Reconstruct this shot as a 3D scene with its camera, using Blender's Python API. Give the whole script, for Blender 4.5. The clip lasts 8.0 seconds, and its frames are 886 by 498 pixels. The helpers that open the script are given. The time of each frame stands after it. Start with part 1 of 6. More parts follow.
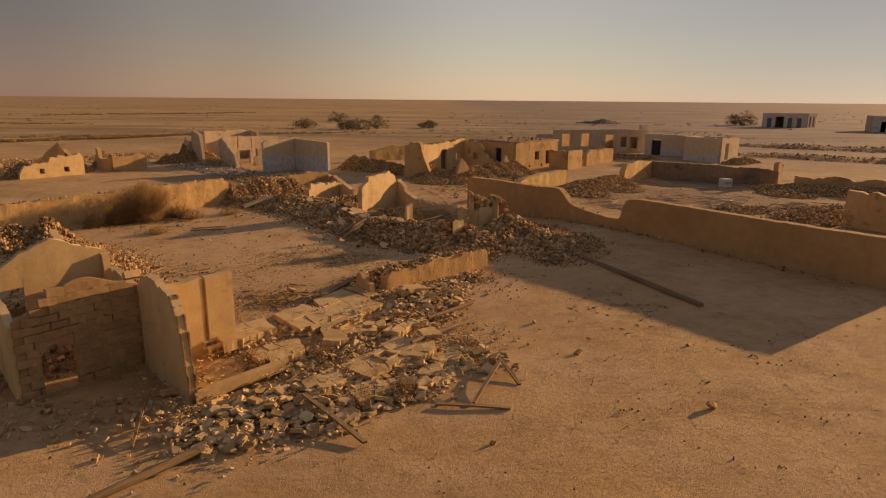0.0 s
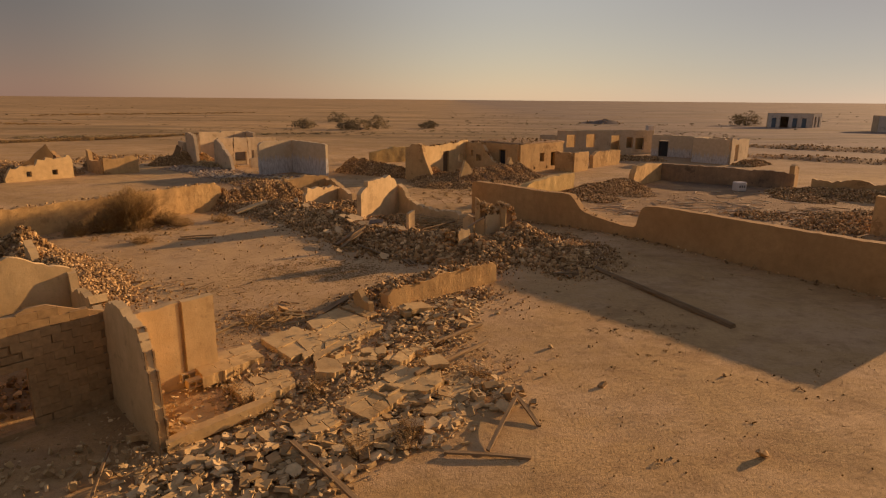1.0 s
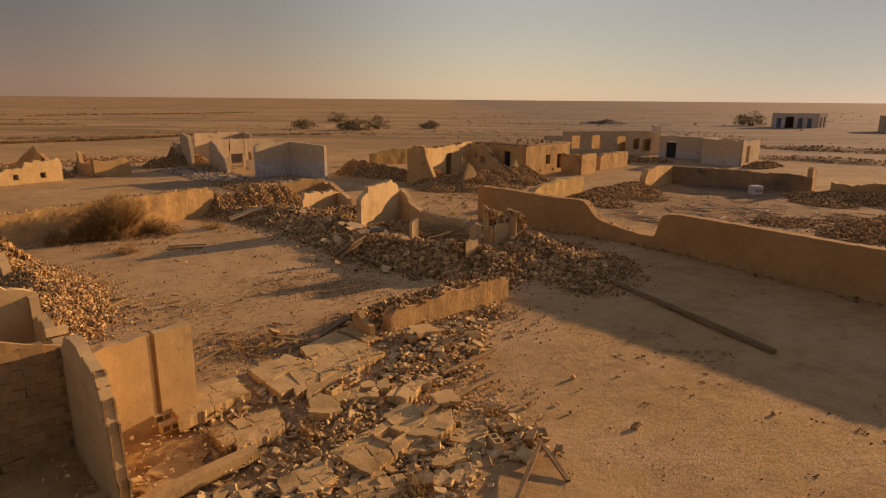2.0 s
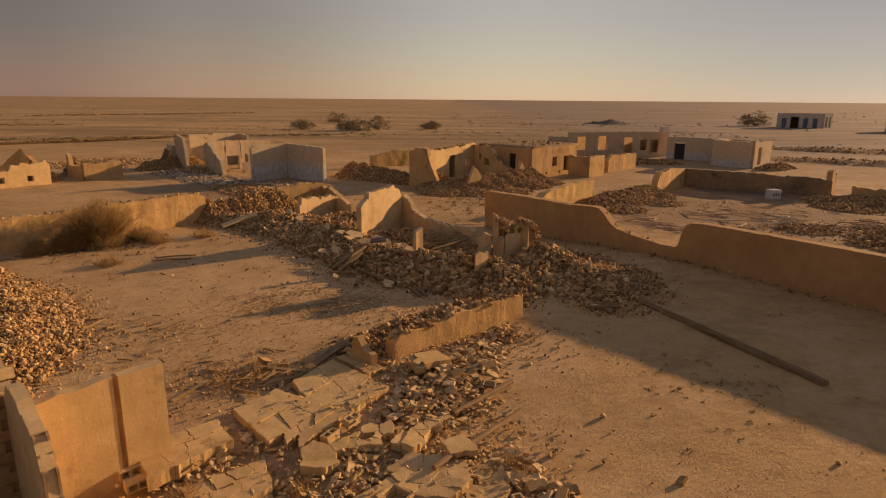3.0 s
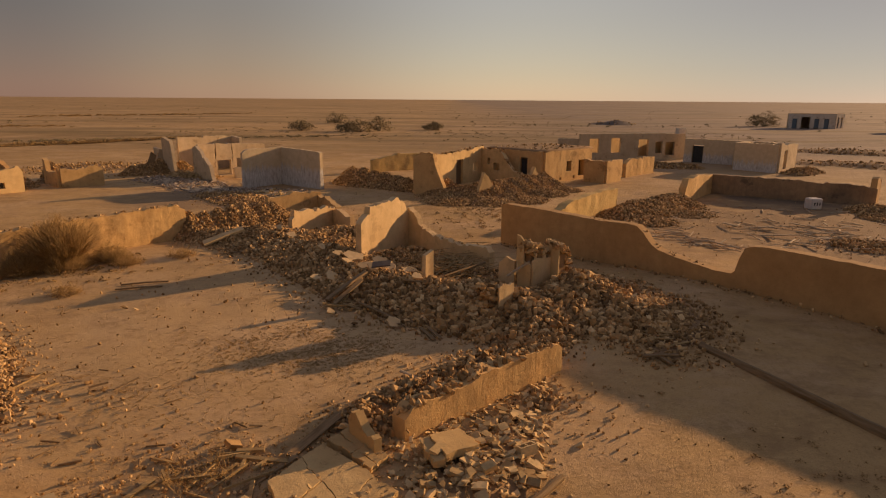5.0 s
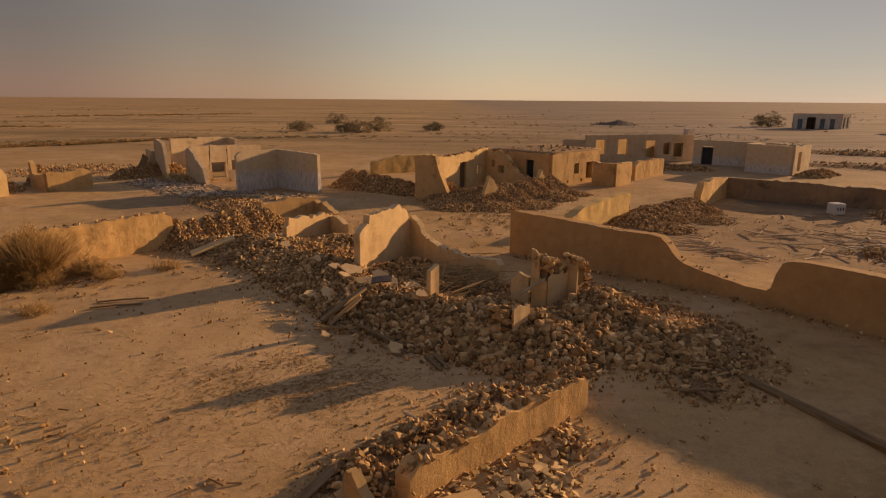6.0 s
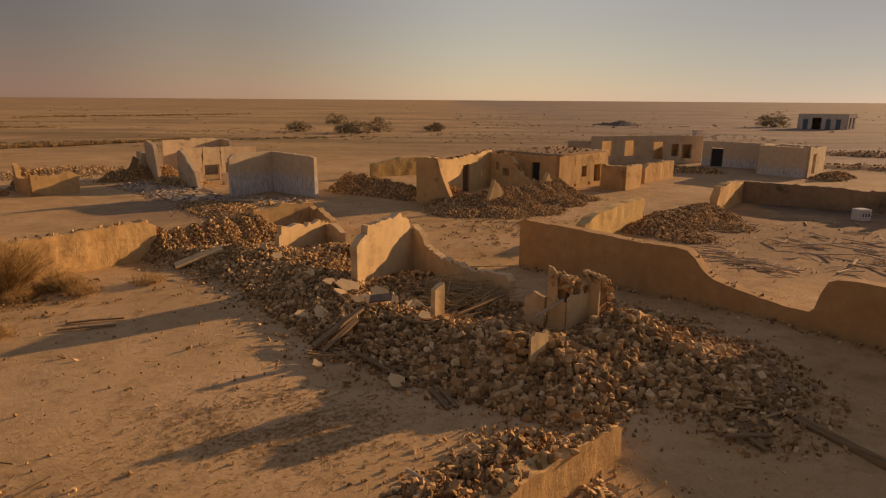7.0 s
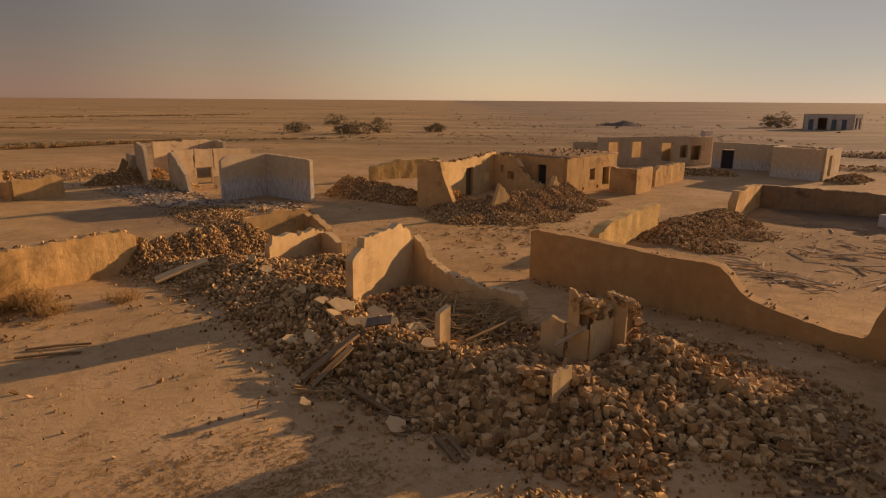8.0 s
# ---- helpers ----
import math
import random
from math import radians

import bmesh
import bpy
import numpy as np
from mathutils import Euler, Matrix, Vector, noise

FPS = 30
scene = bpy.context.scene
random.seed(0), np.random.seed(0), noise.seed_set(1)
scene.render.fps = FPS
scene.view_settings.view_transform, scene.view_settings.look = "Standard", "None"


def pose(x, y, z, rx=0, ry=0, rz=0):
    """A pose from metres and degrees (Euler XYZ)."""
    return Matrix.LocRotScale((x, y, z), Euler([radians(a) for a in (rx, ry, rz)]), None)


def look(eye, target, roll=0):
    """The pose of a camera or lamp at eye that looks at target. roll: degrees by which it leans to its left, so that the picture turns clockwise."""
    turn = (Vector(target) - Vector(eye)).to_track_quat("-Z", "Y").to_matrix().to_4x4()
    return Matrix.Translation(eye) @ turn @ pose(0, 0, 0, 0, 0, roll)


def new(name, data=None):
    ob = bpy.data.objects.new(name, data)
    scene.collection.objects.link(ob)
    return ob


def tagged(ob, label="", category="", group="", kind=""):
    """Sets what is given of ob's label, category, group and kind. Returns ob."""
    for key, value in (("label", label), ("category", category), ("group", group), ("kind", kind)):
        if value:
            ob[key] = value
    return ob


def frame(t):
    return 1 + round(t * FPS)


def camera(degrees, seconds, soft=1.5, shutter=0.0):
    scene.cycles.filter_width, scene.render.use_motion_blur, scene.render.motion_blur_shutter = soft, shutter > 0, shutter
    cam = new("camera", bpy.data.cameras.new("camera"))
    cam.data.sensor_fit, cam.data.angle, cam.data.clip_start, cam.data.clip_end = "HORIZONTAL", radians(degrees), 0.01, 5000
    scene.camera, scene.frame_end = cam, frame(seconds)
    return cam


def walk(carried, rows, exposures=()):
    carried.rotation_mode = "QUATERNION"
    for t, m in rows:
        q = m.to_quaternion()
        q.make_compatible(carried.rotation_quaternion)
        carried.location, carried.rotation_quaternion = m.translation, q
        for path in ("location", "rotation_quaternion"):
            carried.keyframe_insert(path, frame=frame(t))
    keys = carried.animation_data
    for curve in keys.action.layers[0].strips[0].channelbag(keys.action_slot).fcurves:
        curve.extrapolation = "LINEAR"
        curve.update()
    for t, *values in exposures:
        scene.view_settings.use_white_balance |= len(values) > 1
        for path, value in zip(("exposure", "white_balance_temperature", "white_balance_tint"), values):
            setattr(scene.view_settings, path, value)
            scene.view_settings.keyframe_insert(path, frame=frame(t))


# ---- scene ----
# camera: (seconds, x, y, z, yaw, pitch, lean)
cam = camera(71.7, 8.0, soft=1.2)
ROWS = [
    (0.0, 0.067, 0.213, 7.290, 0.58, -13.74, 0.52),
    (0.5, -0.035, 1.249, 7.304, 0.58, -13.75, 0.51),
    (1.0, -0.157, 2.280, 7.315, 0.59, -13.76, 0.50),
    (1.5, -0.292, 3.309, 7.325, 0.60, -13.77, 0.49),
    (2.0, -0.437, 4.335, 7.332, 0.61, -13.77, 0.49),
    (2.5, -0.587, 5.360, 7.338, 0.61, -13.77, 0.48),
    (3.0, -0.738, 6.386, 7.341, 0.62, -13.77, 0.47),
    (3.5, -0.888, 7.412, 7.343, 0.63, -13.77, 0.46),
    (4.0, -1.034, 8.442, 7.342, 0.64, -13.77, 0.45),
    (4.5, -1.174, 9.474, 7.340, 0.64, -13.77, 0.44),
    (5.0, -1.306, 10.512, 7.336, 0.65, -13.76, 0.43),
    (5.5, -1.430, 11.555, 7.329, 0.66, -13.76, 0.42),
    (6.0, -1.545, 12.606, 7.321, 0.67, -13.75, 0.41),
    (6.5, -1.652, 13.664, 7.311, 0.67, -13.74, 0.41),
    (7.0, -1.750, 14.732, 7.299, 0.68, -13.73, 0.40),
    (7.5, -1.841, 15.810, 7.285, 0.69, -13.72, 0.39),
    (8.0, -1.926, 16.900, 7.269, 0.70, -13.71, 0.38),
]


def gaze(x, y, z, yaw, pitch, lean):
    a, b = radians(yaw), radians(pitch)
    way = Vector((-math.sin(a) * math.cos(b), math.cos(a) * math.cos(b), math.sin(b)))
    return look((x, y, z), Vector((x, y, z)) + 10 * way, lean)


walk(cam, [(r[0], gaze(*r[1:])) for r in ROWS],
     exposures=[(0.0, 0.2, 7400, 23), (8.0, 0.13, 7400, 23)])

# ---- light: low evening sun from ahead on the right, clear dusty sky ----
SUN_UP, SUN_SIDE = 12.2, 35.0          # height over the horizon; angle from +x towards +y
world = bpy.data.worlds.new("world")
scene.world = world
world.use_nodes = True
wn = world.node_tree.nodes
wn.clear()
sky = wn.new("ShaderNodeTexSky")
sky.sky_type = "NISHITA"
sky.sun_disc = False
sky.sun_elevation, sky.sun_rotation = radians(SUN_UP), radians(90 - SUN_SIDE)
sky.air_density, sky.dust_density, sky.ozone_density = 1.0, 0.1, 1.2
bg = wn.new("ShaderNodeBackground")
bg.inputs["Strength"].default_value = 0.094
wout = wn.new("ShaderNodeOutputWorld")
dust = wn.new("ShaderNodeHueSaturation")      # airborne dust greys the sky
dust.inputs["Saturation"].default_value = 0.8
world.node_tree.links.new(sky.outputs[0], dust.inputs["Color"])
haze = wn.new("ShaderNodeMix")                # veil of dust over the clear sky
haze.data_type = "RGBA"
haze.inputs[0].default_value = 0.62
haze.inputs[7].default_value = (2.2, 2.2, 2.6, 1)
wl = world.node_tree.links
wl.new(dust.outputs[0], haze.inputs[6])
# the dust is rosy and dim away from the sun, creamy towards it, and thins out with height
where = wn.new("ShaderNodeTexCoord")
height = wn.new("ShaderNodeSeparateXYZ")
wl.new(where.outputs["Generated"], height.inputs[0])
toward = wn.new("ShaderNodeVectorMath")
toward.operation = "DOT_PRODUCT"
toward.inputs[1].default_value = (math.cos(radians(SUN_SIDE)), math.sin(radians(SUN_SIDE)), 0)
wl.new(where.outputs["Generated"], toward.inputs[0])


def dust_tone(stops):
    r = wn.new("ShaderNodeValToRGB")
    r.color_ramp.interpolation = "EASE"
    r.color_ramp.elements[0].position, r.color_ramp.elements[0].color = stops[0][0], (*stops[0][1], 1)
    r.color_ramp.elements[1].position, r.color_ramp.elements[1].color = stops[-1][0], (*stops[-1][1], 1)
    for p, c in stops[1:-1]:
        r.color_ramp.elements.new(p).color = (*c, 1)
    wl.new(toward.outputs["Value"], r.inputs[0])
    return r.outputs[0]


def blend(low, high, z0, z1):
    f = wn.new("ShaderNodeMapRange")
    f.inputs["From Min"].default_value, f.inputs["From Max"].default_value = z0, z1
    wl.new(height.outputs[2], f.inputs[0])
    m = wn.new("ShaderNodeMix")
    m.data_type = "RGBA"
    wl.new(f.outputs[0], m.inputs[0])
    wl.new(low, m.inputs[6])
    if isinstance(high, tuple):
        m.inputs[7].default_value = (*high, 1)
    else:
        wl.new(high, m.inputs[7])
    return m.outputs[2]


near_ground = dust_tone([(0.0, (0.70, 0.53, 0.47)), (0.25, (0.95, 0.76, 0.61)), (0.62, (1.26, 1.18, 1.0)), (1.0, (0.72, 0.78, 0.86))])
upper = dust_tone([(0.0, (0.50, 0.52, 0.47)), (0.25, (0.80, 0.79, 0.69)), (0.62, (1.26, 1.25, 1.10)), (1.0, (0.82, 0.76, 0.70))])
tone = blend(blend(near_ground, upper, 0.02, 0.17), (0.92, 0.94, 1.04), 0.2, 0.7)
veil = wn.new("ShaderNodeMix")
veil.data_type, veil.blend_type = "RGBA", "MULTIPLY"
veil.inputs[0].default_value = 1.0
wl.new(haze.outputs[2], veil.inputs[6])
wl.new(tone, veil.inputs[7])
wl.new(veil.outputs[2], bg.inputs[0])
wl.new(bg.outputs[0], wout.inputs[0])
sun = new("sun", bpy.data.lights.new("sun", "SUN"))
sun.data.energy, sun.data.angle, sun.data.color = 5.0, radians(0.6), (1.0, 0.675, 0.36)
ca, sa, ce, se = math.cos(radians(SUN_SIDE)), math.sin(radians(SUN_SIDE)), math.cos(radians(SUN_UP)), math.sin(radians(SUN_UP))
sun.matrix_world = look((60 * ca * ce, 60 * sa * ce, 60 * se), (0, 0, 0))


# ---- materials ----
def ramp(nt, fac, stops):
    r = nt.nodes.new("ShaderNodeValToRGB")
    r.color_ramp.elements[0].position, r.color_ramp.elements[0].color = stops[0][0], (*stops[0][1], 1)
    r.color_ramp.elements[1].position, r.color_ramp.elements[1].color = stops[-1][0], (*stops[-1][1], 1)
    for p, c in stops[1:-1]:
        r.color_ramp.elements.new(p).color = (*c, 1)
    nt.links.new(fac, r.inputs[0])
    return r.outputs[0]


def noise_tex(nt, vec, scale, detail=4.0, rough=0.6):
    n = nt.nodes.new("ShaderNodeTexNoise")
    n.inputs["Scale"].default_value, n.inputs["Detail"].default_value, n.inputs["Roughness"].default_value = scale, detail, rough
    nt.links.new(vec, n.inputs["Vector"])
    return n.outputs[0]


def mix(nt, fac, a, b, kind="MIX"):
    m = nt.nodes.new("ShaderNodeMix")
    m.data_type, m.blend_type = "RGBA", kind
    if isinstance(fac, float):
        m.inputs[0].default_value = fac
    else:
        nt.links.new(fac, m.inputs[0])
    for i, v in ((6, a), (7, b)):
        if isinstance(v, tuple):
            m.inputs[i].default_value = (*v, 1)
        else:
            nt.links.new(v, m.inputs[i])
    return m.outputs[2]


def start(name, rough=0.9):
    m = bpy.data.materials.new(name)
    m.use_nodes = True
    nt = m.node_tree
    b = nt.nodes["Principled BSDF"]
    b.inputs["Roughness"].default_value = rough
    b.inputs["Specular IOR Level"].default_value = 0.2
    geo = nt.nodes.new("ShaderNodeNewGeometry")
    return m, nt, b, geo


def bump(nt, b, heights, strength=0.5):
    prev = None
    for h, d in heights:
        n = nt.nodes.new("ShaderNodeBump")
        n.inputs["Strength"].default_value, n.inputs["Distance"].default_value = strength, d
        nt.links.new(h, n.inputs["Height"])
        if prev:
            nt.links.new(prev, n.inputs["Normal"])
        prev = n.outputs[0]
    nt.links.new(prev, b.inputs["Normal"])


def stretched(nt, geo, sx, sy, sz):
    m = nt.nodes.new("ShaderNodeMapping")
    m.inputs["Scale"].default_value = (sx, sy, sz)
    nt.links.new(geo.outputs["Position"], m.inputs[0])
    return m.outputs[0]


def mat_ground():
    m, nt, b, geo = start("sand", 0.95)
    P = geo.outputs["Position"]
    big, mid, fine, grit = noise_tex(nt, P, 0.05, 5), noise_tex(nt, P, 0.6, 6, 0.65), noise_tex(nt, P, 7, 6, 0.7), noise_tex(nt, P, 30, 4, 0.7)
    c1 = ramp(nt, mid, [(0.3, (0.40, 0.25, 0.100)), (0.5, (0.47, 0.305, 0.125)), (0.7, (0.55, 0.372, 0.163))])
    c2 = ramp(nt, fine, [(0.32, (0.27, 0.165, 0.075)), (0.42, (0.46, 0.297, 0.122)), (0.7, (0.55, 0.372, 0.167))])
    c = mix(nt, 0.5, c1, c2)
    tread = noise_tex(nt, stretched(nt, geo, 0.5, 0.9, 1.0), 1.0, 7, 0.75)
    c = mix(nt, ramp(nt, tread, [(0.50, (0, 0, 0)), (0.62, (0.75, 0.75, 0.75))]), c, (0.25, 0.145, 0.065))
    pale = noise_tex(nt, stretched(nt, geo, 0.22, 0.35, 1.0), 1.0, 6, 0.7)
    c = mix(nt, ramp(nt, pale, [(0.46, (0, 0, 0)), (0.62, (0.7, 0.7, 0.7))]), c, (0.62, 0.43, 0.245))
    c = mix(nt, ramp(nt, grit, [(0.34, (0.85, 0.85, 0.85)), (0.45, (0, 0, 0))]), c, (0.17, 0.10, 0.05))
    speck = noise_tex(nt, P, 12, 3, 0.8)
    c = mix(nt, ramp(nt, speck, [(0.62, (0, 0, 0)), (0.70, (0.6, 0.6, 0.6))]), c, (0.20, 0.12, 0.055))
    court = nt.nodes.new("ShaderNodeVectorMath")          # fine pale dust settled in the courtyard
    court.operation = "DISTANCE"
    court.inputs[1].default_value = (-7.0, 30.0, 0.3)
    nt.links.new(P, court.inputs[0])
    wob = nt.nodes.new("ShaderNodeMath")
    wob.operation = "MULTIPLY_ADD"
    wob.inputs[1].default_value = 9.0
    nt.links.new(mid, wob.inputs[0])
    nt.links.new(court.outputs["Value"], wob.inputs[2])
    cm = nt.nodes.new("ShaderNodeMapRange")
    cm.inputs["From Min"].default_value, cm.inputs["From Max"].default_value, cm.inputs["To Min"].default_value, cm.inputs["To Max"].default_value = 8.0, 19.0, 0.45, 0.0
    nt.links.new(wob.outputs[0], cm.inputs[0])
    c = mix(nt, cm.outputs[0], c, (0.68, 0.48, 0.265))
    weeds = noise_tex(nt, P, 1.7, 8, 0.8)                  # thin dry weeds and chaff
    c = mix(nt, ramp(nt, weeds, [(0.50, (0, 0, 0)), (0.66, (0.75, 0.75, 0.75))]), c, (0.25, 0.155, 0.065))
    far = ramp(nt, big, [(0.38, (0.33, 0.195, 0.08)), (0.6, (0.56, 0.355, 0.155))])
    c = mix(nt, 0.35, c, far)
    scrub = noise_tex(nt, stretched(nt, geo, 0.02, 0.09, 1.0), 1.0, 10, 0.75)
    sf = ramp(nt, scrub, [(0.44, (0, 0, 0)), (0.62, (0.65, 0.65, 0.65))])
    sep = nt.nodes.new("ShaderNodeSeparateXYZ")
    nt.links.new(P, sep.inputs[0])
    reach = nt.nodes.new("ShaderNodeMapRange")
    reach.inputs["From Min"].default_value, reach.inputs["From Max"].default_value = 75.0, 120.0
    nt.links.new(sep.outputs[1], reach.inputs[0])
    k = nt.nodes.new("ShaderNodeMath")
    k.operation = "MULTIPLY"
    nt.links.new(sf, k.inputs[0])
    nt.links.new(reach.outputs[0], k.inputs[1])
    c = mix(nt, k.outputs[0], c, (0.17, 0.125, 0.06))
    east = nt.nodes.new("ShaderNodeMapRange")             # distance haze coloured into the plain as grey, stronger towards the east
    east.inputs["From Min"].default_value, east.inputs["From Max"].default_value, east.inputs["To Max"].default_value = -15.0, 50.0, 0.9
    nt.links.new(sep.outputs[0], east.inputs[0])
    haze_mix = nt.nodes.new("ShaderNodeMath")
    haze_mix.operation = "MULTIPLY"
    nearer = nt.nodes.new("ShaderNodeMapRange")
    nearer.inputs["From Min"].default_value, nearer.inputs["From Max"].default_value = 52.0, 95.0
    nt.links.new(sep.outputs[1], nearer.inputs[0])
    nt.links.new(east.outputs[0], haze_mix.inputs[0])
    nt.links.new(nearer.outputs[0], haze_mix.inputs[1])
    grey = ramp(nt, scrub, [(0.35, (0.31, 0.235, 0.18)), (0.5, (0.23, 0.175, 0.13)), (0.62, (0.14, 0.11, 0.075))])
    c = mix(nt, haze_mix.outputs[0], c, grey)
    streak = noise_tex(nt, stretched(nt, geo, 0.006, 0.05, 1.0), 1.0, 8, 0.7)      # long bands of dry weed across the plain
    sk = nt.nodes.new("ShaderNodeMath")
    sk.operation = "MULTIPLY"
    nt.links.new(ramp(nt, streak, [(0.52, (0, 0, 0)), (0.60, (0.7, 0.7, 0.7))]), sk.inputs[0])
    nt.links.new(reach.outputs[0], sk.inputs[1])
    c = mix(nt, sk.outputs[0], c, (0.20, 0.135, 0.055))
    # the last patch paints in the shade before the whitewashed corner
    for x, y, r, tone in ((24.0, 54.6, 3.6, (0.06, 0.055, 0.05)), (20.8, 56.2, 2.6, (0.08, 0.07, 0.06)), (20.0, 45.0, 15.0, (0.25, 0.16, 0.085)), (-18.0, 54.5, 9.0, (0.27, 0.18, 0.10))):     # ash with the yard wall's shade coloured in, and trampled dark soil
        d = nt.nodes.new("ShaderNodeVectorMath")
        d.operation = "DISTANCE"
        d.inputs[1].default_value = (x, y, 0.3)
        nt.links.new(P, d.inputs[0])
        e = nt.nodes.new("ShaderNodeMath")
        e.operation = "MULTIPLY_ADD"
        e.inputs[1].default_value = r * 1.6
        nt.links.new(mid, e.inputs[0])
        nt.links.new(d.outputs["Value"], e.inputs[2])
        f = nt.nodes.new("ShaderNodeMapRange")
        f.inputs["From Min"].default_value, f.inputs["From Max"].default_value, f.inputs["To Min"].default_value, f.inputs["To Max"].default_value = r * 1.2, r * 1.8, 0.85, 0.0
        nt.links.new(e.outputs[0], f.inputs[0])
        c = mix(nt, f.outputs[0], c, tone)
    nt.links.new(c, b.inputs["Base Color"])
    bump(nt, b, [(mid, 0.06), (fine, 0.045), (grit, 0.03)], 0.55)
    return m


def mat_plaster(name, dark, light, stain, stain_amount=0.5, relief=1.0, loss=0.6):
    """Mud or lime plaster with broad tone, streaks and pits."""
    m, nt, b, geo = start(name, 0.92)
    P = geo.outputs["Position"]
    big, mid, fine = noise_tex(nt, P, 0.45, 5), noise_tex(nt, P, 2.6, 6, 0.65), noise_tex(nt, P, 22, 5, 0.7)
    streak = noise_tex(nt, stretched(nt, geo, 3.0, 3.0, 0.5), 1.0, 5, 0.6)
    c = ramp(nt, mid, [(0.3, dark), (0.7, light)])
    c = mix(nt, ramp(nt, big, [(0.42, (0, 0, 0)), (0.68, (stain_amount,) * 3)]), c, stain)
    c = mix(nt, ramp(nt, streak, [(0.5, (0, 0, 0)), (0.75, (0.4, 0.4, 0.4))]), c, stain)
    c = mix(nt, ramp(nt, fine, [(0.30, (0.55, 0.55, 0.55)), (0.42, (0, 0, 0))]), c, tuple(v * 0.5 for v in dark))
    lost = noise_tex(nt, P, 0.9, 9, 0.72)                  # patches where the coat has come off
    gone = ramp(nt, lost, [(0.585, (0, 0, 0)), (0.61, (loss, loss, loss))])
    under = ramp(nt, noise_tex(nt, P, 9, 4, 0.7), [(0.35, tuple(v * 0.45 for v in stain)), (0.65, tuple(v * 0.95 for v in stain))])
    c = mix(nt, gone, c, under)
    nt.links.new(c, b.inputs["Base Color"])
    bump(nt, b, [(mid, 0.04 * relief), (streak, 0.025 * relief), (fine, 0.012 * relief)], 0.55)
    return m


def mat_rubble(name, stops, island):
    """Stones; every stone has its own tone."""
    m, nt, b, geo = start(name, 0.93)
    P = geo.outputs["Position"]
    if island:
        rnd = geo.outputs["Random Per Island"]
    else:
        oi = nt.nodes.new("ShaderNodeObjectInfo")
        rnd = oi.outputs["Random"]
    c = ramp(nt, rnd, stops)
    mid, fine = noise_tex(nt, P, 6, 5, 0.65), noise_tex(nt, P, 40, 4, 0.7)
    c = mix(nt, 0.6, c, ramp(nt, mid, [(0.3, (0.5, 0.5, 0.5)), (0.7, (1.25, 1.2, 1.15))]), "MULTIPLY")
    nt.links.new(c, b.inputs["Base Color"])
    bump(nt, b, [(mid, 0.012), (fine, 0.006)], 0.6)
    return m


def mat_wood(name, dark, light):
    m, nt, b, geo = start(name, 0.85)
    tc = nt.nodes.new("ShaderNodeTexCoord")
    mp = nt.nodes.new("ShaderNodeMapping")
    mp.inputs["Scale"].default_value = (1.5, 22, 22)
    nt.links.new(tc.outputs["Object"], mp.inputs[0])
    g = noise_tex(nt, mp.outputs[0], 1.0, 6, 0.65)
    oi = nt.nodes.new("ShaderNodeObjectInfo")
    c = ramp(nt, g, [(0.3, dark), (0.7, light)])
    c = mix(nt, 0.5, c, ramp(nt, oi.outputs["Random"], [(0.0, (0.6, 0.6, 0.6)), (1.0, (1.2, 1.2, 1.2))]), "MULTIPLY")
    nt.links.new(c, b.inputs["Base Color"])
    bump(nt, b, [(g, 0.02)], 0.6)
    return m


def mat_leaf(name, a, c2):
    m, nt, b, geo = start(name, 0.9)
    nt.links.new(ramp(nt, geo.outputs["Random Per Island"], [(0.0, a), (1.0, c2)]), b.inputs["Base Color"])
    return m


def mat_whitewash(name="whitewash", edge_at=2.9, pale=1.0):
    """Pale lime wash that has flaked off in a dark ragged band over grey plaster."""
    m, nt, b, geo = start(name, 0.9)
    P = geo.outputs["Position"]
    sep = nt.nodes.new("ShaderNodeSeparateXYZ")
    nt.links.new(P, sep.inputs[0])
    drip = noise_tex(nt, stretched(nt, geo, 5.0, 5.0, 0.6), 1.0, 6, 0.7)
    add = nt.nodes.new("ShaderNodeMath")
    add.operation = "MULTIPLY_ADD"
    add.inputs[1].default_value = 2.2
    nt.links.new(drip, add.inputs[0])
    nt.links.new(sep.outputs[2], add.inputs[2])
    mid, fine = noise_tex(nt, P, 2.5, 6, 0.65), noise_tex(nt, P, 20, 5, 0.7)
    upper = ramp(nt, mid, [(0.3, (0.54, 0.41, 0.25)), (0.7, (0.66, 0.52, 0.33))])
    flake = noise_tex(nt, stretched(nt, geo, 9.0, 9.0, 2.2), 1.0, 7, 0.75)
    lower = ramp(nt, flake, [(0.30, (0.24, 0.20, 0.16)), (0.42, (0.44, 0.39, 0.33)), (0.55, (0.60, 0.56, 0.50)), (0.7, (0.74, 0.71, 0.66))])
    edge = nt.nodes.new("ShaderNodeMapRange")
    edge.inputs["From Min"].default_value, edge.inputs["From Max"].default_value = edge_at - 0.2, edge_at + 0.2 / pale
    nt.links.new(add.outputs[0], edge.inputs[0])
    nt.links.new(mix(nt, edge.outputs[0], lower, upper), b.inputs["Base Color"])
    bump(nt, b, [(mid, 0.04), (fine, 0.012)], 0.5)
    return m


def mat_plain(name, col, rough=0.7, vary=0.25):
    m, nt, b, geo = start(name, rough)
    n = noise_tex(nt, geo.outputs["Position"], 4, 6, 0.65)
    nt.links.new(ramp(nt, n, [(0.3, tuple(v * (1 - vary) for v in col)), (0.7, tuple(v * (1 + vary) for v in col))]), b.inputs["Base Color"])
    bump(nt, b, [(n, 0.01)], 0.4)
    return m


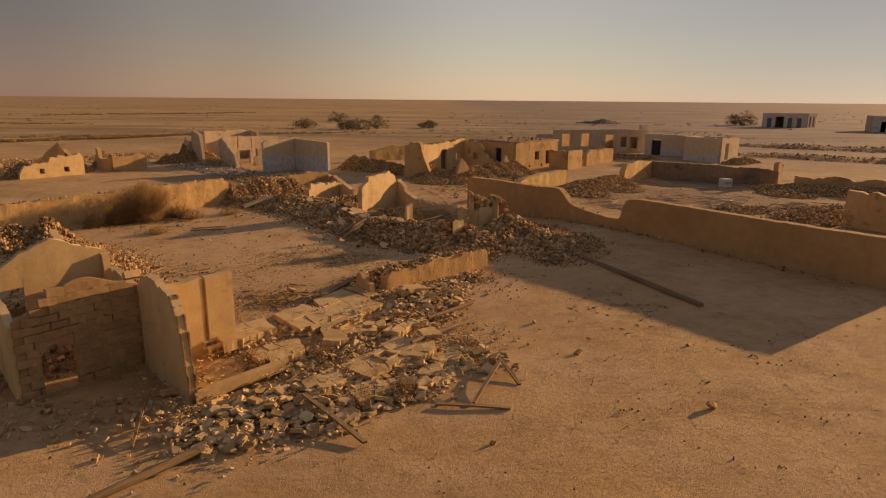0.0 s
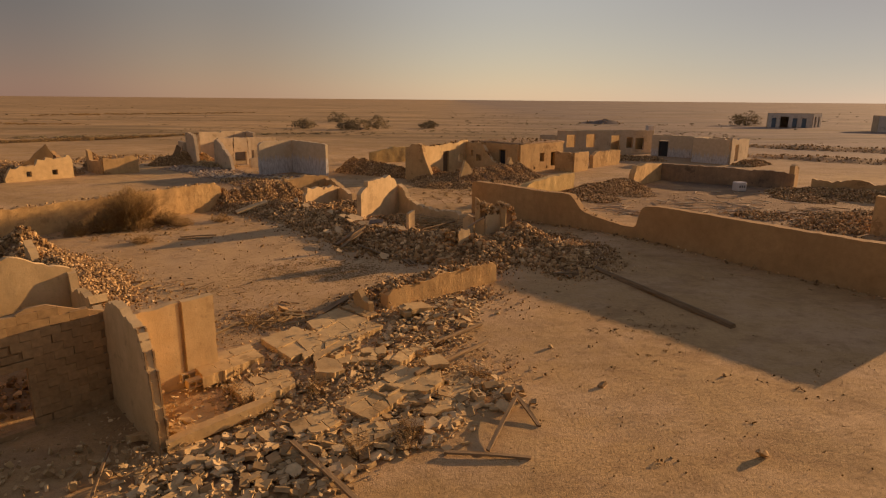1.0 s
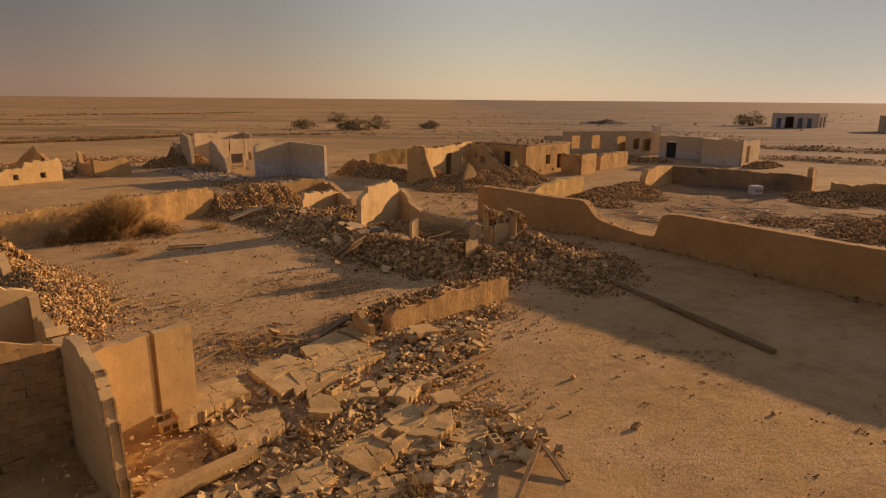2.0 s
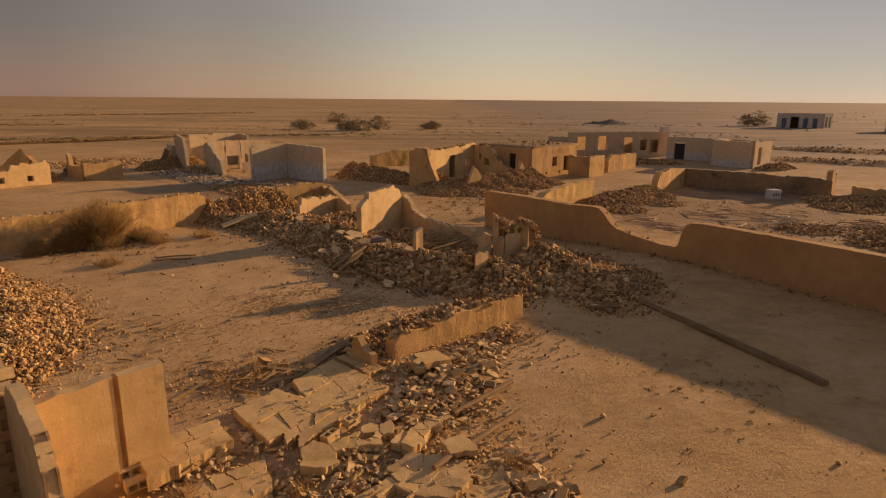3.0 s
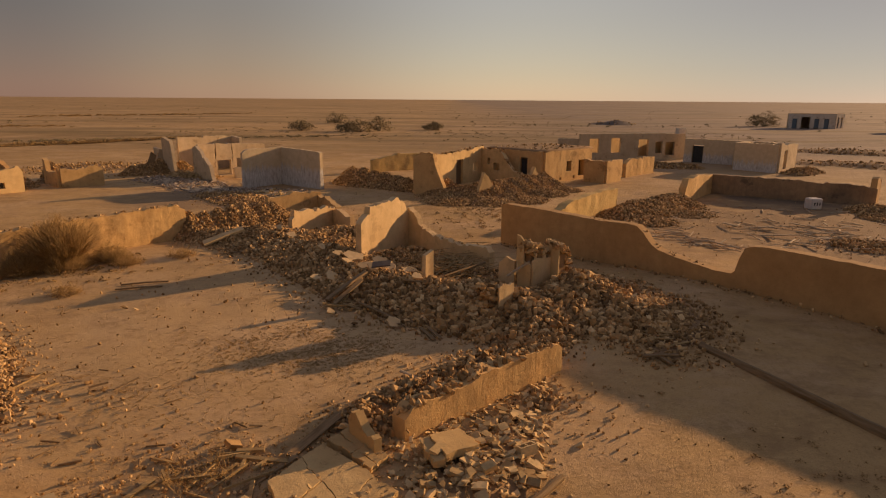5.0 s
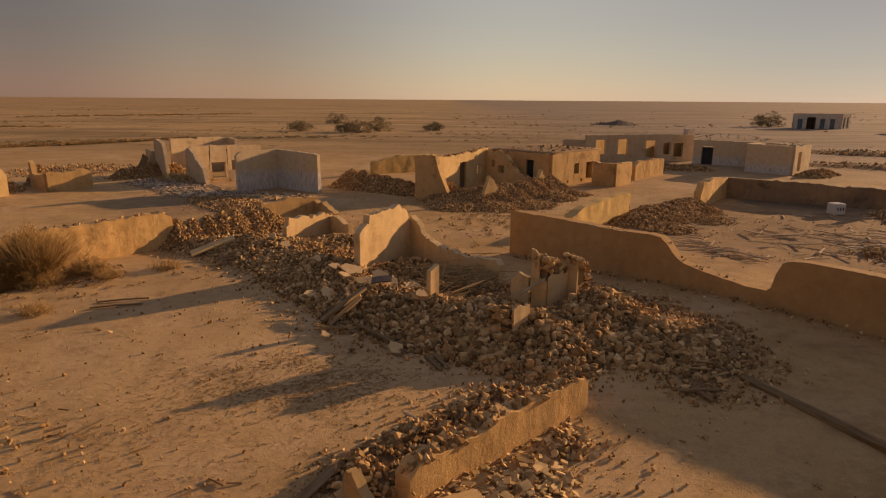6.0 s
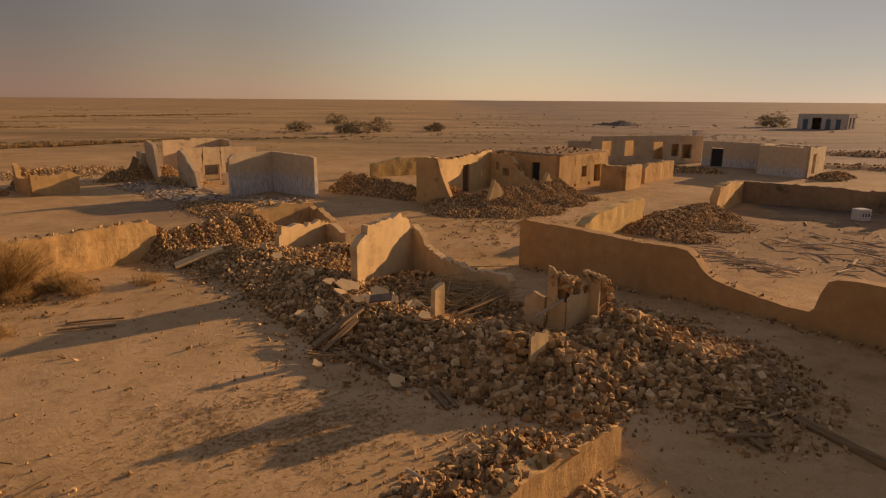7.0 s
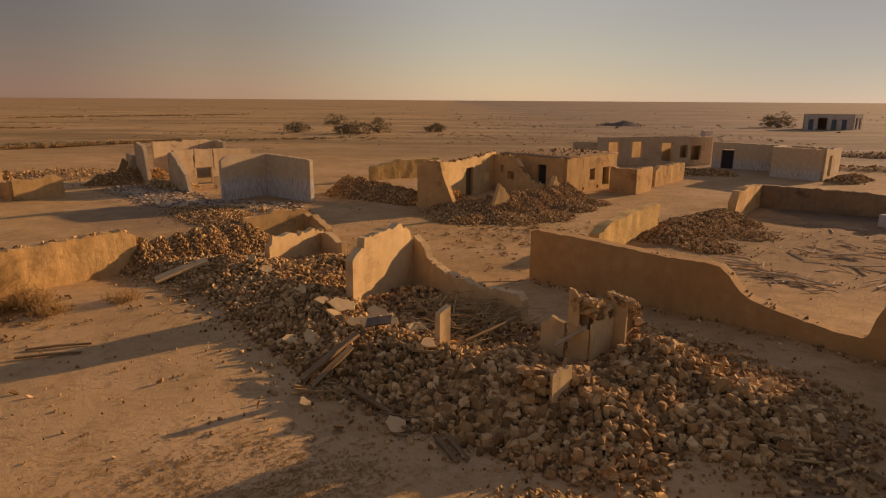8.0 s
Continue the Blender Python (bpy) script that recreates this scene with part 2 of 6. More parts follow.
STONE = [(0.0, (0.17, 0.10, 0.042)), (0.3, (0.35, 0.215, 0.09)), (0.72, (0.52, 0.332, 0.146)), (1.0, (0.74, 0.515, 0.255))]
CHUNK = [(0.0, (0.33, 0.215, 0.095)), (0.5, (0.55, 0.385, 0.18)), (1.0, (0.70, 0.51, 0.265))]
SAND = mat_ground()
MUD = mat_plaster("mud_plaster", (0.53, 0.33, 0.135), (0.68, 0.44, 0.19), (0.43, 0.255, 0.10), 0.5, 1.6, 0.4)
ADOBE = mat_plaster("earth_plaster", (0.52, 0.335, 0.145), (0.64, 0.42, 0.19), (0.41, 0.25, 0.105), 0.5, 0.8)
SMOOTH = mat_plaster("smooth_plaster", (0.58, 0.40, 0.19), (0.70, 0.50, 0.25), (0.47, 0.315, 0.14), 0.7, 0.5, 0.35)
GREYED = mat_plaster("grey_plaster", (0.50, 0.385, 0.245), (0.62, 0.485, 0.315), (0.42, 0.305, 0.18), 0.5, 0.5)
CONCRETE = mat_plaster("old_concrete", (0.51, 0.343, 0.152), (0.66, 0.46, 0.213), (0.43, 0.272, 0.112), 0.9, 1.1, 0.6)
PLASTER = mat_plaster("fallen_plaster", (0.60, 0.42, 0.21), (0.73, 0.53, 0.285), (0.51, 0.34, 0.165), 0.5, 0.6, 0.3)
BLOCK = mat_rubble("block", [(0.0, (0.36, 0.23, 0.105)), (0.5, (0.40, 0.26, 0.12)), (1.0, (0.44, 0.288, 0.135))], False)
MORTAR = mat_plaster("mortar", (0.34, 0.22, 0.105), (0.44, 0.285, 0.135), (0.28, 0.175, 0.08), 0.5, 0.8, 0.3)
STONE_ONE, STONE_MANY = mat_rubble("stone", STONE, False), mat_rubble("stones", STONE, True)
CHUNK_ONE, CHUNK_MANY = mat_rubble("concrete_piece", CHUNK, False), mat_rubble("concrete_pieces", CHUNK, True)
STRAWMUD = mat_plaster("straw_plaster", (0.50, 0.335, 0.125), (0.66, 0.46, 0.19), (0.42, 0.27, 0.10), 0.4, 1.6, 0.25)
EARTHWALL = mat_plaster("boundary_plaster", (0.43, 0.255, 0.105), (0.54, 0.33, 0.14), (0.36, 0.205, 0.082), 0.6, 0.7, 0.12)
# plaster darkened for scorch and also for the shade on the yard wall
SCORCH_SHADE = mat_plaster("scorched_shade_plaster", (0.30, 0.20, 0.11), (0.42, 0.28, 0.15), (0.14, 0.105, 0.075), 0.7, 0.8)
EARTH = mat_plaster("rubble_earth", (0.25, 0.155, 0.075), (0.36, 0.23, 0.115), (0.28, 0.175, 0.085), 0.4, 2.0)
WOOD = mat_wood("weathered_wood", (0.170, 0.104, 0.046), (0.360, 0.243, 0.125))
PALE_WOOD = mat_wood("bleached_wood", (0.40, 0.30, 0.185), (0.60, 0.48, 0.32))
DRY = mat_leaf("dry_twigs", (0.20, 0.125, 0.05), (0.42, 0.27, 0.11))
STRAW = mat_leaf("straw", (0.300, 0.189, 0.073), (0.460, 0.306, 0.125))
STRAW_WOOD = mat_wood("dry_cane", (0.260, 0.162, 0.066), (0.460, 0.315, 0.139))
LEAF = mat_leaf("dusty_leaf", (0.20, 0.155, 0.08), (0.34, 0.27, 0.15))
WHITEWASH = mat_whitewash()
STAINED = mat_whitewash("stained_render", 2.35, 1.0)
DARK_DOOR = mat_plain("dark_door", (0.035, 0.035, 0.035), 0.6)
OLD_DOOR = mat_wood("brown_door", (0.10, 0.06, 0.03), (0.19, 0.115, 0.055))
DARK_WOOD = mat_plain("dark_timber", (0.14, 0.11, 0.085), 0.85)
WHITE_TANK = mat_plain("white_paint", (0.55, 0.52, 0.47), 0.6, 0.12)
BLUE_DOOR = mat_plain("faded_blue", (0.13, 0.17, 0.20), 0.6)
GREY_BITS = [(0.0, (0.20, 0.15, 0.105)), (0.5, (0.36, 0.28, 0.205)), (1.0, (0.54, 0.43, 0.32))]
GREY_MANY = mat_rubble("grey_pieces", GREY_BITS, True)
# pale plaster for far houses, lightened to carry distance haze in its colour
PALE_WALL = mat_plaster("pale_haze_plaster", (0.58, 0.50, 0.40), (0.70, 0.61, 0.50), (0.47, 0.38, 0.28), 0.5, 0.5)


# ---- helpers ----
def ss(a):
    a = min(1.0, max(0.0, a))
    return a * a * (3 - 2 * a)


def lie(x, y):
    """The ground's height: level ground that rises a little under the ruins."""
    k = ss((1 - x) / 4)
    z = 0.3 * ss((y - 15 + 3 * k) / (18 - 9 * k)) + 0.35 * math.exp(-(((x - 8) / 6) ** 2 + ((y - 33) / 7) ** 2))
    return z - 0.1 * ss((-8 - x) / 8) * (1 - ss((y - 42) / 8)) * ss((y - 15) / 10)


def root(name, x, y, label, category, group="", kind="", z=None):
    ob = new(name)
    ob.location = (x, y, lie(x, y) if z is None else z)
    ob.empty_display_size = 0.3
    return tagged(ob, label, category, group, kind)


def base_of(ob):
    v = Vector((0, 0, 0))
    while ob:
        v = v + ob.location
        ob = ob.parent
    return v


def smooth_mesh(me, angle=35):
    me.polygons.foreach_set("use_smooth", [True] * len(me.polygons))
    me.set_sharp_from_angle(angle=radians(angle))


def part(name, bm, material, parent=None, label="", smooth=0):
    """Links a bmesh that is laid out in the world as one mesh object under a thing or part."""
    me = bpy.data.meshes.new(name)
    bm.to_mesh(me)
    bm.free()
    me.materials.append(material)
    ob = new(name, me)
    if parent:
        me.transform(Matrix.Translation(-base_of(parent)))
        ob.parent = parent
    if smooth:
        smooth_mesh(me, smooth)
    return tagged(ob, label)


def box(bm, m, sx, sy, sz):
    """A box of that size, standing on m's origin."""
    c = [bm.verts.new(m @ Vector((x * sx / 2, y * sy / 2, z * sz))) for z in (0, 1) for x, y in ((-1, -1), (1, -1), (1, 1), (-1, 1))]
    for f in ((3, 2, 1, 0), (4, 5, 6, 7), (0, 1, 5, 4), (1, 2, 6, 5), (2, 3, 7, 6), (3, 0, 4, 7)):
        bm.faces.new([c[i] for i in f])
    return c


def soft_box(m, sx, sy, sz, bev=0.02):
    bm = bmesh.new()
    box(bm, m, sx, sy, sz)
    bmesh.ops.bevel(bm, geom=bm.edges[:], offset=bev, segments=1, affect="EDGES")
    return bm


def wall_mesh(p0, p1, thick, profile, openings=(), seed=0.0, jag=0.06, rough=0.02, step=0.2, sink=0.3, z0=None):
    """An upright wall from p0 to p1. profile: (metres along, height of the top); openings: (from, to, sill, lintel)."""
    p0, p1 = Vector(p0), Vector(p1)
    way = p1 - p0
    L = way.length
    way = way / L
    nor = Vector((-way.y, way.x))
    S = {round(s, 3) for s, _ in profile if 0 <= s <= L} | {0.0, round(L, 3)}
    for o in openings:
        S |= {round(o[0], 3), round(o[1], 3)}
    for i in range(1, int(L / step)):
        s = i * step + 0.3 * step * noise.noise(Vector((i * 1.7, seed, 0)))
        if all(abs(s - q) > step * 0.4 for q in S):
            S.add(round(s, 3))
    S = sorted(S)
    xs, hs = [p[0] for p in profile], [p[1] for p in profile]
    top = []
    for s in S:
        j = jag * (1.6 * noise.noise(Vector((s * 1.9, seed * 3.1, 1))) + 1.2 * noise.noise(Vector((s * 5.3, seed * 3.1, 5))) + 0.8 * noise.noise(Vector((s * 13.1, seed, 9))))
        top.append(float(np.interp(s, xs, hs)) + j)
    jit = random.Random(int(seed * 100))
    chip = 0.0
    for i in range(len(top)):
        if jit.random() < 0.45:
            chip = jag * jit.choice((-1.3, -0.8, -0.3, 0.0, 0.2, 0.6))
        top[i] += chip + 0.15 * jag * jit.uniform(-1, 1)
    rows = max(2, int(max(top) / 0.35))
    bm = bmesh.new()

    def at(s, side, h):
        q = p0 + way * s
        d = rough * (1.5 * noise.noise(Vector((s * 0.9, h * 0.9, seed + side))) + noise.noise(Vector((s * 2.7, h * 2.7, seed + side))))
        q = q + nor * (side * thick / 2 + side * d)
        return bm.verts.new((q.x, q.y, (lie(q.x, q.y) if z0 is None else z0) + h))

    def patch(s0, s1, a0, a1, b0, b1, n, cap_low):
        """Both faces and the top of one stretch, from heights a (at s0: a0..b0, at s1: a1..b1)."""
        for side in (-1, 1):
            l = [at(s0, side, a0 + (b0 - a0) * i / n) for i in range(n + 1)]
            r = [at(s1, side, a1 + (b1 - a1) * i / n) for i in range(n + 1)]
            for i in range(n):
                q = (l[i], r[i], r[i + 1], l[i + 1])
                bm.faces.new(q if side < 0 else q[::-1])
        q = (at(s0, -1, b0), at(s1, -1, b1), at(s1, 1, b1), at(s0, 1, b0))
        bm.faces.new(q)
        if cap_low:
            bm.faces.new((at(s0, -1, a0), at(s0, 1, a0), at(s1, 1, a1), at(s1, -1, a1)))

    def jamb(s, h0, h1, flip):
        n = max(1, int((h1 - h0) / 0.35))
        for i in range(n):
            a, b = h0 + (h1 - h0) * i / n, h0 + (h1 - h0) * (i + 1) / n
            q = (at(s, -1, a), at(s, -1, b), at(s, 1, b), at(s, 1, a))
            bm.faces.new(q if flip else q[::-1])

    for i in range(len(S) - 1):
        s0, s1 = S[i], S[i + 1]
        o = next((o for o in openings if o[0] - 0.01 <= s0 and s1 <= o[1] + 0.01), None)
        if o is None:
            patch(s0, s1, -sink, -sink, top[i], top[i + 1], rows, False)
            continue
        if o[2] > 0.01:
            patch(s0, s1, -sink, -sink, o[2], o[2], 2, False)
        if min(top[i], top[i + 1]) > o[3]:
            patch(s0, s1, o[3], o[3], top[i], top[i + 1], 2, True)
    for o in openings:
        for s, flip in ((o[0], False), (o[1], True)):
            h = float(np.interp(s, xs, hs))
            jamb(s, max(o[2], -sink), min(o[3], h), flip)
    jamb(0.0, -sink, top[0], True)
    jamb(S[-1], -sink, top[-1], False)
    bmesh.ops.remove_doubles(bm, verts=bm.verts[:], dist=0.002)
    return bm


def wall(name, p0, p1, thick, profile, material, parent=None, label="", **kw):
    return part(name, wall_mesh(p0, p1, thick, profile, **kw), material, parent, label, smooth=38)


def lone_wall(name, p0, p1, thick, profile, material, label, **kw):
    """A wall that stands by itself: a thing with its standing part."""
    ob = wall(name, p0, p1, thick, profile, material, **kw)
    x, y = (p0[0] + p1[0]) / 2, (p0[1] + p1[1]) / 2
    at = Vector((x, y, lie(x, y)))
    ob.data.transform(Matrix.Translation(-at))
    ob.location = at
    return tagged(ob, label, "ruined wall")


def crest(owner, p0, p1, profile, thick, count, size, seed, spill=0.0):
    """Stones that show in the broken top of a wall; spill: metres that some lie off its left side."""
    r = random.Random(seed)
    L = math.hypot(p1[0] - p0[0], p1[1] - p0[1])
    spots = []
    for _ in range(count):
        s = r.uniform(0.05, L - 0.05)
        off = r.uniform(-thick * 0.42, thick * 0.42)
        h = float(np.interp(s, [p[0] for p in profile], [p[1] for p in profile]))
        x, y = along(p0, p1, s, off)
        k = size * r.uniform(0.5, 1.25)
        spots.append((x, y, lie(x, y) + h + k * r.uniform(-0.2, 0.25), k))
    singles("stone", spots, ROCKS, owner, seed=seed)


def along(p0, p1, s, off=0.0):
    """The place s metres from p0 towards p1, off metres to the left of that way."""
    d = (Vector(p1) - Vector(p0)).normalized()
    q = Vector(p0) + d * s + Vector((-d.y, d.x)) * off
    return q.x, q.y


def bearing(p0, p1):
    return math.degrees(math.atan2(p1[1] - p0[1], p1[0] - p0[0]))


# ---- stones ----
def rock(seed, flat=1.0):
    """A broken stone about 1 across: the hull of a knocked-about block."""
    r = random.Random(seed)
    bm = bmesh.new()
    sx, sy, sz = r.uniform(0.42, 0.56), r.uniform(0.3, 0.44), r.uniform(0.2, 0.34) * flat
    shear = r.uniform(-0.3, 0.3), r.uniform(-0.25, 0.25)
    for x, y, z in ((a, b, c) for a in (-1, 1) for b in (-1, 1) for c in (-1, 1)):
        k = r.choice((0.5, 0.7, 0.8, 0.88, 0.96))
        bm.verts.new((x * sx * k * r.uniform(0.8, 1.1) + shear[0] * y * sy, y * sy * k * r.uniform(0.8, 1.1) + shear[1] * z * sz, z * sz * r.uniform(0.6, 1.0)))
    for x, y, z in ((1, 0, 0), (-1, 0, 0), (0, 1, 0), (0, -1, 0), (0, 0, 1), (0, 0, -1)):
        if r.random() < 0.75:
            bm.verts.new((sx * (x * r.uniform(0.85, 1.12) + r.uniform(-0.3, 0.3)), sy * (y * r.uniform(0.85, 1.12) + r.uniform(-0.3, 0.3)), sz * (z * r.uniform(0.9, 1.15) + r.uniform(-0.3, 0.3))))
    bmesh.ops.convex_hull(bm, input=bm.verts[:])
    for v in [v for v in bm.verts if not v.link_faces]:
        bm.verts.remove(v)
    bmesh.ops.triangulate(bm, faces=bm.faces[:])
    return bm


def plate(seed):
    """A flat broken piece of block or plaster about 1 across."""
    r = random.Random(seed)
    n = r.choice((4, 4, 5, 6))
    t, sy, lean = r.uniform(0.045, 0.12), r.uniform(0.5, 0.95), (r.uniform(-0.06, 0.06), r.uniform(-0.06, 0.06))
    ring = [(0.55 * r.uniform(0.7, 1.1) * math.cos(6.283 * (i + r.uniform(-0.25, 0.25)) / n), 0.55 * sy * r.uniform(0.7, 1.1) * math.sin(6.283 * (i + r.uniform(-0.25, 0.25)) / n)) for i in range(n)]
    bm = bmesh.new()
    lo, hi = [bm.verts.new((x, y, -t)) for x, y in ring], [bm.verts.new((x * 0.93 + lean[0], y * 0.93 + lean[1], t * r.uniform(0.8, 1.0))) for x, y in ring]
    bm.faces.new(hi)
    bm.faces.new(lo[::-1])
    for i in range(n):
        bm.faces.new((lo[i], lo[(i + 1) % n], hi[(i + 1) % n], hi[i]))
    bmesh.ops.triangulate(bm, faces=bm.faces[:])
    bmesh.ops.recalc_face_normals(bm, faces=bm.faces[:])
    return bm


def rock_set(name, material, count, flat, first):
    out = []
    for i in range(count):
        bm = plate(first + i) if (flat < 0.5 or i % 6 == 0) else rock(first + i, flat)
        me = bpy.data.meshes.new(name)
        bm.to_mesh(me)
        bm.free()
        me.materials.append(material)
        v = np.array([v.co[:] for v in me.vertices])
        f = np.array([p.vertices[:] for p in me.polygons])
        out.append((me, v, f))
    return out


ROCKS = rock_set("stone", STONE_ONE, 24, 1.0, 10)
FLATS = rock_set("fragment", CHUNK_ONE, 18, 0.45, 50)


def broken_brick(seed):
    """A piece of a concrete block, sawn-looking faces with one or two corners knocked off."""
    r = random.Random(seed)
    sx, sy, sz = r.uniform(0.3, 0.55), r.uniform(0.2, 0.32), r.uniform(0.08, 0.18)
    bm = bmesh.new()
    lost = r.sample(range(8), r.choice((1, 1, 2)))
    for i, (x, y, z) in enumerate((a, b, c) for a in (-1, 1) for b in (-1, 1) for c in (-1, 1)):
        j = [r.uniform(0.92, 1.05) for _ in range(3)]
        if i in lost:
            cut = r.uniform(0.35, 0.7)
            bm.verts.new((x * sx * cut, y * sy * j[1], z * sz))
            bm.verts.new((x * sx * j[0], y * sy * cut, z * sz))
            bm.verts.new((x * sx * j[0], y * sy * j[1], z * sz * cut * 0.5))
        else:
            bm.verts.new((x * sx * j[0], y * sy * j[1], z * sz * j[2]))
    bmesh.ops.convex_hull(bm, input=bm.verts[:])
    for v in [v for v in bm.verts if not v.link_faces]:
        bm.verts.remove(v)
    bmesh.ops.triangulate(bm, faces=bm.faces[:])
    return bm


def brick_set(name, material, count, first):
    out = []
    for i in range(count):
        bm = broken_brick(first + i)
        me = bpy.data.meshes.new(name)
        bm.to_mesh(me)
        bm.free()
        me.materials.append(material)
        out.append((me, np.array([v.co[:] for v in me.vertices]), np.array([p.vertices[:] for p in me.polygons])))
    return out


BROKEN = FLATS + brick_set("fragment", CHUNK_ONE, 9, 90)


def turned(rng, tilt=3.14):
    return Euler((rng.uniform(-tilt, tilt), rng.uniform(-tilt, tilt), rng.uniform(-3.14, 3.14)))


def many(name, spots, shapes, material, parent, kind="stuff", label="", tilt=3.14, seed=1):
    """All stones of spots (x, y, z, size) in one mesh."""
    rng = random.Random(seed)
    vs, fs, n = [], [], 0
    for x, y, z, s in spots:
        _, v, f = shapes[rng.randrange(len(shapes))]
        m = np.array(turned(rng, tilt).to_matrix()) * s
        vs.append(v @ m.T + (x, y, z))
        fs.append(f + n)
        n += len(v)
    me = bpy.data.meshes.new(name)
    vs, fs = np.concatenate(vs), np.concatenate(fs)
    o = np.array(base_of(parent)) if parent else np.zeros(3)
    me.vertices.add(len(vs))
    me.vertices.foreach_set("co", (vs - o).ravel())
    me.loops.add(fs.size)
    me.loops.foreach_set("vertex_index", fs.ravel())
    me.polygons.add(len(fs))
    me.polygons.foreach_set("loop_start", np.arange(0, fs.size, 3))
    me.polygons.foreach_set("use_smooth", [False] * len(fs))
    me.update(calc_edges=True)
    me.materials.append(material)
    ob = new(name, me)
    if parent:
        ob.parent = parent
    return tagged(ob, label, "", "", kind)


def singles(name, spots, shapes, parent, tilt=3.14, seed=2):
    """Each stone of spots as an object of its own, on shared meshes."""
    rng = random.Random(seed)
    o = base_of(parent)
    for x, y, z, s in spots:
        ob = new(name, shapes[rng.randrange(len(shapes))][0])
        ob.parent = parent
        ob.location = Vector((x, y, z)) - o
        ob.rotation_euler = turned(rng, tilt)
        ob.scale = (s, s * rng.uniform(0.8, 1.15), s * rng.uniform(0.8, 1.1))


def heap_height(blobs, x, y):
    h = 0.0
    for bx, by, r, top in blobs:
        d = math.hypot(x - bx, y - by) / r
        if d < 1:
            h = max(h, top * (1 - d ** 1.35) ** 1.15)
    if h > 0:
        h += min(h, 0.35) * 0.5 * noise.noise(Vector((x * 0.8, y * 0.8, 3.0)))
    return max(0.0, h)


def chain(points, r, top, gap=0.5):
    """Blobs along a line of (x, y[, r, top])."""
    out = []
    for a, b in zip(points, points[1:]):
        n = max(1, int(math.hypot(b[0] - a[0], b[1] - a[1]) / (r * gap)))
        for i in range(n + 1):
            k = i / n
            ra, rb = (a[2] if len(a) > 2 else r), (b[2] if len(b) > 2 else r)
            ta, tb = (a[3] if len(a) > 3 else top), (b[3] if len(b) > 3 else top)
            out.append((a[0] + (b[0] - a[0]) * k, a[1] + (b[1] - a[1]) * k, ra + (rb - ra) * k, ta + (tb - ta) * k))
    return out


def heap(name, label, blobs, size, count, near=None, parts=300, shapes=None, one=None, lots=None, seed=1, piece="stone", apron=0.5, tilt=3.14, bed=EARTH, fine=0):
    """A heap: a bed of fine debris and stones all over it. near: (x, y) round which the single stones lie."""
    shapes, lots = shapes or ROCKS, lots or STONE_MANY
    rng = random.Random(seed)
    x0, x1 = min(b[0] - b[2] for b in blobs) - apron, max(b[0] + b[2] for b in blobs) + apron
    y0, y1 = min(b[1] - b[2] for b in blobs) - apron, max(b[1] + b[2] for b in blobs) + apron
    cx, cy = (x0 + x1) / 2, (y0 + y1) / 2
    thing = root(name, cx, cy, label, "rubble heap")
    step = 0.3 if (x1 - x0) * (y1 - y0) < 400 else 0.5
    bm = bmesh.new()
    grid = {}
    nx, ny = int((x1 - x0) / step) + 1, int((y1 - y0) / step) + 1
    hh = {}
    for i in range(nx + 1):
        for j in range(ny + 1):
            hh[i, j] = heap_height(blobs, x0 + i * step, y0 + j * step)

    def corner(i, j):
        if (i, j) not in grid:
            x, y = x0 + i * step, y0 + j * step
            grid[i, j] = bm.verts.new((x, y, lie(x, y) + hh[i, j] * 0.93 - 0.06))
        return grid[i, j]

    for i in range(nx):
        for j in range(ny):
            if max(hh[i, j], hh[i + 1, j], hh[i, j + 1], hh[i + 1, j + 1]) > 0:
                bm.faces.new((corner(i, j), corner(i + 1, j), corner(i + 1, j + 1), corner(i, j + 1)))
    part("mound", bm, bed, thing, smooth=80)
    spots, tries = [], 0
    while len(spots) < count and tries < count * 30:
        tries += 1
        x, y = rng.uniform(x0, x1), rng.uniform(y0, y1)
        h = heap_height(blobs, x, y)
        if h <= 0:
            far = min(math.hypot(x - b[0], y - b[1]) - b[2] for b in blobs)
            if far > apron or rng.random() > 0.18 * (1 - far / apron):
                continue
        s = size * rng.choice((0.36, 0.44, 0.52, 0.6, 0.7, 0.8, 0.95, 1.1, 1.3)) * rng.uniform(0.85, 1.15)
        if h <= 0:
            s *= 0.7
        spots.append((x, y, lie(x, y) + h * 0.95 + s * rng.uniform(0.0, 0.28), s))
    small = []
    for _ in range(fine):
        x, y = rng.uniform(x0, x1), rng.uniform(y0, y1)
        far = min(math.hypot(x - b[0], y - b[1]) - b[2] for b in blobs)
        if far < 0 or rng.random() < 0.35 * max(0.0, 1 - far / (apron + 0.4)) ** 2:
            small.append((x, y, lie(x, y) + heap_height(blobs, x, y) * 0.94 + 0.03, rng.choice((0.05, 0.06, 0.07, 0.09, 0.11))))
    if small:
        many("grit", small, shapes, lots, thing, seed=seed + 5)
    if near:
        spots.sort(key=lambda q: math.hypot(q[0] - near[0], q[1] - near[1]) - 2.0 * q[3])
    n = parts if near else 0
    singles(piece, spots[:n], shapes, thing, tilt, seed)
    if spots[n:]:
        many("loose_rubble", spots[n:], shapes, lots, thing, tilt=tilt, seed=seed)
    return thing


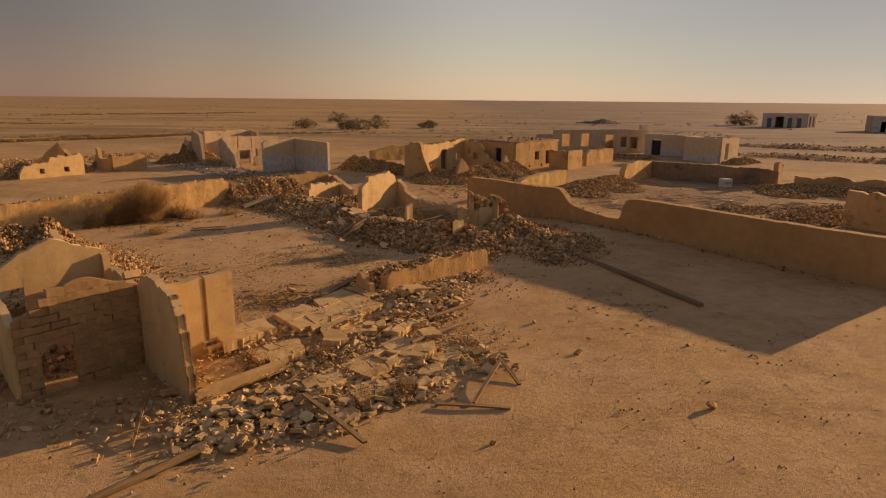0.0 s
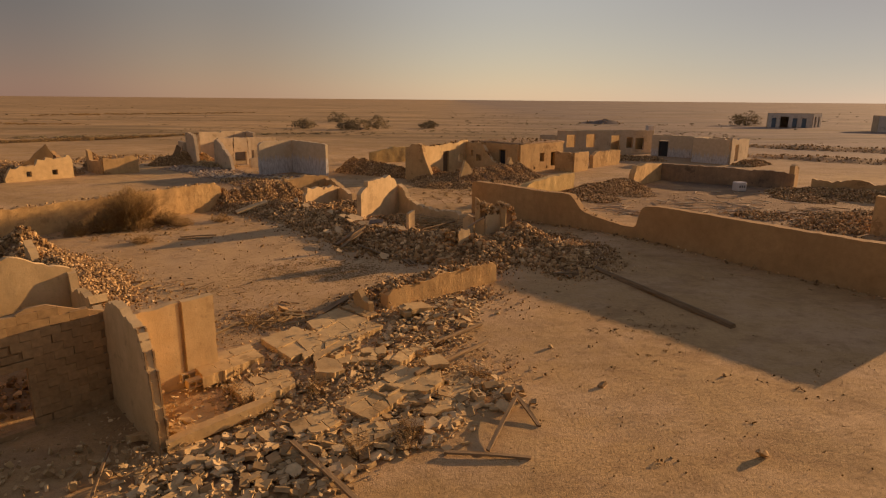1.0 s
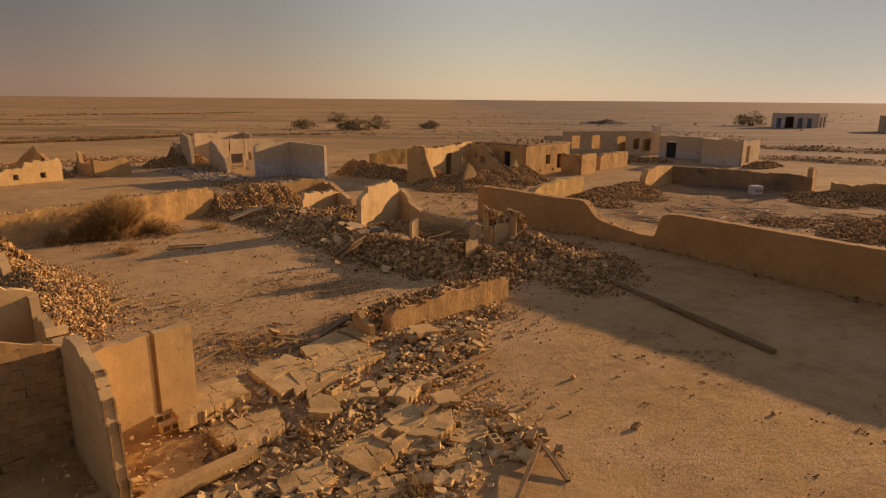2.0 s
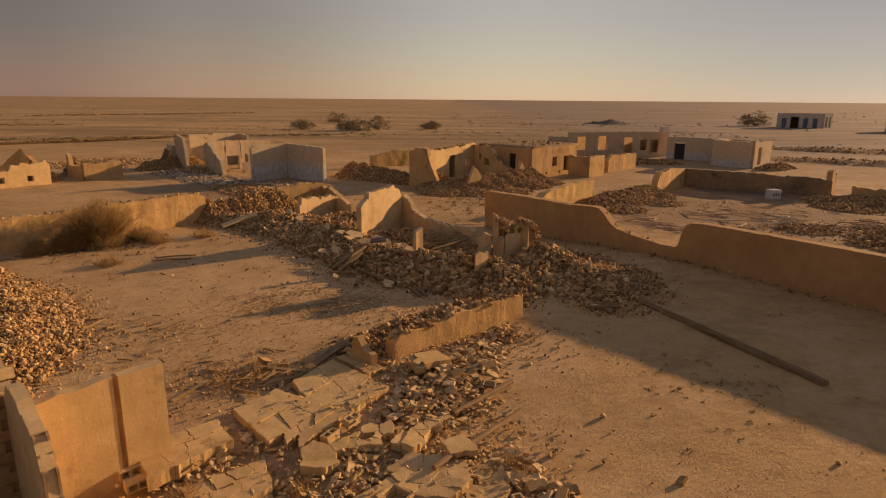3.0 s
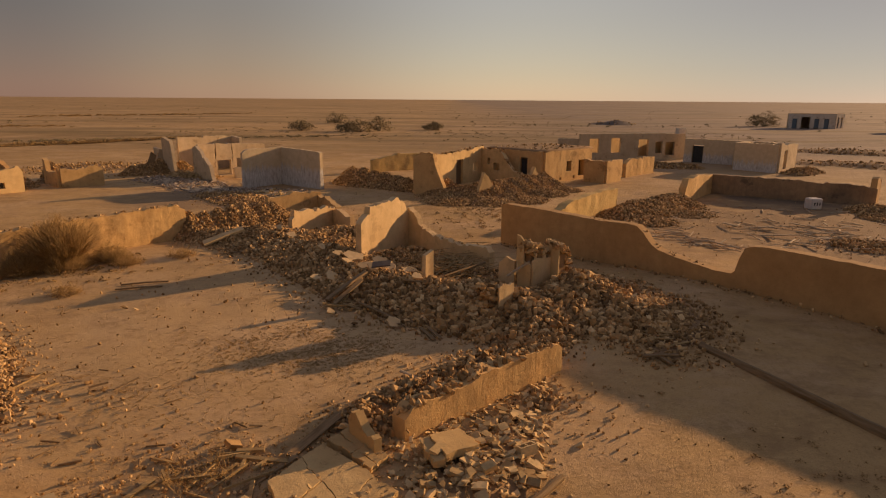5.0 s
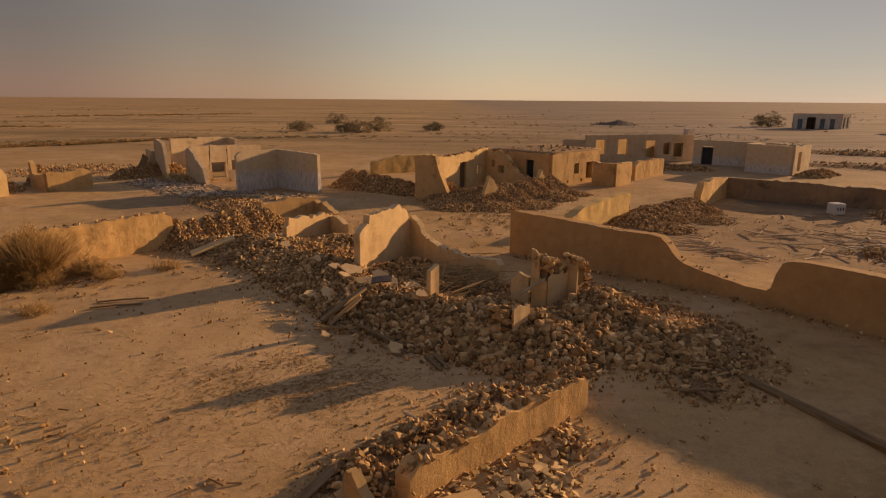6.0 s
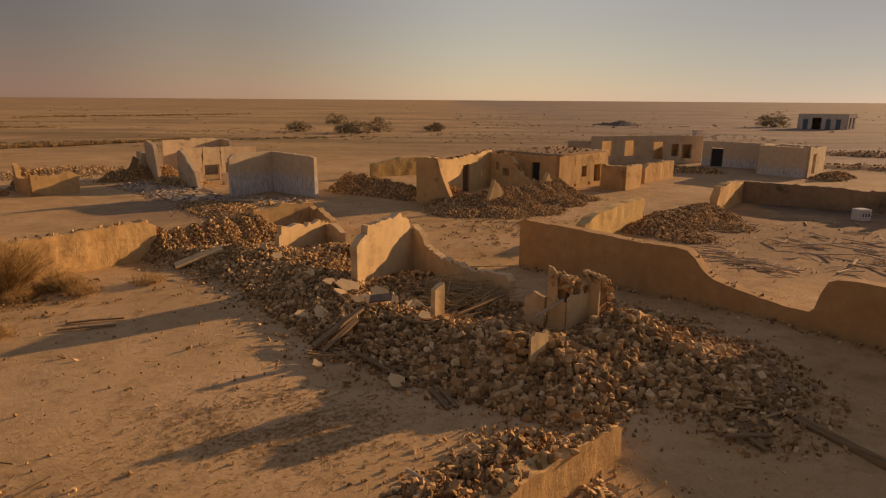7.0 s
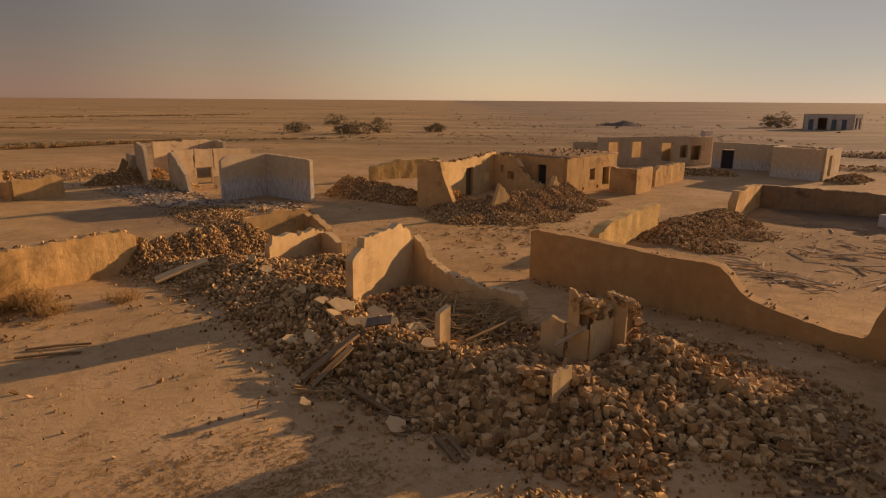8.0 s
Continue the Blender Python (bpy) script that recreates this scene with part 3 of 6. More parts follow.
def pole(name, a, b, r0, r1, material, label, category="beam", sides=7, bend=0.03, parent=None, seed=0):
    """A round timber between two points, a little crooked."""
    bm = bmesh.new()
    a, b = Vector(a), Vector(b)
    ax = (b - a).normalized()
    q = ax.to_track_quat("X", "Z").to_matrix()
    L = (b - a).length
    rings, n = [], max(3, int(L / 0.4))
    for i in range(n + 1):
        k = i / n
        off = Vector((noise.noise(Vector((k * 3, seed, 0))), noise.noise(Vector((k * 3, seed, 7))), 0)) * bend * L * 0.3
        c = Vector((k * L, off.x, off.y))
        r = r0 + (r1 - r0) * k
        rings.append([bm.verts.new(c + Vector((0, math.cos(6.283 * j / sides), math.sin(6.283 * j / sides))) * r * (1 + 0.12 * noise.noise(Vector((k * 5, j, seed))))) for j in range(sides)])
    for u, v in zip(rings, rings[1:]):
        for j in range(sides):
            bm.faces.new((u[j], u[(j + 1) % sides], v[(j + 1) % sides], v[j]))
    bm.faces.new(rings[0][::-1])
    bm.faces.new(rings[-1])
    ob = part(name, bm, material, smooth=50)
    if parent:
        ob.parent = parent
        a = a - base_of(parent)
        tagged(ob, label)
    else:
        tagged(ob, label, category)
    ob.matrix_basis = Matrix.Translation(a) @ q.to_4x4()
    return ob


def plank(name, a, b, w, t, material, label, roll=0.0, category="plank", parent=None):
    """A sawn board between two points."""
    a, b = Vector(a), Vector(b)
    L = (b - a).length
    q = (b - a).normalized().to_track_quat("X", "Z").to_matrix().to_4x4()
    bm = bmesh.new()
    n = 4
    rings = []
    for i in range(n + 1):
        x = L * i / n + (0.03 * w if i in (0, n) else 0)
        sag = 0.01 * L * math.sin(3.14 * i / n)
        e = 0.04 * w * noise.noise(Vector((i, L, w * 9)))
        rings.append([bm.verts.new((x + (0.15 * w * y if i in (0, n) else 0), y * w / 2 + e, z * t / 2 + sag)) for y, z in ((-1, -1), (1, -1), (1, 1), (-1, 1))])
    for u, v in zip(rings, rings[1:]):
        for j in range(4):
            bm.faces.new((u[j], u[(j + 1) % 4], v[(j + 1) % 4], v[j]))
    bm.faces.new(rings[0][::-1])
    bm.faces.new(rings[-1])
    ob = part(name, bm, material)
    if parent:
        ob.parent = parent
        a = a - base_of(parent)
        tagged(ob, label)
    else:
        tagged(ob, label, category)
    ob.matrix_basis = Matrix.Translation(a) @ q @ pose(0, 0, 0, roll)
    return ob


def timber_litter(name, label, spots, material, seed, girth=1.0):
    """Many small sticks lying about, too many to count."""
    rng = random.Random(seed)
    bm = bmesh.new()
    for x, y, L, yaw, lift in spots:
        a = yaw + rng.uniform(-0.5, 0.5)
        w, t = rng.uniform(0.03, 0.09) * girth, rng.uniform(0.03, 0.06) * girth
        m = Matrix.Translation((x, y, lie(x, y) + lift)) @ Euler((rng.uniform(-0.3, 0.3), rng.uniform(-0.12, 0.12), a)).to_matrix().to_4x4()
        box(bm, m, L, w, t)
    ob = part(name, bm, material)
    return tagged(ob, label, "timber debris", "", "stuff")


# ---- broken slabs ----
def clip_poly(poly, a, b):
    """The part of poly nearer to a than to b."""
    mx, my, nx, ny = (a[0] + b[0]) / 2, (a[1] + b[1]) / 2, b[0] - a[0], b[1] - a[1]
    out = []
    for i, p in enumerate(poly):
        q = poly[(i + 1) % len(poly)]
        dp, dq = (p[0] - mx) * nx + (p[1] - my) * ny, (q[0] - mx) * nx + (q[1] - my) * ny
        if dp <= 0:
            out.append(p)
        if dp * dq < 0:
            k = dp / (dp - dq)
            out.append((p[0] + (q[0] - p[0]) * k, p[1] + (q[1] - p[1]) * k))
    return out


def shard_mesh(poly, thick, gap, seed, wave=0.09):
    cx, cy = sum(p[0] for p in poly) / len(poly), sum(p[1] for p in poly) / len(poly)
    ring = []
    for i, p in enumerate(poly):
        q = poly[(i + 1) % len(poly)]
        d = math.hypot(q[0] - p[0], q[1] - p[1])
        n = max(1, int(d / 0.07))
        for j in range(n):
            x, y = p[0] + (q[0] - p[0]) * j / n, p[1] + (q[1] - p[1]) * j / n
            x, y = (x + wave * noise.noise(Vector((x * 2.2, y * 2.2, seed))) + 0.05 * noise.noise(Vector((x * 9, y * 9, seed + 3))),
                    y + wave * noise.noise(Vector((x * 2.2, y * 2.2, seed + 9))) + 0.05 * noise.noise(Vector((x * 9, y * 9, seed + 5))))
            dx, dy = cx - x, cy - y
            l = max(0.05, math.hypot(dx, dy))
            ring.append((x + dx / l * gap - cx, y + dy / l * gap - cy))
    bm = bmesh.new()
    lo = [bm.verts.new((x * (1.0 - 0.06 * abs(noise.noise(Vector((x * 7, y * 7, 2))))), y * (1.0 - 0.06 * abs(noise.noise(Vector((x * 7, y * 7, 5))))), -thick)) for x, y in ring]
    mi = [bm.verts.new((x, y, -0.008)) for x, y in ring]
    hi = [bm.verts.new((x * (1 - 0.006 / max(0.1, math.hypot(x, y))), y * (1 - 0.006 / max(0.1, math.hypot(x, y))), 0)) for x, y in ring]
    n = len(ring)
    bm.faces.new(hi)
    bm.faces.new(lo[::-1])
    for a, b in ((lo, mi), (mi, hi)):
        for i in range(n):
            bm.faces.new((a[i], a[(i + 1) % n], b[(i + 1) % n], b[i]))
    return bm, cx, cy


EDGES = []          # places round the fallen slabs where crumbs lie


def fallen_slab(label, x, y, yaw, lx, ly, lift, thick, cells, seed, drop=0.0, tilt=(0, 0), grain=1.0):
    """A block wall that fell flat and cracked into fragments, with a ragged outline."""
    rng = random.Random(seed)
    thing = root("fallen_slab", x, y, label, "fallen slab", "fallen slabs", z=lie(x, y) + lift)
    thing.rotation_euler = (radians(tilt[0]), radians(tilt[1]), radians(yaw))
    turn = thing.rotation_euler.to_matrix()
    for _ in range(int((lx + ly) * 18)):
        if rng.random() < lx / (lx + ly):
            q = Vector((rng.uniform(-lx / 2, lx / 2), rng.choice((-1, 1)) * (ly / 2 + rng.gauss(0.05, 0.1)), 0))
        else:
            q = Vector((rng.choice((-1, 1)) * (lx / 2 + rng.gauss(0.05, 0.1)), rng.uniform(-ly / 2, ly / 2), 0))
        q = thing.location + turn @ q
        k = rng.choice((0.04, 0.05, 0.06, 0.08, 0.1, 0.13, 0.17))
        EDGES.append((q.x, q.y, q.z - rng.uniform(0.04, max(0.06, lift - 0.05)), k))
    for _ in range(int(lx * ly * 14)):
        q = thing.location + turn @ Vector((rng.uniform(-lx / 2, lx / 2), rng.uniform(-ly / 2, ly / 2), 0.0))
        EDGES.append((q.x, q.y, q.z, rng.choice((0.012, 0.015, 0.02, 0.02, 0.03, 0.035))))
    gx = lx / grain                       # cracks run mostly along the slab
    ex, ey = gx / 2 + 0.35, ly / 2 + 0.35
    seeds = [(rng.uniform(-gx / 2, gx / 2), rng.uniform(-ly / 2, ly / 2)) for _ in range(max(1, int(cells * 0.6)))]
    for _ in range(cells // 9):       # knots of small shards between the large ones
        cx, cy = rng.uniform(-gx / 2, gx / 2), rng.choice((-1, 1)) * ly / 2 * rng.uniform(0.3, 1.0)
        seeds += [(cx + rng.gauss(0, 0.12), cy + rng.gauss(0, 0.12)) for _ in range(3)]
    around = []
    for k in range(int(2 * (gx + ly) / 0.32)):
        if rng.random() < gx / (gx + ly):
            around.append((rng.uniform(-ex, ex), rng.choice((-1, 1)) * (ly / 2 + rng.uniform(0.02, 0.25))))
        else:
            around.append((rng.choice((-1, 1)) * (gx / 2 + rng.uniform(0.02, 0.25)), rng.uniform(-ey, ey)))
    if cells < 3:
        around = []
        ex, ey = gx / 2, ly / 2
    rect = [(-ex, -ey), (ex, -ey), (ex, ey), (-ex, ey)]
    for s in seeds:
        if abs(s[0]) > gx / 2 or abs(s[1]) > ly / 2:
            continue
        poly = rect
        for o in seeds + around:
            if o is not s:
                poly = clip_poly(poly, s, o)
                if len(poly) < 3:
                    break
        if len(poly) < 3 or rng.random() < drop:
            continue
        poly = [(x * grain, y) for x, y in poly]
        edge = max(abs(s[0]) / (gx / 2), abs(s[1]) / (ly / 2))
        bm, cx, cy = shard_mesh(poly, thick * rng.uniform(0.9, 1.1), rng.choice((0.001, 0.002, 0.003, 0.005, 0.008, 0.016)), seed)
        me = bpy.data.meshes.new("fragment")
        bm.to_mesh(me)
        bm.free()
        me.materials.append(CONCRETE)
        ob = new("fragment", me)
        ob.parent = thing
        ob.location = (cx, cy, rng.uniform(-0.022, 0.006) - 0.06 * max(0.0, edge - 0.6) * rng.random())
        ob.rotation_euler = (rng.gauss(0, 0.028 + 0.03 * edge), rng.gauss(0, 0.028 + 0.03 * edge), rng.uniform(-0.03, 0.03))
    return thing


def fallen_wall(label, corners, lift, thick, strips, seed, lean=0.014):
    """A stretch of block wall lying flat, parted along and across. corners: far left, far right, near right, near left;
    strips: (from, to, cuts, gone) in shares of the width; cuts in shares of the length, gone the pieces that are missing."""
    rng = random.Random(seed)
    a, b, c, d = (Vector(p) for p in corners)
    mid = (a + b + c + d) / 4
    thing = root("fallen_slab", mid.x, mid.y, label, "fallen slab", "fallen slabs", z=lie(mid.x, mid.y) + lift)

    def at(u, v):
        p, q = a.lerp(b, u), d.lerp(c, u)
        w = p.lerp(q, v) - mid
        return w.x, w.y

    for v0, v1, cuts, gone in strips:
        us = [0.0] + list(cuts) + [1.0]
        skew = [0.0] + [rng.uniform(-0.045, 0.045) for _ in cuts] + [0.0]
        for i in range(len(us) - 1):
            if i in gone:
                continue
            l, r = us[i], us[i + 1]
            poly = [at(l + skew[i], v0), at(r + skew[i + 1], v0), at(r - skew[i + 1], v1), at(l - skew[i], v1)][::-1]
            bm, cx, cy = shard_mesh(poly, thick * rng.uniform(0.95, 1.05), rng.choice((0.003, 0.006, 0.01, 0.016)), seed, 0.05)
            bmesh.ops.recalc_face_normals(bm, faces=bm.faces[:])
            me = bpy.data.meshes.new("fragment")
            bm.to_mesh(me)
            bm.free()
            me.materials.append(CONCRETE)
            ob = new("fragment", me)
            ob.parent = thing
            ob.location = (cx, cy, rng.uniform(-0.02, 0.01))
            ob.rotation_euler = (rng.gauss(0, lean), rng.gauss(0, lean), rng.uniform(-0.012, 0.012))
            for k in range(int(12 * (abs(r - l) + 0.3))):
                f, g = rng.random(), rng.choice((v0, v1))
                x, y = at(l + (r - l) * f, g) if rng.random() < 0.6 else at(rng.choice((l, r)), v0 + (v1 - v0) * f)
                EDGES.append((mid.x + x, mid.y + y, thing.location.z - rng.uniform(-0.01, 0.12), rng.choice((0.02, 0.03, 0.03, 0.05, 0.08))))
    return thing


def hollow_block_mesh():
    """A concrete block 0.40 x 0.20 x 0.20 with two cores through it."""
    bm = bmesh.new()
    for sx, sy, x, y in ((0.40, 0.035, 0, -0.0825), (0.40, 0.035, 0, 0.0825), (0.035, 0.13, -0.1825, 0), (0.035, 0.13, 0.1825, 0), (0.035, 0.13, 0, 0)):
        box(bm, Matrix.Translation((x, y, -0.1)), sx, sy, 0.2)
    me = bpy.data.meshes.new("hollow_block")
    bm.to_mesh(me)
    bm.free()
    me.materials.append(CHUNK_ONE)
    return me


HOLLOW = hollow_block_mesh()

# ---- ground: one sheet to the horizon ----
def steps(lo, hi, d, far):
    a = list(np.arange(lo, hi + d / 2, d))
    s, x = d, hi
    while x < far:
        s *= 1.22
        x += s
        a.append(x)
    s, x = d, lo
    while x > -far:
        s *= 1.22
        x -= s
        a.insert(0, x)
    return a


def build_ground():
    xs, ys = steps(-42, 46, 0.45, 4600), steps(-6, 76, 0.45, 4600)
    vs = []
    for y in ys:
        for x in xs:
            d = max(abs(x), abs(y))
            z = lie(x, y)
            if d < 400:
                z += 0.05 * noise.noise(Vector((x * 0.35, y * 0.35, 0))) + 0.02 * noise.noise(Vector((x * 1.3, y * 1.3, 4)))
                if y > 80:
                    z += 0.35 * min(1, (y - 80) / 40) * noise.noise(Vector((x * 0.03, y * 0.05, 2)))
            vs.append((x, y, z))
    n = len(xs)
    fs = [(j * n + i, j * n + i + 1, (j + 1) * n + i + 1, (j + 1) * n + i) for j in range(len(ys) - 1) for i in range(n - 1)]
    me = bpy.data.meshes.new("ground")
    me.from_pydata(vs, [], fs)
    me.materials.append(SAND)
    me.polygons.foreach_set("use_smooth", [True] * len(me.polygons))
    return tagged(new("ground", me), "dry sandy desert ground with pebbles and scrub", "ground", "", "structure")


build_ground()

UX, UY = 0.70, 0.714        # the ruins' two wall directions are (UX, UY) and (UX, -UY)


def uv(p, u, v=0.0):
    return p[0] + UX * u + UX * v, p[1] + UY * u - UY * v


# ---- block-built room ----
A0 = (-8.2, 15.85)                       # the inner corner where block wall and side wall meet


def block_room():
    room = root("block_room", -9.5, 15.5, "roofless concrete block room with cracked walls", "ruined room")
    # side wall, plastered, with a broken outer end
    e = uv(A0, 0.0, 3.05)
    wall("side_wall", A0, e, 0.2, [(0, 2.3), (0.25, 2.42), (0.6, 2.72), (0.9, 2.8), (1.9, 2.72), (2.4, 2.6), (2.6, 2.35), (2.8, 1.95), (2.9, 1.5), (3.0, 0.9), (3.05, 0.3)], SMOOTH, room,
         "plastered wall with a broken end", seed=3.3, jag=0.05, rough=0.008, step=0.12)
    # window wall of bare blocks on a thin core; some have parted along open joints
    c = (-10.2, 13.64)
    core = wall("window_wall", A0, c, 0.08, [(0, 2.3), (0.67, 2.54), (1.2, 2.78), (1.6, 2.8), (1.97, 2.64), (2.25, 2.42), (2.6, 2.24), (3.0, 2.06)], MORTAR, room,
                "block wall with a window hole", seed=1.2, jag=0.0, rough=0.004, openings=[(1.74, 2.5, 0.1, 1.52)])
    o = base_of(room)
    me = soft_box(Matrix.Translation((0, 0, -0.0995)), 0.399, 0.195, 0.199, 0.003)
    blk = bpy.data.meshes.new("block")
    me.to_mesh(blk)
    me.free()
    blk.materials.append(BLOCK)
    rng = random.Random(5)
    yaw = radians(bearing(A0, c))
    upright = ((2.4, 12, 0.04), (2.2, 11, 0.045), (2.0, 10, 0.035), (1.8, 9, 0.05), (2.2, 9, 0.04), (2.8, 8, 0.05), (2.6, 7, 0.02), (2.8, 6, 0.045), (1.4, 1, 0.03), (2.6, 1, 0.05), (2.8, 2, 0.03), (1.2, 10, 0.02), (0.8, 8, 0.015))
    level = ((2.3, 2.2, 2.4, 0.03), (2.1, 2.0, 2.2, 0.035), (1.9, 1.8, 2.4, 0.04), (1.7, 1.8, 2.6, 0.03), (0.3, 1.2, 1.6, 0.02), (0.3, 2.5, 2.9, 0.03))
    for row in range(14):
        z = row * 0.2
        for k in range(-1, 9):
            s = 0.2 + k * 0.4 + (0.2 if row % 2 else 0.0)
            if s < 0.02 or s > 2.95:
                continue
            if z + 0.05 > np.interp(s, [0, 0.67, 1.2, 1.6, 1.97, 2.25, 3.0], [2.36, 2.58, 2.82, 2.84, 2.68, 2.46, 2.12]):
                continue
            lo, hi, foot, head = s - 0.2, s + 0.2, z - 0.1, z + 0.1
            if 0.12 < z < 1.5:
                if 1.72 < lo + 0.05 and hi - 0.05 < 2.52:
                    continue
                if lo < 1.74 < hi:
                    hi = 1.735
                elif lo < 2.5 < hi:
                    lo = 2.505
            for at, course, gap in upright:
                if course == row:
                    lo += gap * (abs(lo - at) < 0.06)
                    hi -= 0.3 * gap * (abs(hi - at) < 0.06)
            for at, a, b, gap in level:
                if a - 0.1 < s < b + 0.1:
                    head -= gap * (abs(head - at) < 0.05)
            if hi - lo < 0.06:
                continue
            x, y = along(A0, c, (lo + hi) / 2)
            ob = new("block", blk)
            ob.parent = core
            ob.location = Vector((x, y, lie(x, y) + (foot + head) / 2)) - o
            ob.rotation_euler = (0, rng.uniform(-0.004, 0.004), yaw + rng.uniform(-0.008, 0.008))
            ob.scale = ((hi - lo) / 0.4 * rng.uniform(0.99, 1.0), 1.0 + rng.uniform(-0.02, 0.06), (head - foot) / 0.2 * rng.uniform(0.985, 1.0))
    # the room's far side and the wall behind
    d = uv(c, 0.0, -2.6)
    wall("outer_wall", c, d, 0.2, [(0, 1.95), (0.8, 2.2), (2.6, 2.2)], SMOOTH, room, "shaded plastered wall", seed=8.1, jag=0.05)
    b0, b1 = (-10.7, 18.6), uv((-10.7, 18.6), -4.6, 0.0)
    wall("gable_wall", b0, b1, 0.2, [(0, 2.4), (0.5, 2.62), (1.08, 2.9), (1.43, 3.02), (2.1, 2.77), (2.7, 2.46), (4.6, 2.2)], SMOOTH, room,
         "plastered gable wall with a boarded window", seed=6.0, jag=0.03, rough=0.01, openings=[(2.2, 3.1, 0.9, 1.75)])
    wall("return_wall", b0, (-8.42, 16.1), 0.2, [(0, 2.4), (0.25, 2.35), (0.36, 1.85), (0.6, 1.9), (1.0, 2.12), (1.8, 2.16), (2.7, 2.1), (3.4, 2.2)], SMOOTH, room, "broken inner wall of the room", seed=7.7, jag=0.05, step=0.1)
    wx, wy = along(b0, b1, 2.65)
    m = pose(wx, wy, 0.9, 0, 0, bearing(b0, b1))
    bm = bmesh.new()
    box(bm, m, 0.86, 0.04, 0.42)
    part("window_board", bm, WOOD, room, "weathered board across a window")
    # open half blocks in the broken end of the side wall
    bm = bmesh.new()
    for y in (-0.082, 0.082):
        box(bm, Matrix.Translation((0.0, y, -0.095)), 0.2, 0.034, 0.19)
    box(bm, Matrix.Translation((-0.09, 0, -0.095)), 0.034, 0.13, 0.19)
    half_block = bpy.data.meshes.new("half_block")
    bm.to_mesh(half_block)
    bm.free()
    half_block.materials.append(BLOCK)
    yaw = radians(bearing(A0, e))
    for i, (s, z) in enumerate(((2.42, 2.52), (2.56, 2.32), (2.64, 2.12), (2.74, 1.92), (2.8, 1.72), (2.84, 1.52), (2.9, 1.32), (2.92, 1.12), (2.97, 0.92), (3.0, 0.72), (3.03, 0.52), (3.08, 0.32), (3.1, 0.12))):
        x, y = along(A0, e, s + rng.uniform(-0.05, 0.06))
        ob = new("half_block", half_block)
        ob.parent = room
        ob.location = Vector((x, y, lie(x, y) + z)) - o
        ob.rotation_euler = (rng.uniform(-0.04, 0.04), rng.uniform(-0.08, 0.08), yaw + rng.uniform(-0.05, 0.05))
        ob.scale = (rng.uniform(0.6, 1.1), 1.03, 1.0)


block_room()

# wall with a pilaster groove, in the sun behind the room
P0, P1 = (-7.95, 15.6), (-6.3, 17.28)


def pilaster_wall():
    th = root("pilaster_wall", -7.1, 16.4, "smooth plastered wall stub with a groove and raised panel", "ruined wall")
    wall("panel_low", P0, along(P0, P1, 1.47), 0.2, [(0, 2.1), (0.5, 2.2), (1.47, 2.22)], SMOOTH, th, seed=2.0, jag=0.015, rough=0.006)
    wall("groove", along(P0, P1, 1.47, 0.02), along(P0, P1, 1.56, 0.02), 0.15, [(0, 2.2), (0.09, 2.2)], MUD, th, "rough bare groove", seed=2.5, jag=0.02)
    wall("panel_high", along(P0, P1, 1.56, -0.02), along(P0, P1, 2.36, -0.02), 0.22, [(0, 2.21), (0.8, 2.2)], SMOOTH, th, seed=2.9, jag=0.01, rough=0.006)


pilaster_wall()

# ---- low walls near the camera's way ----
LOW = [(0, 0.5), (0.2, 0.72), (1.0, 0.76), (1.9, 0.8), (2.3, 0.88), (2.9, 0.86), (3.3, 0.93), (4.4, 0.9), (5.2, 0.86), (5.48, 0.66)]
ob = lone_wall("low_wall", (-2.35, 22.2), (1.6, 26.0), 0.4, LOW, MUD,
               "low mud-plastered stone wall with a crumbling top", seed=4.0, jag=0.035, rough=0.025, step=0.13)
crest(ob, (-2.35, 22.2), (1.6, 26.0), LOW, 0.38, 150, 0.19, 5)
lone_wall("wall_stub", (-3.32, 22.25), (-2.7, 21.45), 0.2, [(0, 0.56), (0.12, 0.72), (0.4, 0.66), (0.6, 0.52), (1.01, 0.42)], CONCRETE,
          "short broken stub of a block wall", seed=4.6, jag=0.07, rough=0.02, step=0.06)
YARD = [(0, 1.5), (6, 1.58), (10, 1.7), (14.3, 1.75), (14.83, 1.5)]
ob = lone_wall("courtyard_wall", (-24.5, 30.2), (-15.2, 41.75), 0.5, YARD, MUD,
               "long mud-plastered courtyard wall in the sun", seed=5.0, jag=0.03, rough=0.05, step=0.14)
crest(ob, (-24.5, 30.2), (-15.2, 41.75), YARD, 0.5, 130, 0.14, 6)
F0, F1 = (1.4, 40.6), (17.92, 23.05)
ob = lone_wall("boundary_wall", F0, F1, 0.45, [(0, 1.95), (0.3, 2.03), (2.4, 2.0), (4.0, 1.92), (5.6, 1.82), (6.9, 1.82), (7.4, 1.76), (7.7, 1.56), (7.9, 1.3), (8.1, 1.12), (8.4, 0.94), (9.2, 0.76), (9.9, 0.66), (10.6, 0.57), (11.3, 0.58), (11.42, 0.72), (11.52, 1.2), (11.68, 1.6), (11.9, 1.72), (12.3, 1.79), (14.6, 1.86), (16.6, 1.92), (25.9, 2.1)], EARTHWALL,
          "long earthen boundary wall with a breach", seed=9.0, jag=0.012, rough=0.02, step=0.16)
crest(ob, along(F0, F1, 7.2), along(F0, F1, 11.8), [(0, 1.7), (0.5, 1.52), (0.9, 1.1), (1.2, 0.92), (2.0, 0.74), (3.4, 0.55), (4.1, 0.56), (4.25, 0.8)], 0.4, 22, 0.13, 8)
crest(ob, along(F0, F1, 5.0), along(F0, F1, 7.2), [(0, 1.84), (2.2, 1.7)], 0.3, 16, 0.1, 9)

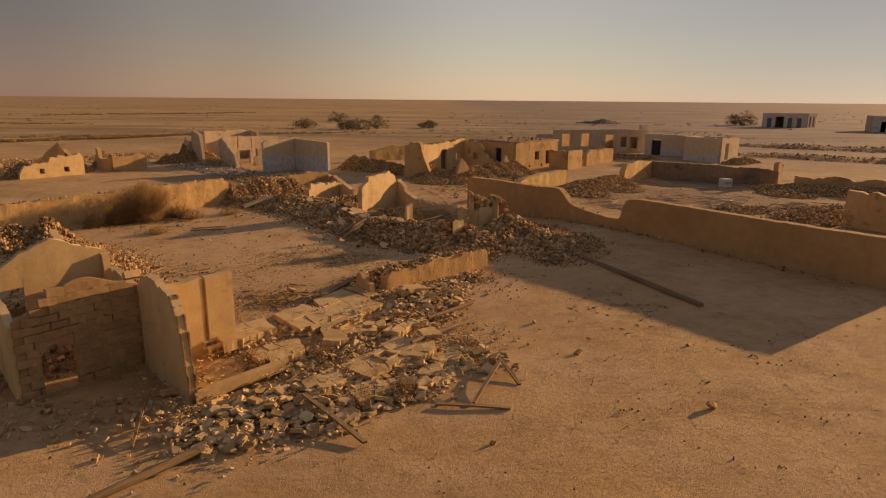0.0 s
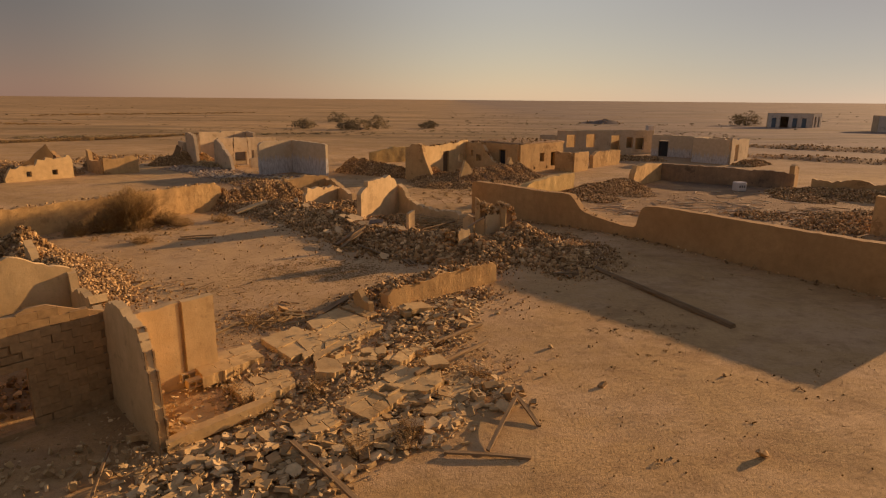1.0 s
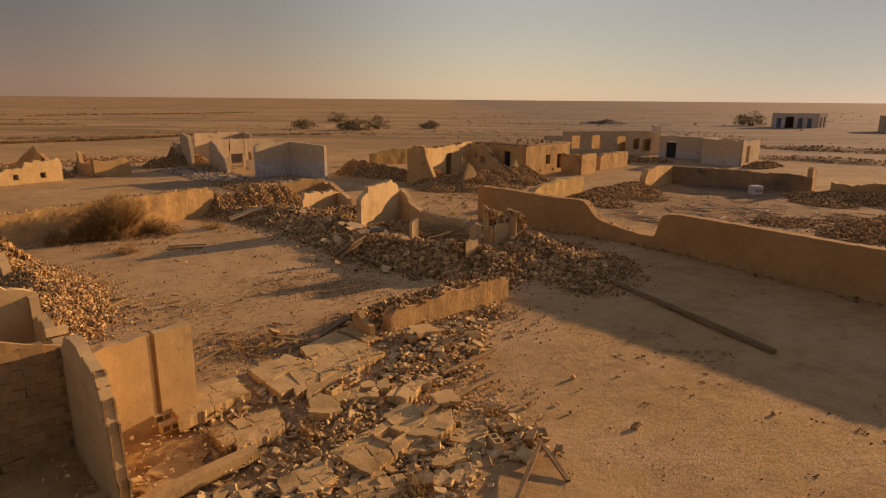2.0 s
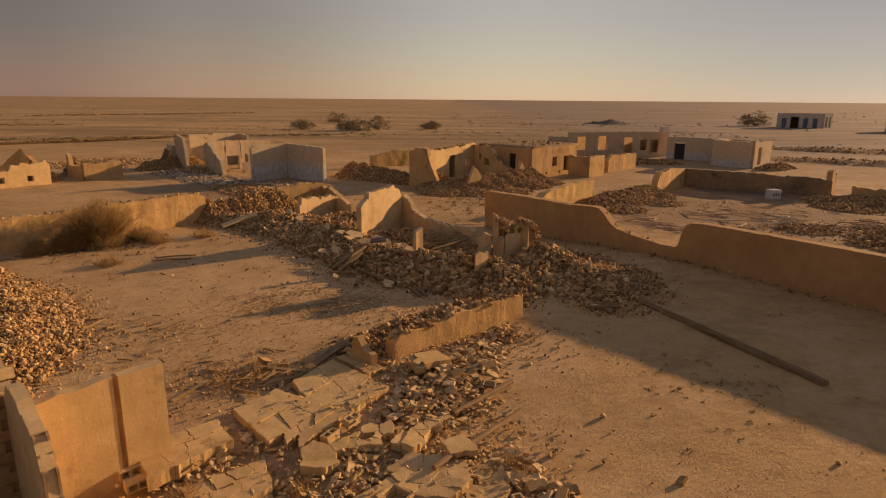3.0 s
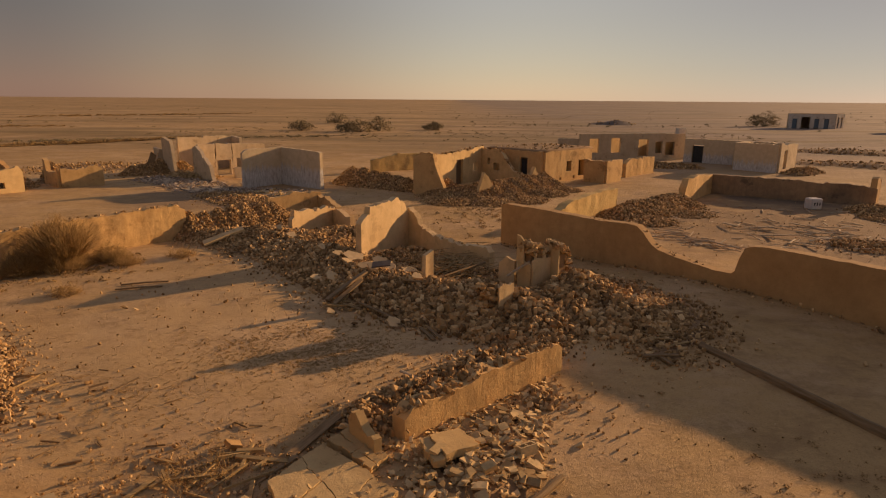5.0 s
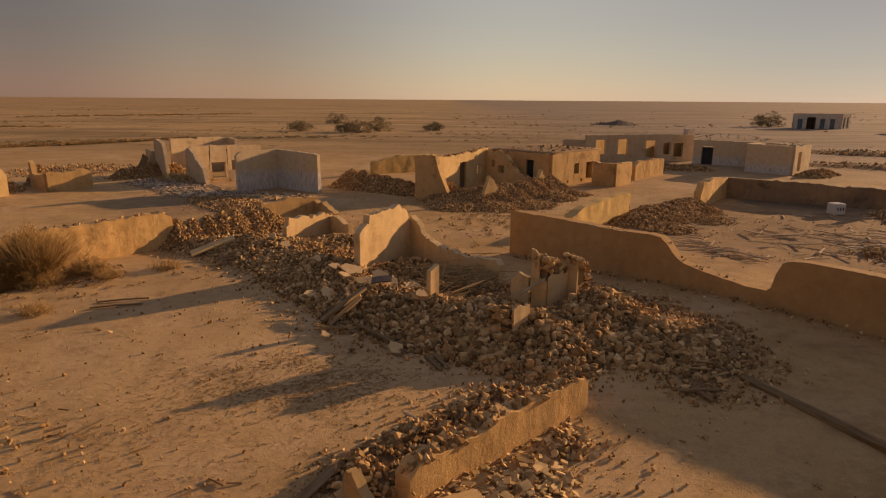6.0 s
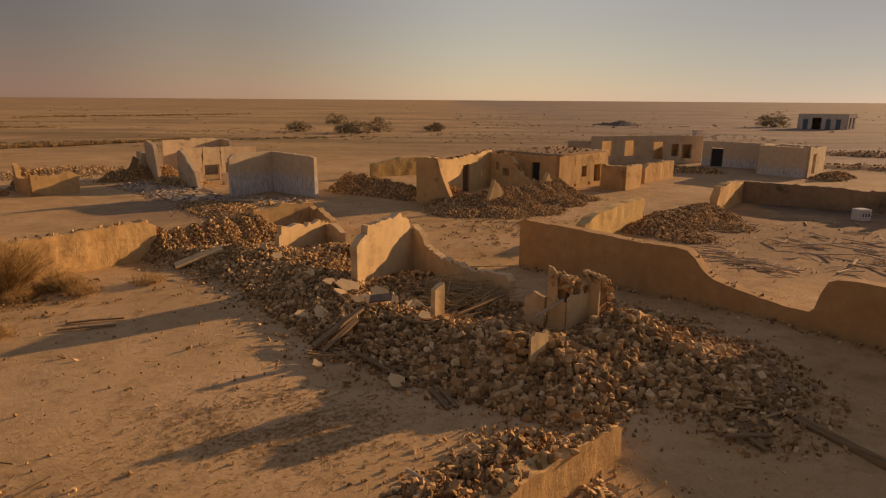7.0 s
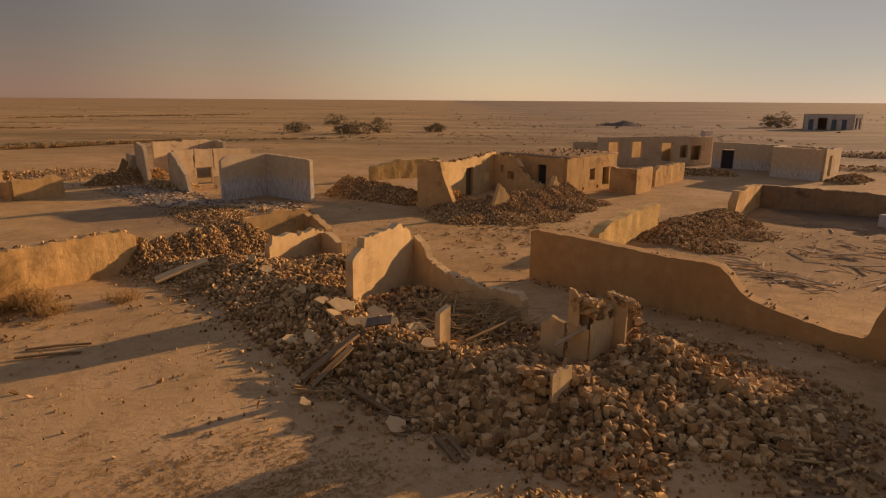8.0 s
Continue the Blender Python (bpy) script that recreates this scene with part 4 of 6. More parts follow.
# ---- ruins along the central ridge ----
lone_wall("peak_wall", (-5.27, 36.45), (-3.35, 39.85), 0.3, [(0, 1.74), (0.2, 1.95), (0.62, 2.12), (0.68, 2.48), (1.3, 2.42), (1.35, 2.36), (1.6, 2.47), (2.3, 2.5), (2.6, 2.62), (2.85, 2.6), (3.0, 2.4), (3.4, 2.2), (3.6, 1.75), (3.9, 1.6)], PLASTER,
          "tall fragment of plastered wall with a jagged top", seed=11.0, jag=0.05, rough=0.012, step=0.07)
SLOPE = [(0, 1.95), (0.5, 1.75), (0.9, 1.3), (1.5, 1.05), (1.9, 0.95), (2.6, 0.85), (3.4, 0.85), (5.0, 0.92), (5.6, 0.95), (5.79, 0.85)]
ob = lone_wall("sloping_wall", (-3.25, 39.75), (0.45, 35.3), 0.3, SLOPE, PLASTER,
               "plastered wall sloping down to rubble", seed=12.0, jag=0.05, rough=0.012, step=0.09)
crest(ob, (-2.7, 39.1), (0.45, 35.3), [(0, 1.2), (0.7, 0.98), (1.5, 0.85), (4.0, 0.85), (4.9, 0.6)], 0.3, 26, 0.12, 13)
lone_wall("low_room_wall", (-9.8, 42.4), (-8.05, 45.2), 0.3, [(0, 0.75), (0.15, 0.85), (0.2, 1.22), (0.9, 1.18), (1.5, 1.14), (1.8, 0.85), (1.95, 1.05), (2.4, 1.06), (3.3, 0.98)], PLASTER,
          "low plastered wall with a crumbled top", seed=13.0, jag=0.06, rough=0.012, step=0.08)
lone_wall("low_room_end", (-7.95, 45.1), (-6.7, 43.7), 0.3, [(0, 0.9), (0.8, 0.85), (1.87, 0.7)], PLASTER,
          "low plastered wall end among rubble", seed=13.5, jag=0.08, rough=0.015, step=0.13)
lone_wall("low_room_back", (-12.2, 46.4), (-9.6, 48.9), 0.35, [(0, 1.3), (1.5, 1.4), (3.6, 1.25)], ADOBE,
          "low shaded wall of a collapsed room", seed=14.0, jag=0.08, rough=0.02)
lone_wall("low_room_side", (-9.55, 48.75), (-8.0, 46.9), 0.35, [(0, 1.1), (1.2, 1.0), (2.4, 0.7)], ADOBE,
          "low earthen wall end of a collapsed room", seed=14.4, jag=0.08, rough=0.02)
lone_wall("wall_post", (-2.25, 32.35), (-1.97, 32.63), 0.2, [(0, 1.45), (0.2, 1.52), (0.4, 1.58)], PLASTER, "narrow upright piece of plastered wall", seed=15.0, jag=0.035, rough=0.035, step=0.07)


def pier(label, c, hu, hv, height, plates, stones, seed, shaft=0.0):
    """A standing lump of stone wall with scraps of plaster on it. plates: (along, from, to, off, low, high) in the two wall directions;
    shaft: the share of the height up to which plaster covers the stones."""
    th = root("pier", c[0], c[1], label, "ruined wall", "standing piers")
    wall("core", uv(c, -hu + 0.08, 0.0), uv(c, hu - 0.08, 0.0), 2 * hv - 0.2, [(0, height * 0.92), (hu, height * 0.86), (2 * hu, height * 0.78)], EARTH, th, "earth and stone core", seed=seed, jag=0.06, step=0.12)
    for k, (way, s0, s1, off, low, high) in enumerate(plates):
        a, b = (uv(c, s0, off), uv(c, s1, off)) if way == "u" else (uv(c, off, s0), uv(c, off, s1))
        L = abs(s1 - s0)
        bm = wall_mesh(a, b, 0.07, [(0, high), (L * 0.5, high * 0.98), (L, high * 0.9)], seed=seed + k, jag=0.05, rough=0.012, step=0.06)
        for v in bm.verts:
            v.co.z = max(v.co.z, lie(c[0], c[1]) + low + 0.12 * noise.noise(v.co * 4))
        bmesh.ops.remove_doubles(bm, verts=bm.verts[:], dist=0.01)
        part("plaster_patch", bm, PLASTER if way == "u" else SMOOTH, th, "remaining plaster")
    r = random.Random(int(seed * 10))
    spots = []
    for _ in range(stones):
        u, v, z = r.uniform(-hu, hu), r.uniform(-hv, hv), r.random() ** 0.7
        face = r.randrange(4)
        if face < 2:
            z = shaft + (1.0 - shaft) * z
        if face == 0:
            u = -hu + 0.02
        elif face == 1:
            v = hv - 0.03
        elif face == 2:
            u, z = hu - 0.02, z
        else:
            z = 1.0
        x, y = uv(c, u, v)
        top = height * (1.0 - 0.12 * (u / hu + 1)) + 0.12 * noise.noise(Vector((u * 5, v * 5, seed)))
        spots.append((x, y, lie(x, y) + 0.3 + (top - 0.3) * z, r.uniform(0.16, 0.3)))
    singles("stone", spots, ROCKS, th, tilt=0.5, seed=int(seed))


pier("standing pier of stone wall with plaster scraps", (1.75, 31.87), 0.55, 0.26, 2.1, [("v", -0.28, 0.28, -0.6, 0.0, 1.5), ("v", -0.32, 0.0, -0.62, 1.35, 2.35), ("u", -0.56, 0.56, 0.33, 0.0, 1.55)], 170, 16.0, 0.76)
pier("standing pier of stone wall with plaster scraps", (2.67, 32.2), 0.32, 0.27, 1.9, [("v", -0.29, 0.27, -0.37, 0.0, 2.05)], 130, 17.0, 0.9)
lone_wall("wall_stub", (0.55, 32.3), (1.05, 31.8), 0.12, [(0, 1.2), (0.3, 1.45), (0.7, 1.3)], PLASTER, "small piece of plastered wall standing in rubble", seed=19.0, jag=0.04, step=0.08)
pier("low lump of stone wall with a sunlit plaster scrap", (0.12, 29.35), 0.42, 0.36, 1.25, [("u", -0.25, 0.46, 0.42, 0.35, 1.4)], 120, 18.0)

# ---- whitewashed corner ----
def white_corner():
    th = root("whitewashed_corner", -15, 60, "two whitewashed walls meeting in a corner, stained below", "ruined room")
    wall("wall_sunlit", (-17.85, 59.1), (-15.3, 61.8), 0.3, [(0, 2.75), (0.3, 3.02), (3.7, 3.08)], WHITEWASH, th, seed=21.0, jag=0.02, rough=0.012)
    wall("wall_shaded", (-15.3, 61.65), (-11.45, 58.7), 0.3, [(0, 3.08), (4.5, 2.95), (4.86, 2.85)], WHITEWASH, th, seed=22.0, jag=0.02, rough=0.012)


white_corner()

# ---- tall broken house ----
def broken_house():
    th = root("broken_house", -25, 66, "tall broken house shell of grey rendered walls", "ruined house")
    wall("jamb_wall", (-29.6, 69.4), (-28.6, 68.4), 0.3, [(0, 2.35), (1.41, 2.25)], GREYED, th, "door jamb panel", seed=31.9, jag=0.02, openings=[(0.95, 1.3, 0.0, 1.9)])
    wall("slab_wall", (-28.4, 68.6), (-26.5, 66.6), 0.3, [(0, 3.25), (0.4, 3.3), (2.0, 3.15), (2.3, 2.7), (2.45, 1.9), (2.6, 0.8), (2.76, 0.2)], GREYED, th, "tall shaded wall with a broken edge", seed=31.0, jag=0.05, step=0.12)
    wall("rear_wall", (-27.6, 69.8), (-23.9, 74.4), 0.3, [(0, 3.3), (2.6, 3.2), (2.7, 3.35), (5.5, 3.2)], GREYED, th, seed=31.6, jag=0.03)
    wall("rear_end", (-23.9, 74.4), (-22.5, 72.9), 0.3, [(0, 3.2), (2.1, 3.1)], GREYED, th, seed=31.7, jag=0.03)
    wall("front_fin", (-24.2, 65.4), (-21.2, 62.0), 0.3, [(0, 2.7), (0.6, 2.85), (1.6, 2.6), (2.3, 2.1), (3.0, 1.75), (3.8, 1.5), (4.2, 0.5), (4.53, 0.2)], GREYED, th, "shaded wall broken down in steps", seed=32.5, jag=0.06, step=0.12)
    wall("cracked_wall", (-24.0, 65.6), (-19.5, 70.6), 0.3, [(0, 2.9), (1.6, 2.95), (6.7, 2.75)], GREYED, th, "cracked wall with low openings", seed=33.0, jag=0.03, openings=[(1.56, 1.63, 1.5, 2.4), (1.63, 1.7, 1.8, 3.2), (1.75, 3.1, 0.02, 1.4), (3.22, 3.28, 2.3, 3.2), (3.28, 3.33, 1.9, 2.5), (3.7, 4.7, 0.05, 1.5)])
    wall("fallen_panel", (-20.6, 64.9), (-19.6, 65.8), 0.25, [(0, 0.9), (1.34, 1.0)], GREYED, th, "loose wall panel", seed=34.0, jag=0.04)


broken_house()

# ---- far left ruins ----
def left_ruin():
    th = root("ruined_house", -36, 57, "ruined house with low sunlit wall and two small holes", "ruined house")
    wall("front_wall", (-36.6, 51.9), (-33.6, 56.3), 0.35, [(0, 0.4), (0.5, 1.1), (2.2, 1.3), (2.6, 1.7), (4.4, 1.8), (5.1, 1.9), (5.33, 1.5)], SMOOTH, th, seed=41.0, jag=0.07, step=0.12, openings=[(1.6, 2.0, 0.35, 0.8), (3.6, 4.05, 0.35, 0.8)])
    # rear and side in darker boundary plaster, their shade put into the colour
    wall("rear_wall", (-38.6, 54.0), (-35.4, 56.6), 0.35, [(0, 0.5), (1.2, 1.0), (2.4, 1.6), (3.3, 2.6), (3.7, 3.0), (4.12, 2.0)], EARTHWALL, th, seed=42.0, jag=0.1)
    wall("side_wall", (-36.0, 57.6), (-33.9, 56.4), 0.35, [(0, 2.2), (1.2, 1.4), (2.4, 0.9)], EARTHWALL, th, seed=43.0, jag=0.12)
    wall("outer_stub", (-40.4, 50.0), (-38.2, 52.4), 0.35, [(0, 1.6), (2.0, 1.9), (3.5, 1.2)], SMOOTH, th, seed=43.8, jag=0.1)
    low = root("low_enclosure", -33, 60, "low plastered enclosure wall with a corner", "ruined wall")
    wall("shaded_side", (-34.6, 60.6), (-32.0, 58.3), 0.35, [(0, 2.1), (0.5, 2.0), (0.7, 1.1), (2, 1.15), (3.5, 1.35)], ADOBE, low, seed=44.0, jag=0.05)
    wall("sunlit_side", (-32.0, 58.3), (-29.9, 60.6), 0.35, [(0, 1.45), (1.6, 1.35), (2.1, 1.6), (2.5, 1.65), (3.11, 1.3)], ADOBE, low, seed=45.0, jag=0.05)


left_ruin()

# ---- half-collapsed hut and the flat-roofed house beside it ----
def plank_door(parent, p0, p1, s, off, width, height, material, label):
    """A boarded door in its frame, s metres along the wall line from p0 to p1."""
    x, y = along(p0, p1, s, off)
    m = pose(x, y, lie(x, y) - 0.04, 0, 0, bearing(p0, p1))
    n = 4
    door = part("door", soft_box(m, width - 0.1, 0.05, height - 0.06, 0.008), material, parent, label)
    for i in range(n):
        part("board", soft_box(m @ pose((i + 0.5 - n / 2) * (width - 0.12) / n, -0.034, 0.02), (width - 0.12) / n - 0.012, 0.02, height - 0.1, 0.004), material, door)
    for side in (-1, 1):
        part("door_frame", soft_box(m @ pose(side * (width / 2 - 0.03), -0.02, 0), 0.06, 0.12, height, 0.006), WOOD, door)
    return door


def hut():
    th = root("collapsed_hut", 0, 62, "half-collapsed earthen hut with small windows and doorway", "ruined house")
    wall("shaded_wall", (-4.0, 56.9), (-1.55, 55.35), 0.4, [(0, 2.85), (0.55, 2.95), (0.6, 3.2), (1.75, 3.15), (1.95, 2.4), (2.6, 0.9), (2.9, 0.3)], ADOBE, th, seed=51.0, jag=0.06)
    wall("inner_wall", (-3.6, 57.3), (1.5, 66.4), 0.4, [(0, 3.0), (2.5, 2.75), (5.5, 2.75), (10.5, 3.0)], SMOOTH, th, seed=52.0, jag=0.07, openings=[(5.3, 6.45, 0.0, 2.1), (8.4, 9.3, 0.85, 1.6)])
    wall("window_wall", (1.4, 66.3), (6.0, 61.7), 0.4, [(0, 2.8), (2.4, 2.78), (2.95, 2.1), (3.5, 1.5), (4.0, 1.05), (5.2, 0.8), (6.5, 0.6)], SMOOTH, th, seed=53.0, jag=0.05, openings=[(1.7, 2.4, 0.95, 1.6), (1.0, 1.3, 1.4, 2.0)])
    plank_door(th, (-3.6, 57.3), (1.5, 66.4), 5.9, 0.05, 1.14, 2.12, OLD_DOOR, "brown plank door")
    wall("wall_scrap", (0.7, 54.6), (1.7, 55.5), 0.3, [(0, 0.8), (0.5, 1.9), (0.9, 1.7), (1.34, 1.0)], SMOOTH, th, "leaning plastered fragment", seed=53.6, jag=0.1)
    wall("wall_scrap", (5.2, 60.6), (5.8, 61.2), 0.35, [(0, 1.0), (0.4, 1.7), (0.85, 1.2)], SMOOTH, th, "leaning plastered fragment", seed=53.9, jag=0.1)


hut()
for name, p0, p1, prof, n, seed in (("collapsed_hut", (-3.6, 57.3), (1.5, 66.4), [(0, 3.0), (2.5, 2.75), (5.5, 2.75), (10.5, 3.0)], 70, 31), ("collapsed_hut", (1.4, 66.3), (6.0, 61.7), [(0, 2.8), (2.4, 2.78), (2.95, 2.1), (3.5, 1.5), (4.0, 1.05), (6.5, 0.6)], 60, 32)):
    crest(bpy.data.objects[name], p0, p1, prof, 0.4, n, 0.22, seed)


def flat_house():
    th = root("flat_roofed_house", 8, 66, "flat-roofed earthen house with door and window holes", "house")
    c, r, l = (6.55, 62.9), (11.7, 68.5), (2.3, 67.3)
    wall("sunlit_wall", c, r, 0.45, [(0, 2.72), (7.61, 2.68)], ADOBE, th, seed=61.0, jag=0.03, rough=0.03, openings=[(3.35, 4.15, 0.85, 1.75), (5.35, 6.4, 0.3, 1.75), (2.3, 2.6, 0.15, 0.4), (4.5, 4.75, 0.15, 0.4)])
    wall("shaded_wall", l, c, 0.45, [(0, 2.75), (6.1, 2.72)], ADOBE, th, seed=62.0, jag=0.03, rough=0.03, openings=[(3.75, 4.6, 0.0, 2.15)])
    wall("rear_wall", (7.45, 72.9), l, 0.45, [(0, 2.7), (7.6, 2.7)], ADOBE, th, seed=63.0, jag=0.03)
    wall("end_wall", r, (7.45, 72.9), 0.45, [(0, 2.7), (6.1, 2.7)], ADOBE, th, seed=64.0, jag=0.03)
    z = lie(7, 67)
    bm = soft_box(pose(7.0, 67.9, z + 2.56, 0, 0, bearing(c, r)), 7.9, 6.4, 0.26, 0.05)
    bmesh.ops.subdivide_edges(bm, edges=bm.edges[:], cuts=6, use_grid_fill=True)
    for v in bm.verts:
        v.co += Vector((0.5, 0.5, 1)) * 0.05 * noise.noise(v.co * 1.1)
    part("roof", bm, EARTH, th, "earth roof with loose stones", smooth=50)
    spots = []
    rng = random.Random(66)
    for _ in range(90):
        x, y = uv((7.0, 67.9), rng.uniform(-3.7, 3.7), rng.uniform(-2.9, 2.9))
        spots.append((x, y, z + 2.84, rng.uniform(0.08, 0.3)))
    many("roof_gravel", spots, ROCKS, STONE_MANY, th, seed=8)
    plank_door(th, l, c, 4.17, 0.0, 0.84, 2.14, DARK_DOOR, "dark closed door")


flat_house()
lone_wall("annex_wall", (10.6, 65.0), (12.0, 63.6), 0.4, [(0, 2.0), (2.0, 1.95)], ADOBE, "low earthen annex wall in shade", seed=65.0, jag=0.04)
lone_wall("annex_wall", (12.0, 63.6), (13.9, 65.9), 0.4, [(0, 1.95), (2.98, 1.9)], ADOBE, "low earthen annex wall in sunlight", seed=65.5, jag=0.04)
lone_wall("garden_wall", (14.9, 68.2), (18.9, 72.6), 0.45, [(0, 1.3), (0.6, 1.7), (5.9, 1.6)], MUD, "low mud wall beside a track", seed=66.0, jag=0.06, rough=0.04)

# ---- long building with window holes ----
def long_building():
    th = root("long_building", 24, 84, "long roofless building with a row of window holes", "ruined house")
    a, b = (14.0, 84.6), (27.2, 87.0)
    wall("window_wall", a, b, 0.4, [(0, 3.1), (9, 3.2), (13.4, 3.1)], GREYED, th, seed=71.0, jag=0.03, openings=[(1.2, 2.4, 0.9, 2.55), (3.95, 5.15, 0.9, 2.6), (7.45, 8.75, 0.45, 2.45), (9.65, 10.6, 0.8, 2.2), (10.95, 12.2, 0.55, 2.15)])
    wall("rear_wall", (12.6, 91.0), (26.4, 93.6), 0.4, [(0, 2.2), (14.0, 2.1)], GREYED, th, seed=71.5, jag=0.05)
    wall("end_wall", (27.2, 87.0), (26.4, 93.6), 0.4, [(0, 3.1), (6.6, 2.4)], GREYED, th, seed=71.8, jag=0.05)
    for s in (1.0, 3.75, 7.25, 9.45, 10.75):
        q = along(a, b, s, 0.3)
        wall("cross_wall", q, uv(q, 3.4, 0.0), 0.25, [(0, 2.8), (3.4, 2.4)], SMOOTH, th, "sunlit inner cross wall", seed=70.0 + s, jag=0.04)
    wall("chimney", (26.9, 88.6), (27.8, 88.8), 0.8, [(0, 3.7), (0.92, 3.7)], PALE_WALL, th, "pale block on the roofline", seed=72.0, jag=0.02)


long_building()


def door_building():
    th = root("long_house", 30, 79, "long low rendered house with a dark doorway", "house")
    a, b, c, d = (26.3, 84.0), (31.7, 79.7), (28.6, 75.9), (31.4, 72.6)
    wall("door_wall", a, b, 0.4, [(0, 2.75), (6.9, 2.7)], STAINED, th, seed=73.0, jag=0.02, openings=[(0.95, 2.2, 0.0, 2.05), (1.4, 1.8, 2.15, 2.5)])
    wall("sunlit_return", c, b, 0.4, [(0, 2.85), (4.9, 2.7)], GREYED, th, seed=74.0, jag=0.02)
    wall("front_wall", c, d, 0.4, [(0, 2.85), (4.33, 2.85)], STAINED, th, seed=75.0, jag=0.02)
    wall("end_wall", d, (35.2, 76.6), 0.4, [(0, 2.95), (2.0, 2.8), (5.5, 2.7)], GREYED, th, seed=76.0, jag=0.05, openings=[(1.2, 2.3, 0.3, 2.2)])
    wall("rear_wall", (35.2, 76.6), (31.2, 81.0), 0.4, [(0, 2.7), (6, 2.7)], GREYED, th, seed=76.5, jag=0.05)
    plank_door(th, a, b, 1.575, 0.0, 1.24, 2.04, DARK_DOOR, "dark double door")


door_building()

# ---- second yard ----
lone_wall("yard_wall", (15.0, 53.6), (19.0, 58.7), 0.5, [(0, 1.0), (0.5, 1.7), (2.5, 1.75), (6.5, 1.5)], MUD, "thick crumbling yard wall corner", seed=81.0, jag=0.05, rough=0.06)
lone_wall("yard_wall", (19.0, 58.7), (28.2, 53.0), 0.45, [(0, 1.5), (5, 1.45), (10.0, 1.4), (10.8, 1.2)], SCORCH_SHADE, "long yard wall, its plaster darkened for scorch and shade", seed=82.0, jag=0.05, rough=0.04)
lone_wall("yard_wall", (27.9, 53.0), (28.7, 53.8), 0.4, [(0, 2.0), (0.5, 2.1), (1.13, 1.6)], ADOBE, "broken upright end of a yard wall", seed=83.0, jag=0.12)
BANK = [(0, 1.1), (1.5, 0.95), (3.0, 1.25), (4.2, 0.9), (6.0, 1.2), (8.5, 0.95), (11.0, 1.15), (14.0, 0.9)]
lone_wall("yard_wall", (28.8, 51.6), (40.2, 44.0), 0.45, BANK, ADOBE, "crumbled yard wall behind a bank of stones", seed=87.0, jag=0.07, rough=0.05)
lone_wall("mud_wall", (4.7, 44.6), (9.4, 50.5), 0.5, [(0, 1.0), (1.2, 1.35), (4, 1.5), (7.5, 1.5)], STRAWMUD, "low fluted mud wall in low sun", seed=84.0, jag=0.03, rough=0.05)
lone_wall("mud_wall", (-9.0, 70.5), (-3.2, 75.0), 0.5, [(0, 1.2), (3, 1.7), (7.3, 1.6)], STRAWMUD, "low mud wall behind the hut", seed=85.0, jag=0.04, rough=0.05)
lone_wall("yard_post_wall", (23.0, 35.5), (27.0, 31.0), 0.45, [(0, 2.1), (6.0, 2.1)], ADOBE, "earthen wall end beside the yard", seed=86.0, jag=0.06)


# ---- far house ----
def far_house():
    th = root("far_house", 96, 182, "distant flat-roofed house with a dark porch", "house")
    a, b, c = (89.6, 180.6), (100.9, 178.4), (105.0, 181.6)
    wall("front_wall", a, b, 0.4, [(0, 3.9), (12.9, 3.9)], PALE_WALL, th, seed=91.0, jag=0.02, step=0.6, openings=[(1.0, 2.2, 0.0, 2.6), (3.2, 5.4, 0.0, 3.0), (6.4, 7.6, 0.0, 2.6), (8.8, 10.0, 0.0, 2.6)])
    wall("end_wall", b, c, 0.4, [(0, 3.9), (5.2, 3.9)], PALE_WALL, th, seed=92.0, jag=0.02, step=0.6, openings=[(0.9, 1.9, 0.2, 3.0), (3.1, 4.2, 0.2, 3.0)])
    wall("rear_wall", (93.0, 186.6), a, 0.4, [(0, 3.9), (10.9, 3.9)], GREYED, th, seed=93.0, step=0.8)
    wall("side_wall", c, (93.0, 186.6), 0.4, [(0, 3.9), (13.2, 3.9)], GREYED, th, seed=94.0, step=0.8)
    bm = bmesh.new()
    z = lie(96, 184) + 3.7
    vs = [bm.verts.new((x, y, z + k)) for k in (0, 0.25) for x, y in (a, b, c, (93.0, 186.6))]
    for f in ((3, 2, 1, 0), (4, 5, 6, 7), (0, 1, 5, 4), (1, 2, 6, 5), (2, 3, 7, 6), (3, 0, 4, 7)):
        bm.faces.new([vs[i] for i in f])
    part("roof", bm, EARTH, th)
    for s, w in ((1.6, 1.15), (7.0, 1.15), (9.4, 1.15)):
        x, y = along(a, b, s, 0.1)
        bm = bmesh.new()
        box(bm, pose(x, y, lie(x, y), 0, 0, bearing(a, b)), w, 0.08, 2.55)
        part("door", bm, BLUE_DOOR, th, "faded blue door")


far_house()

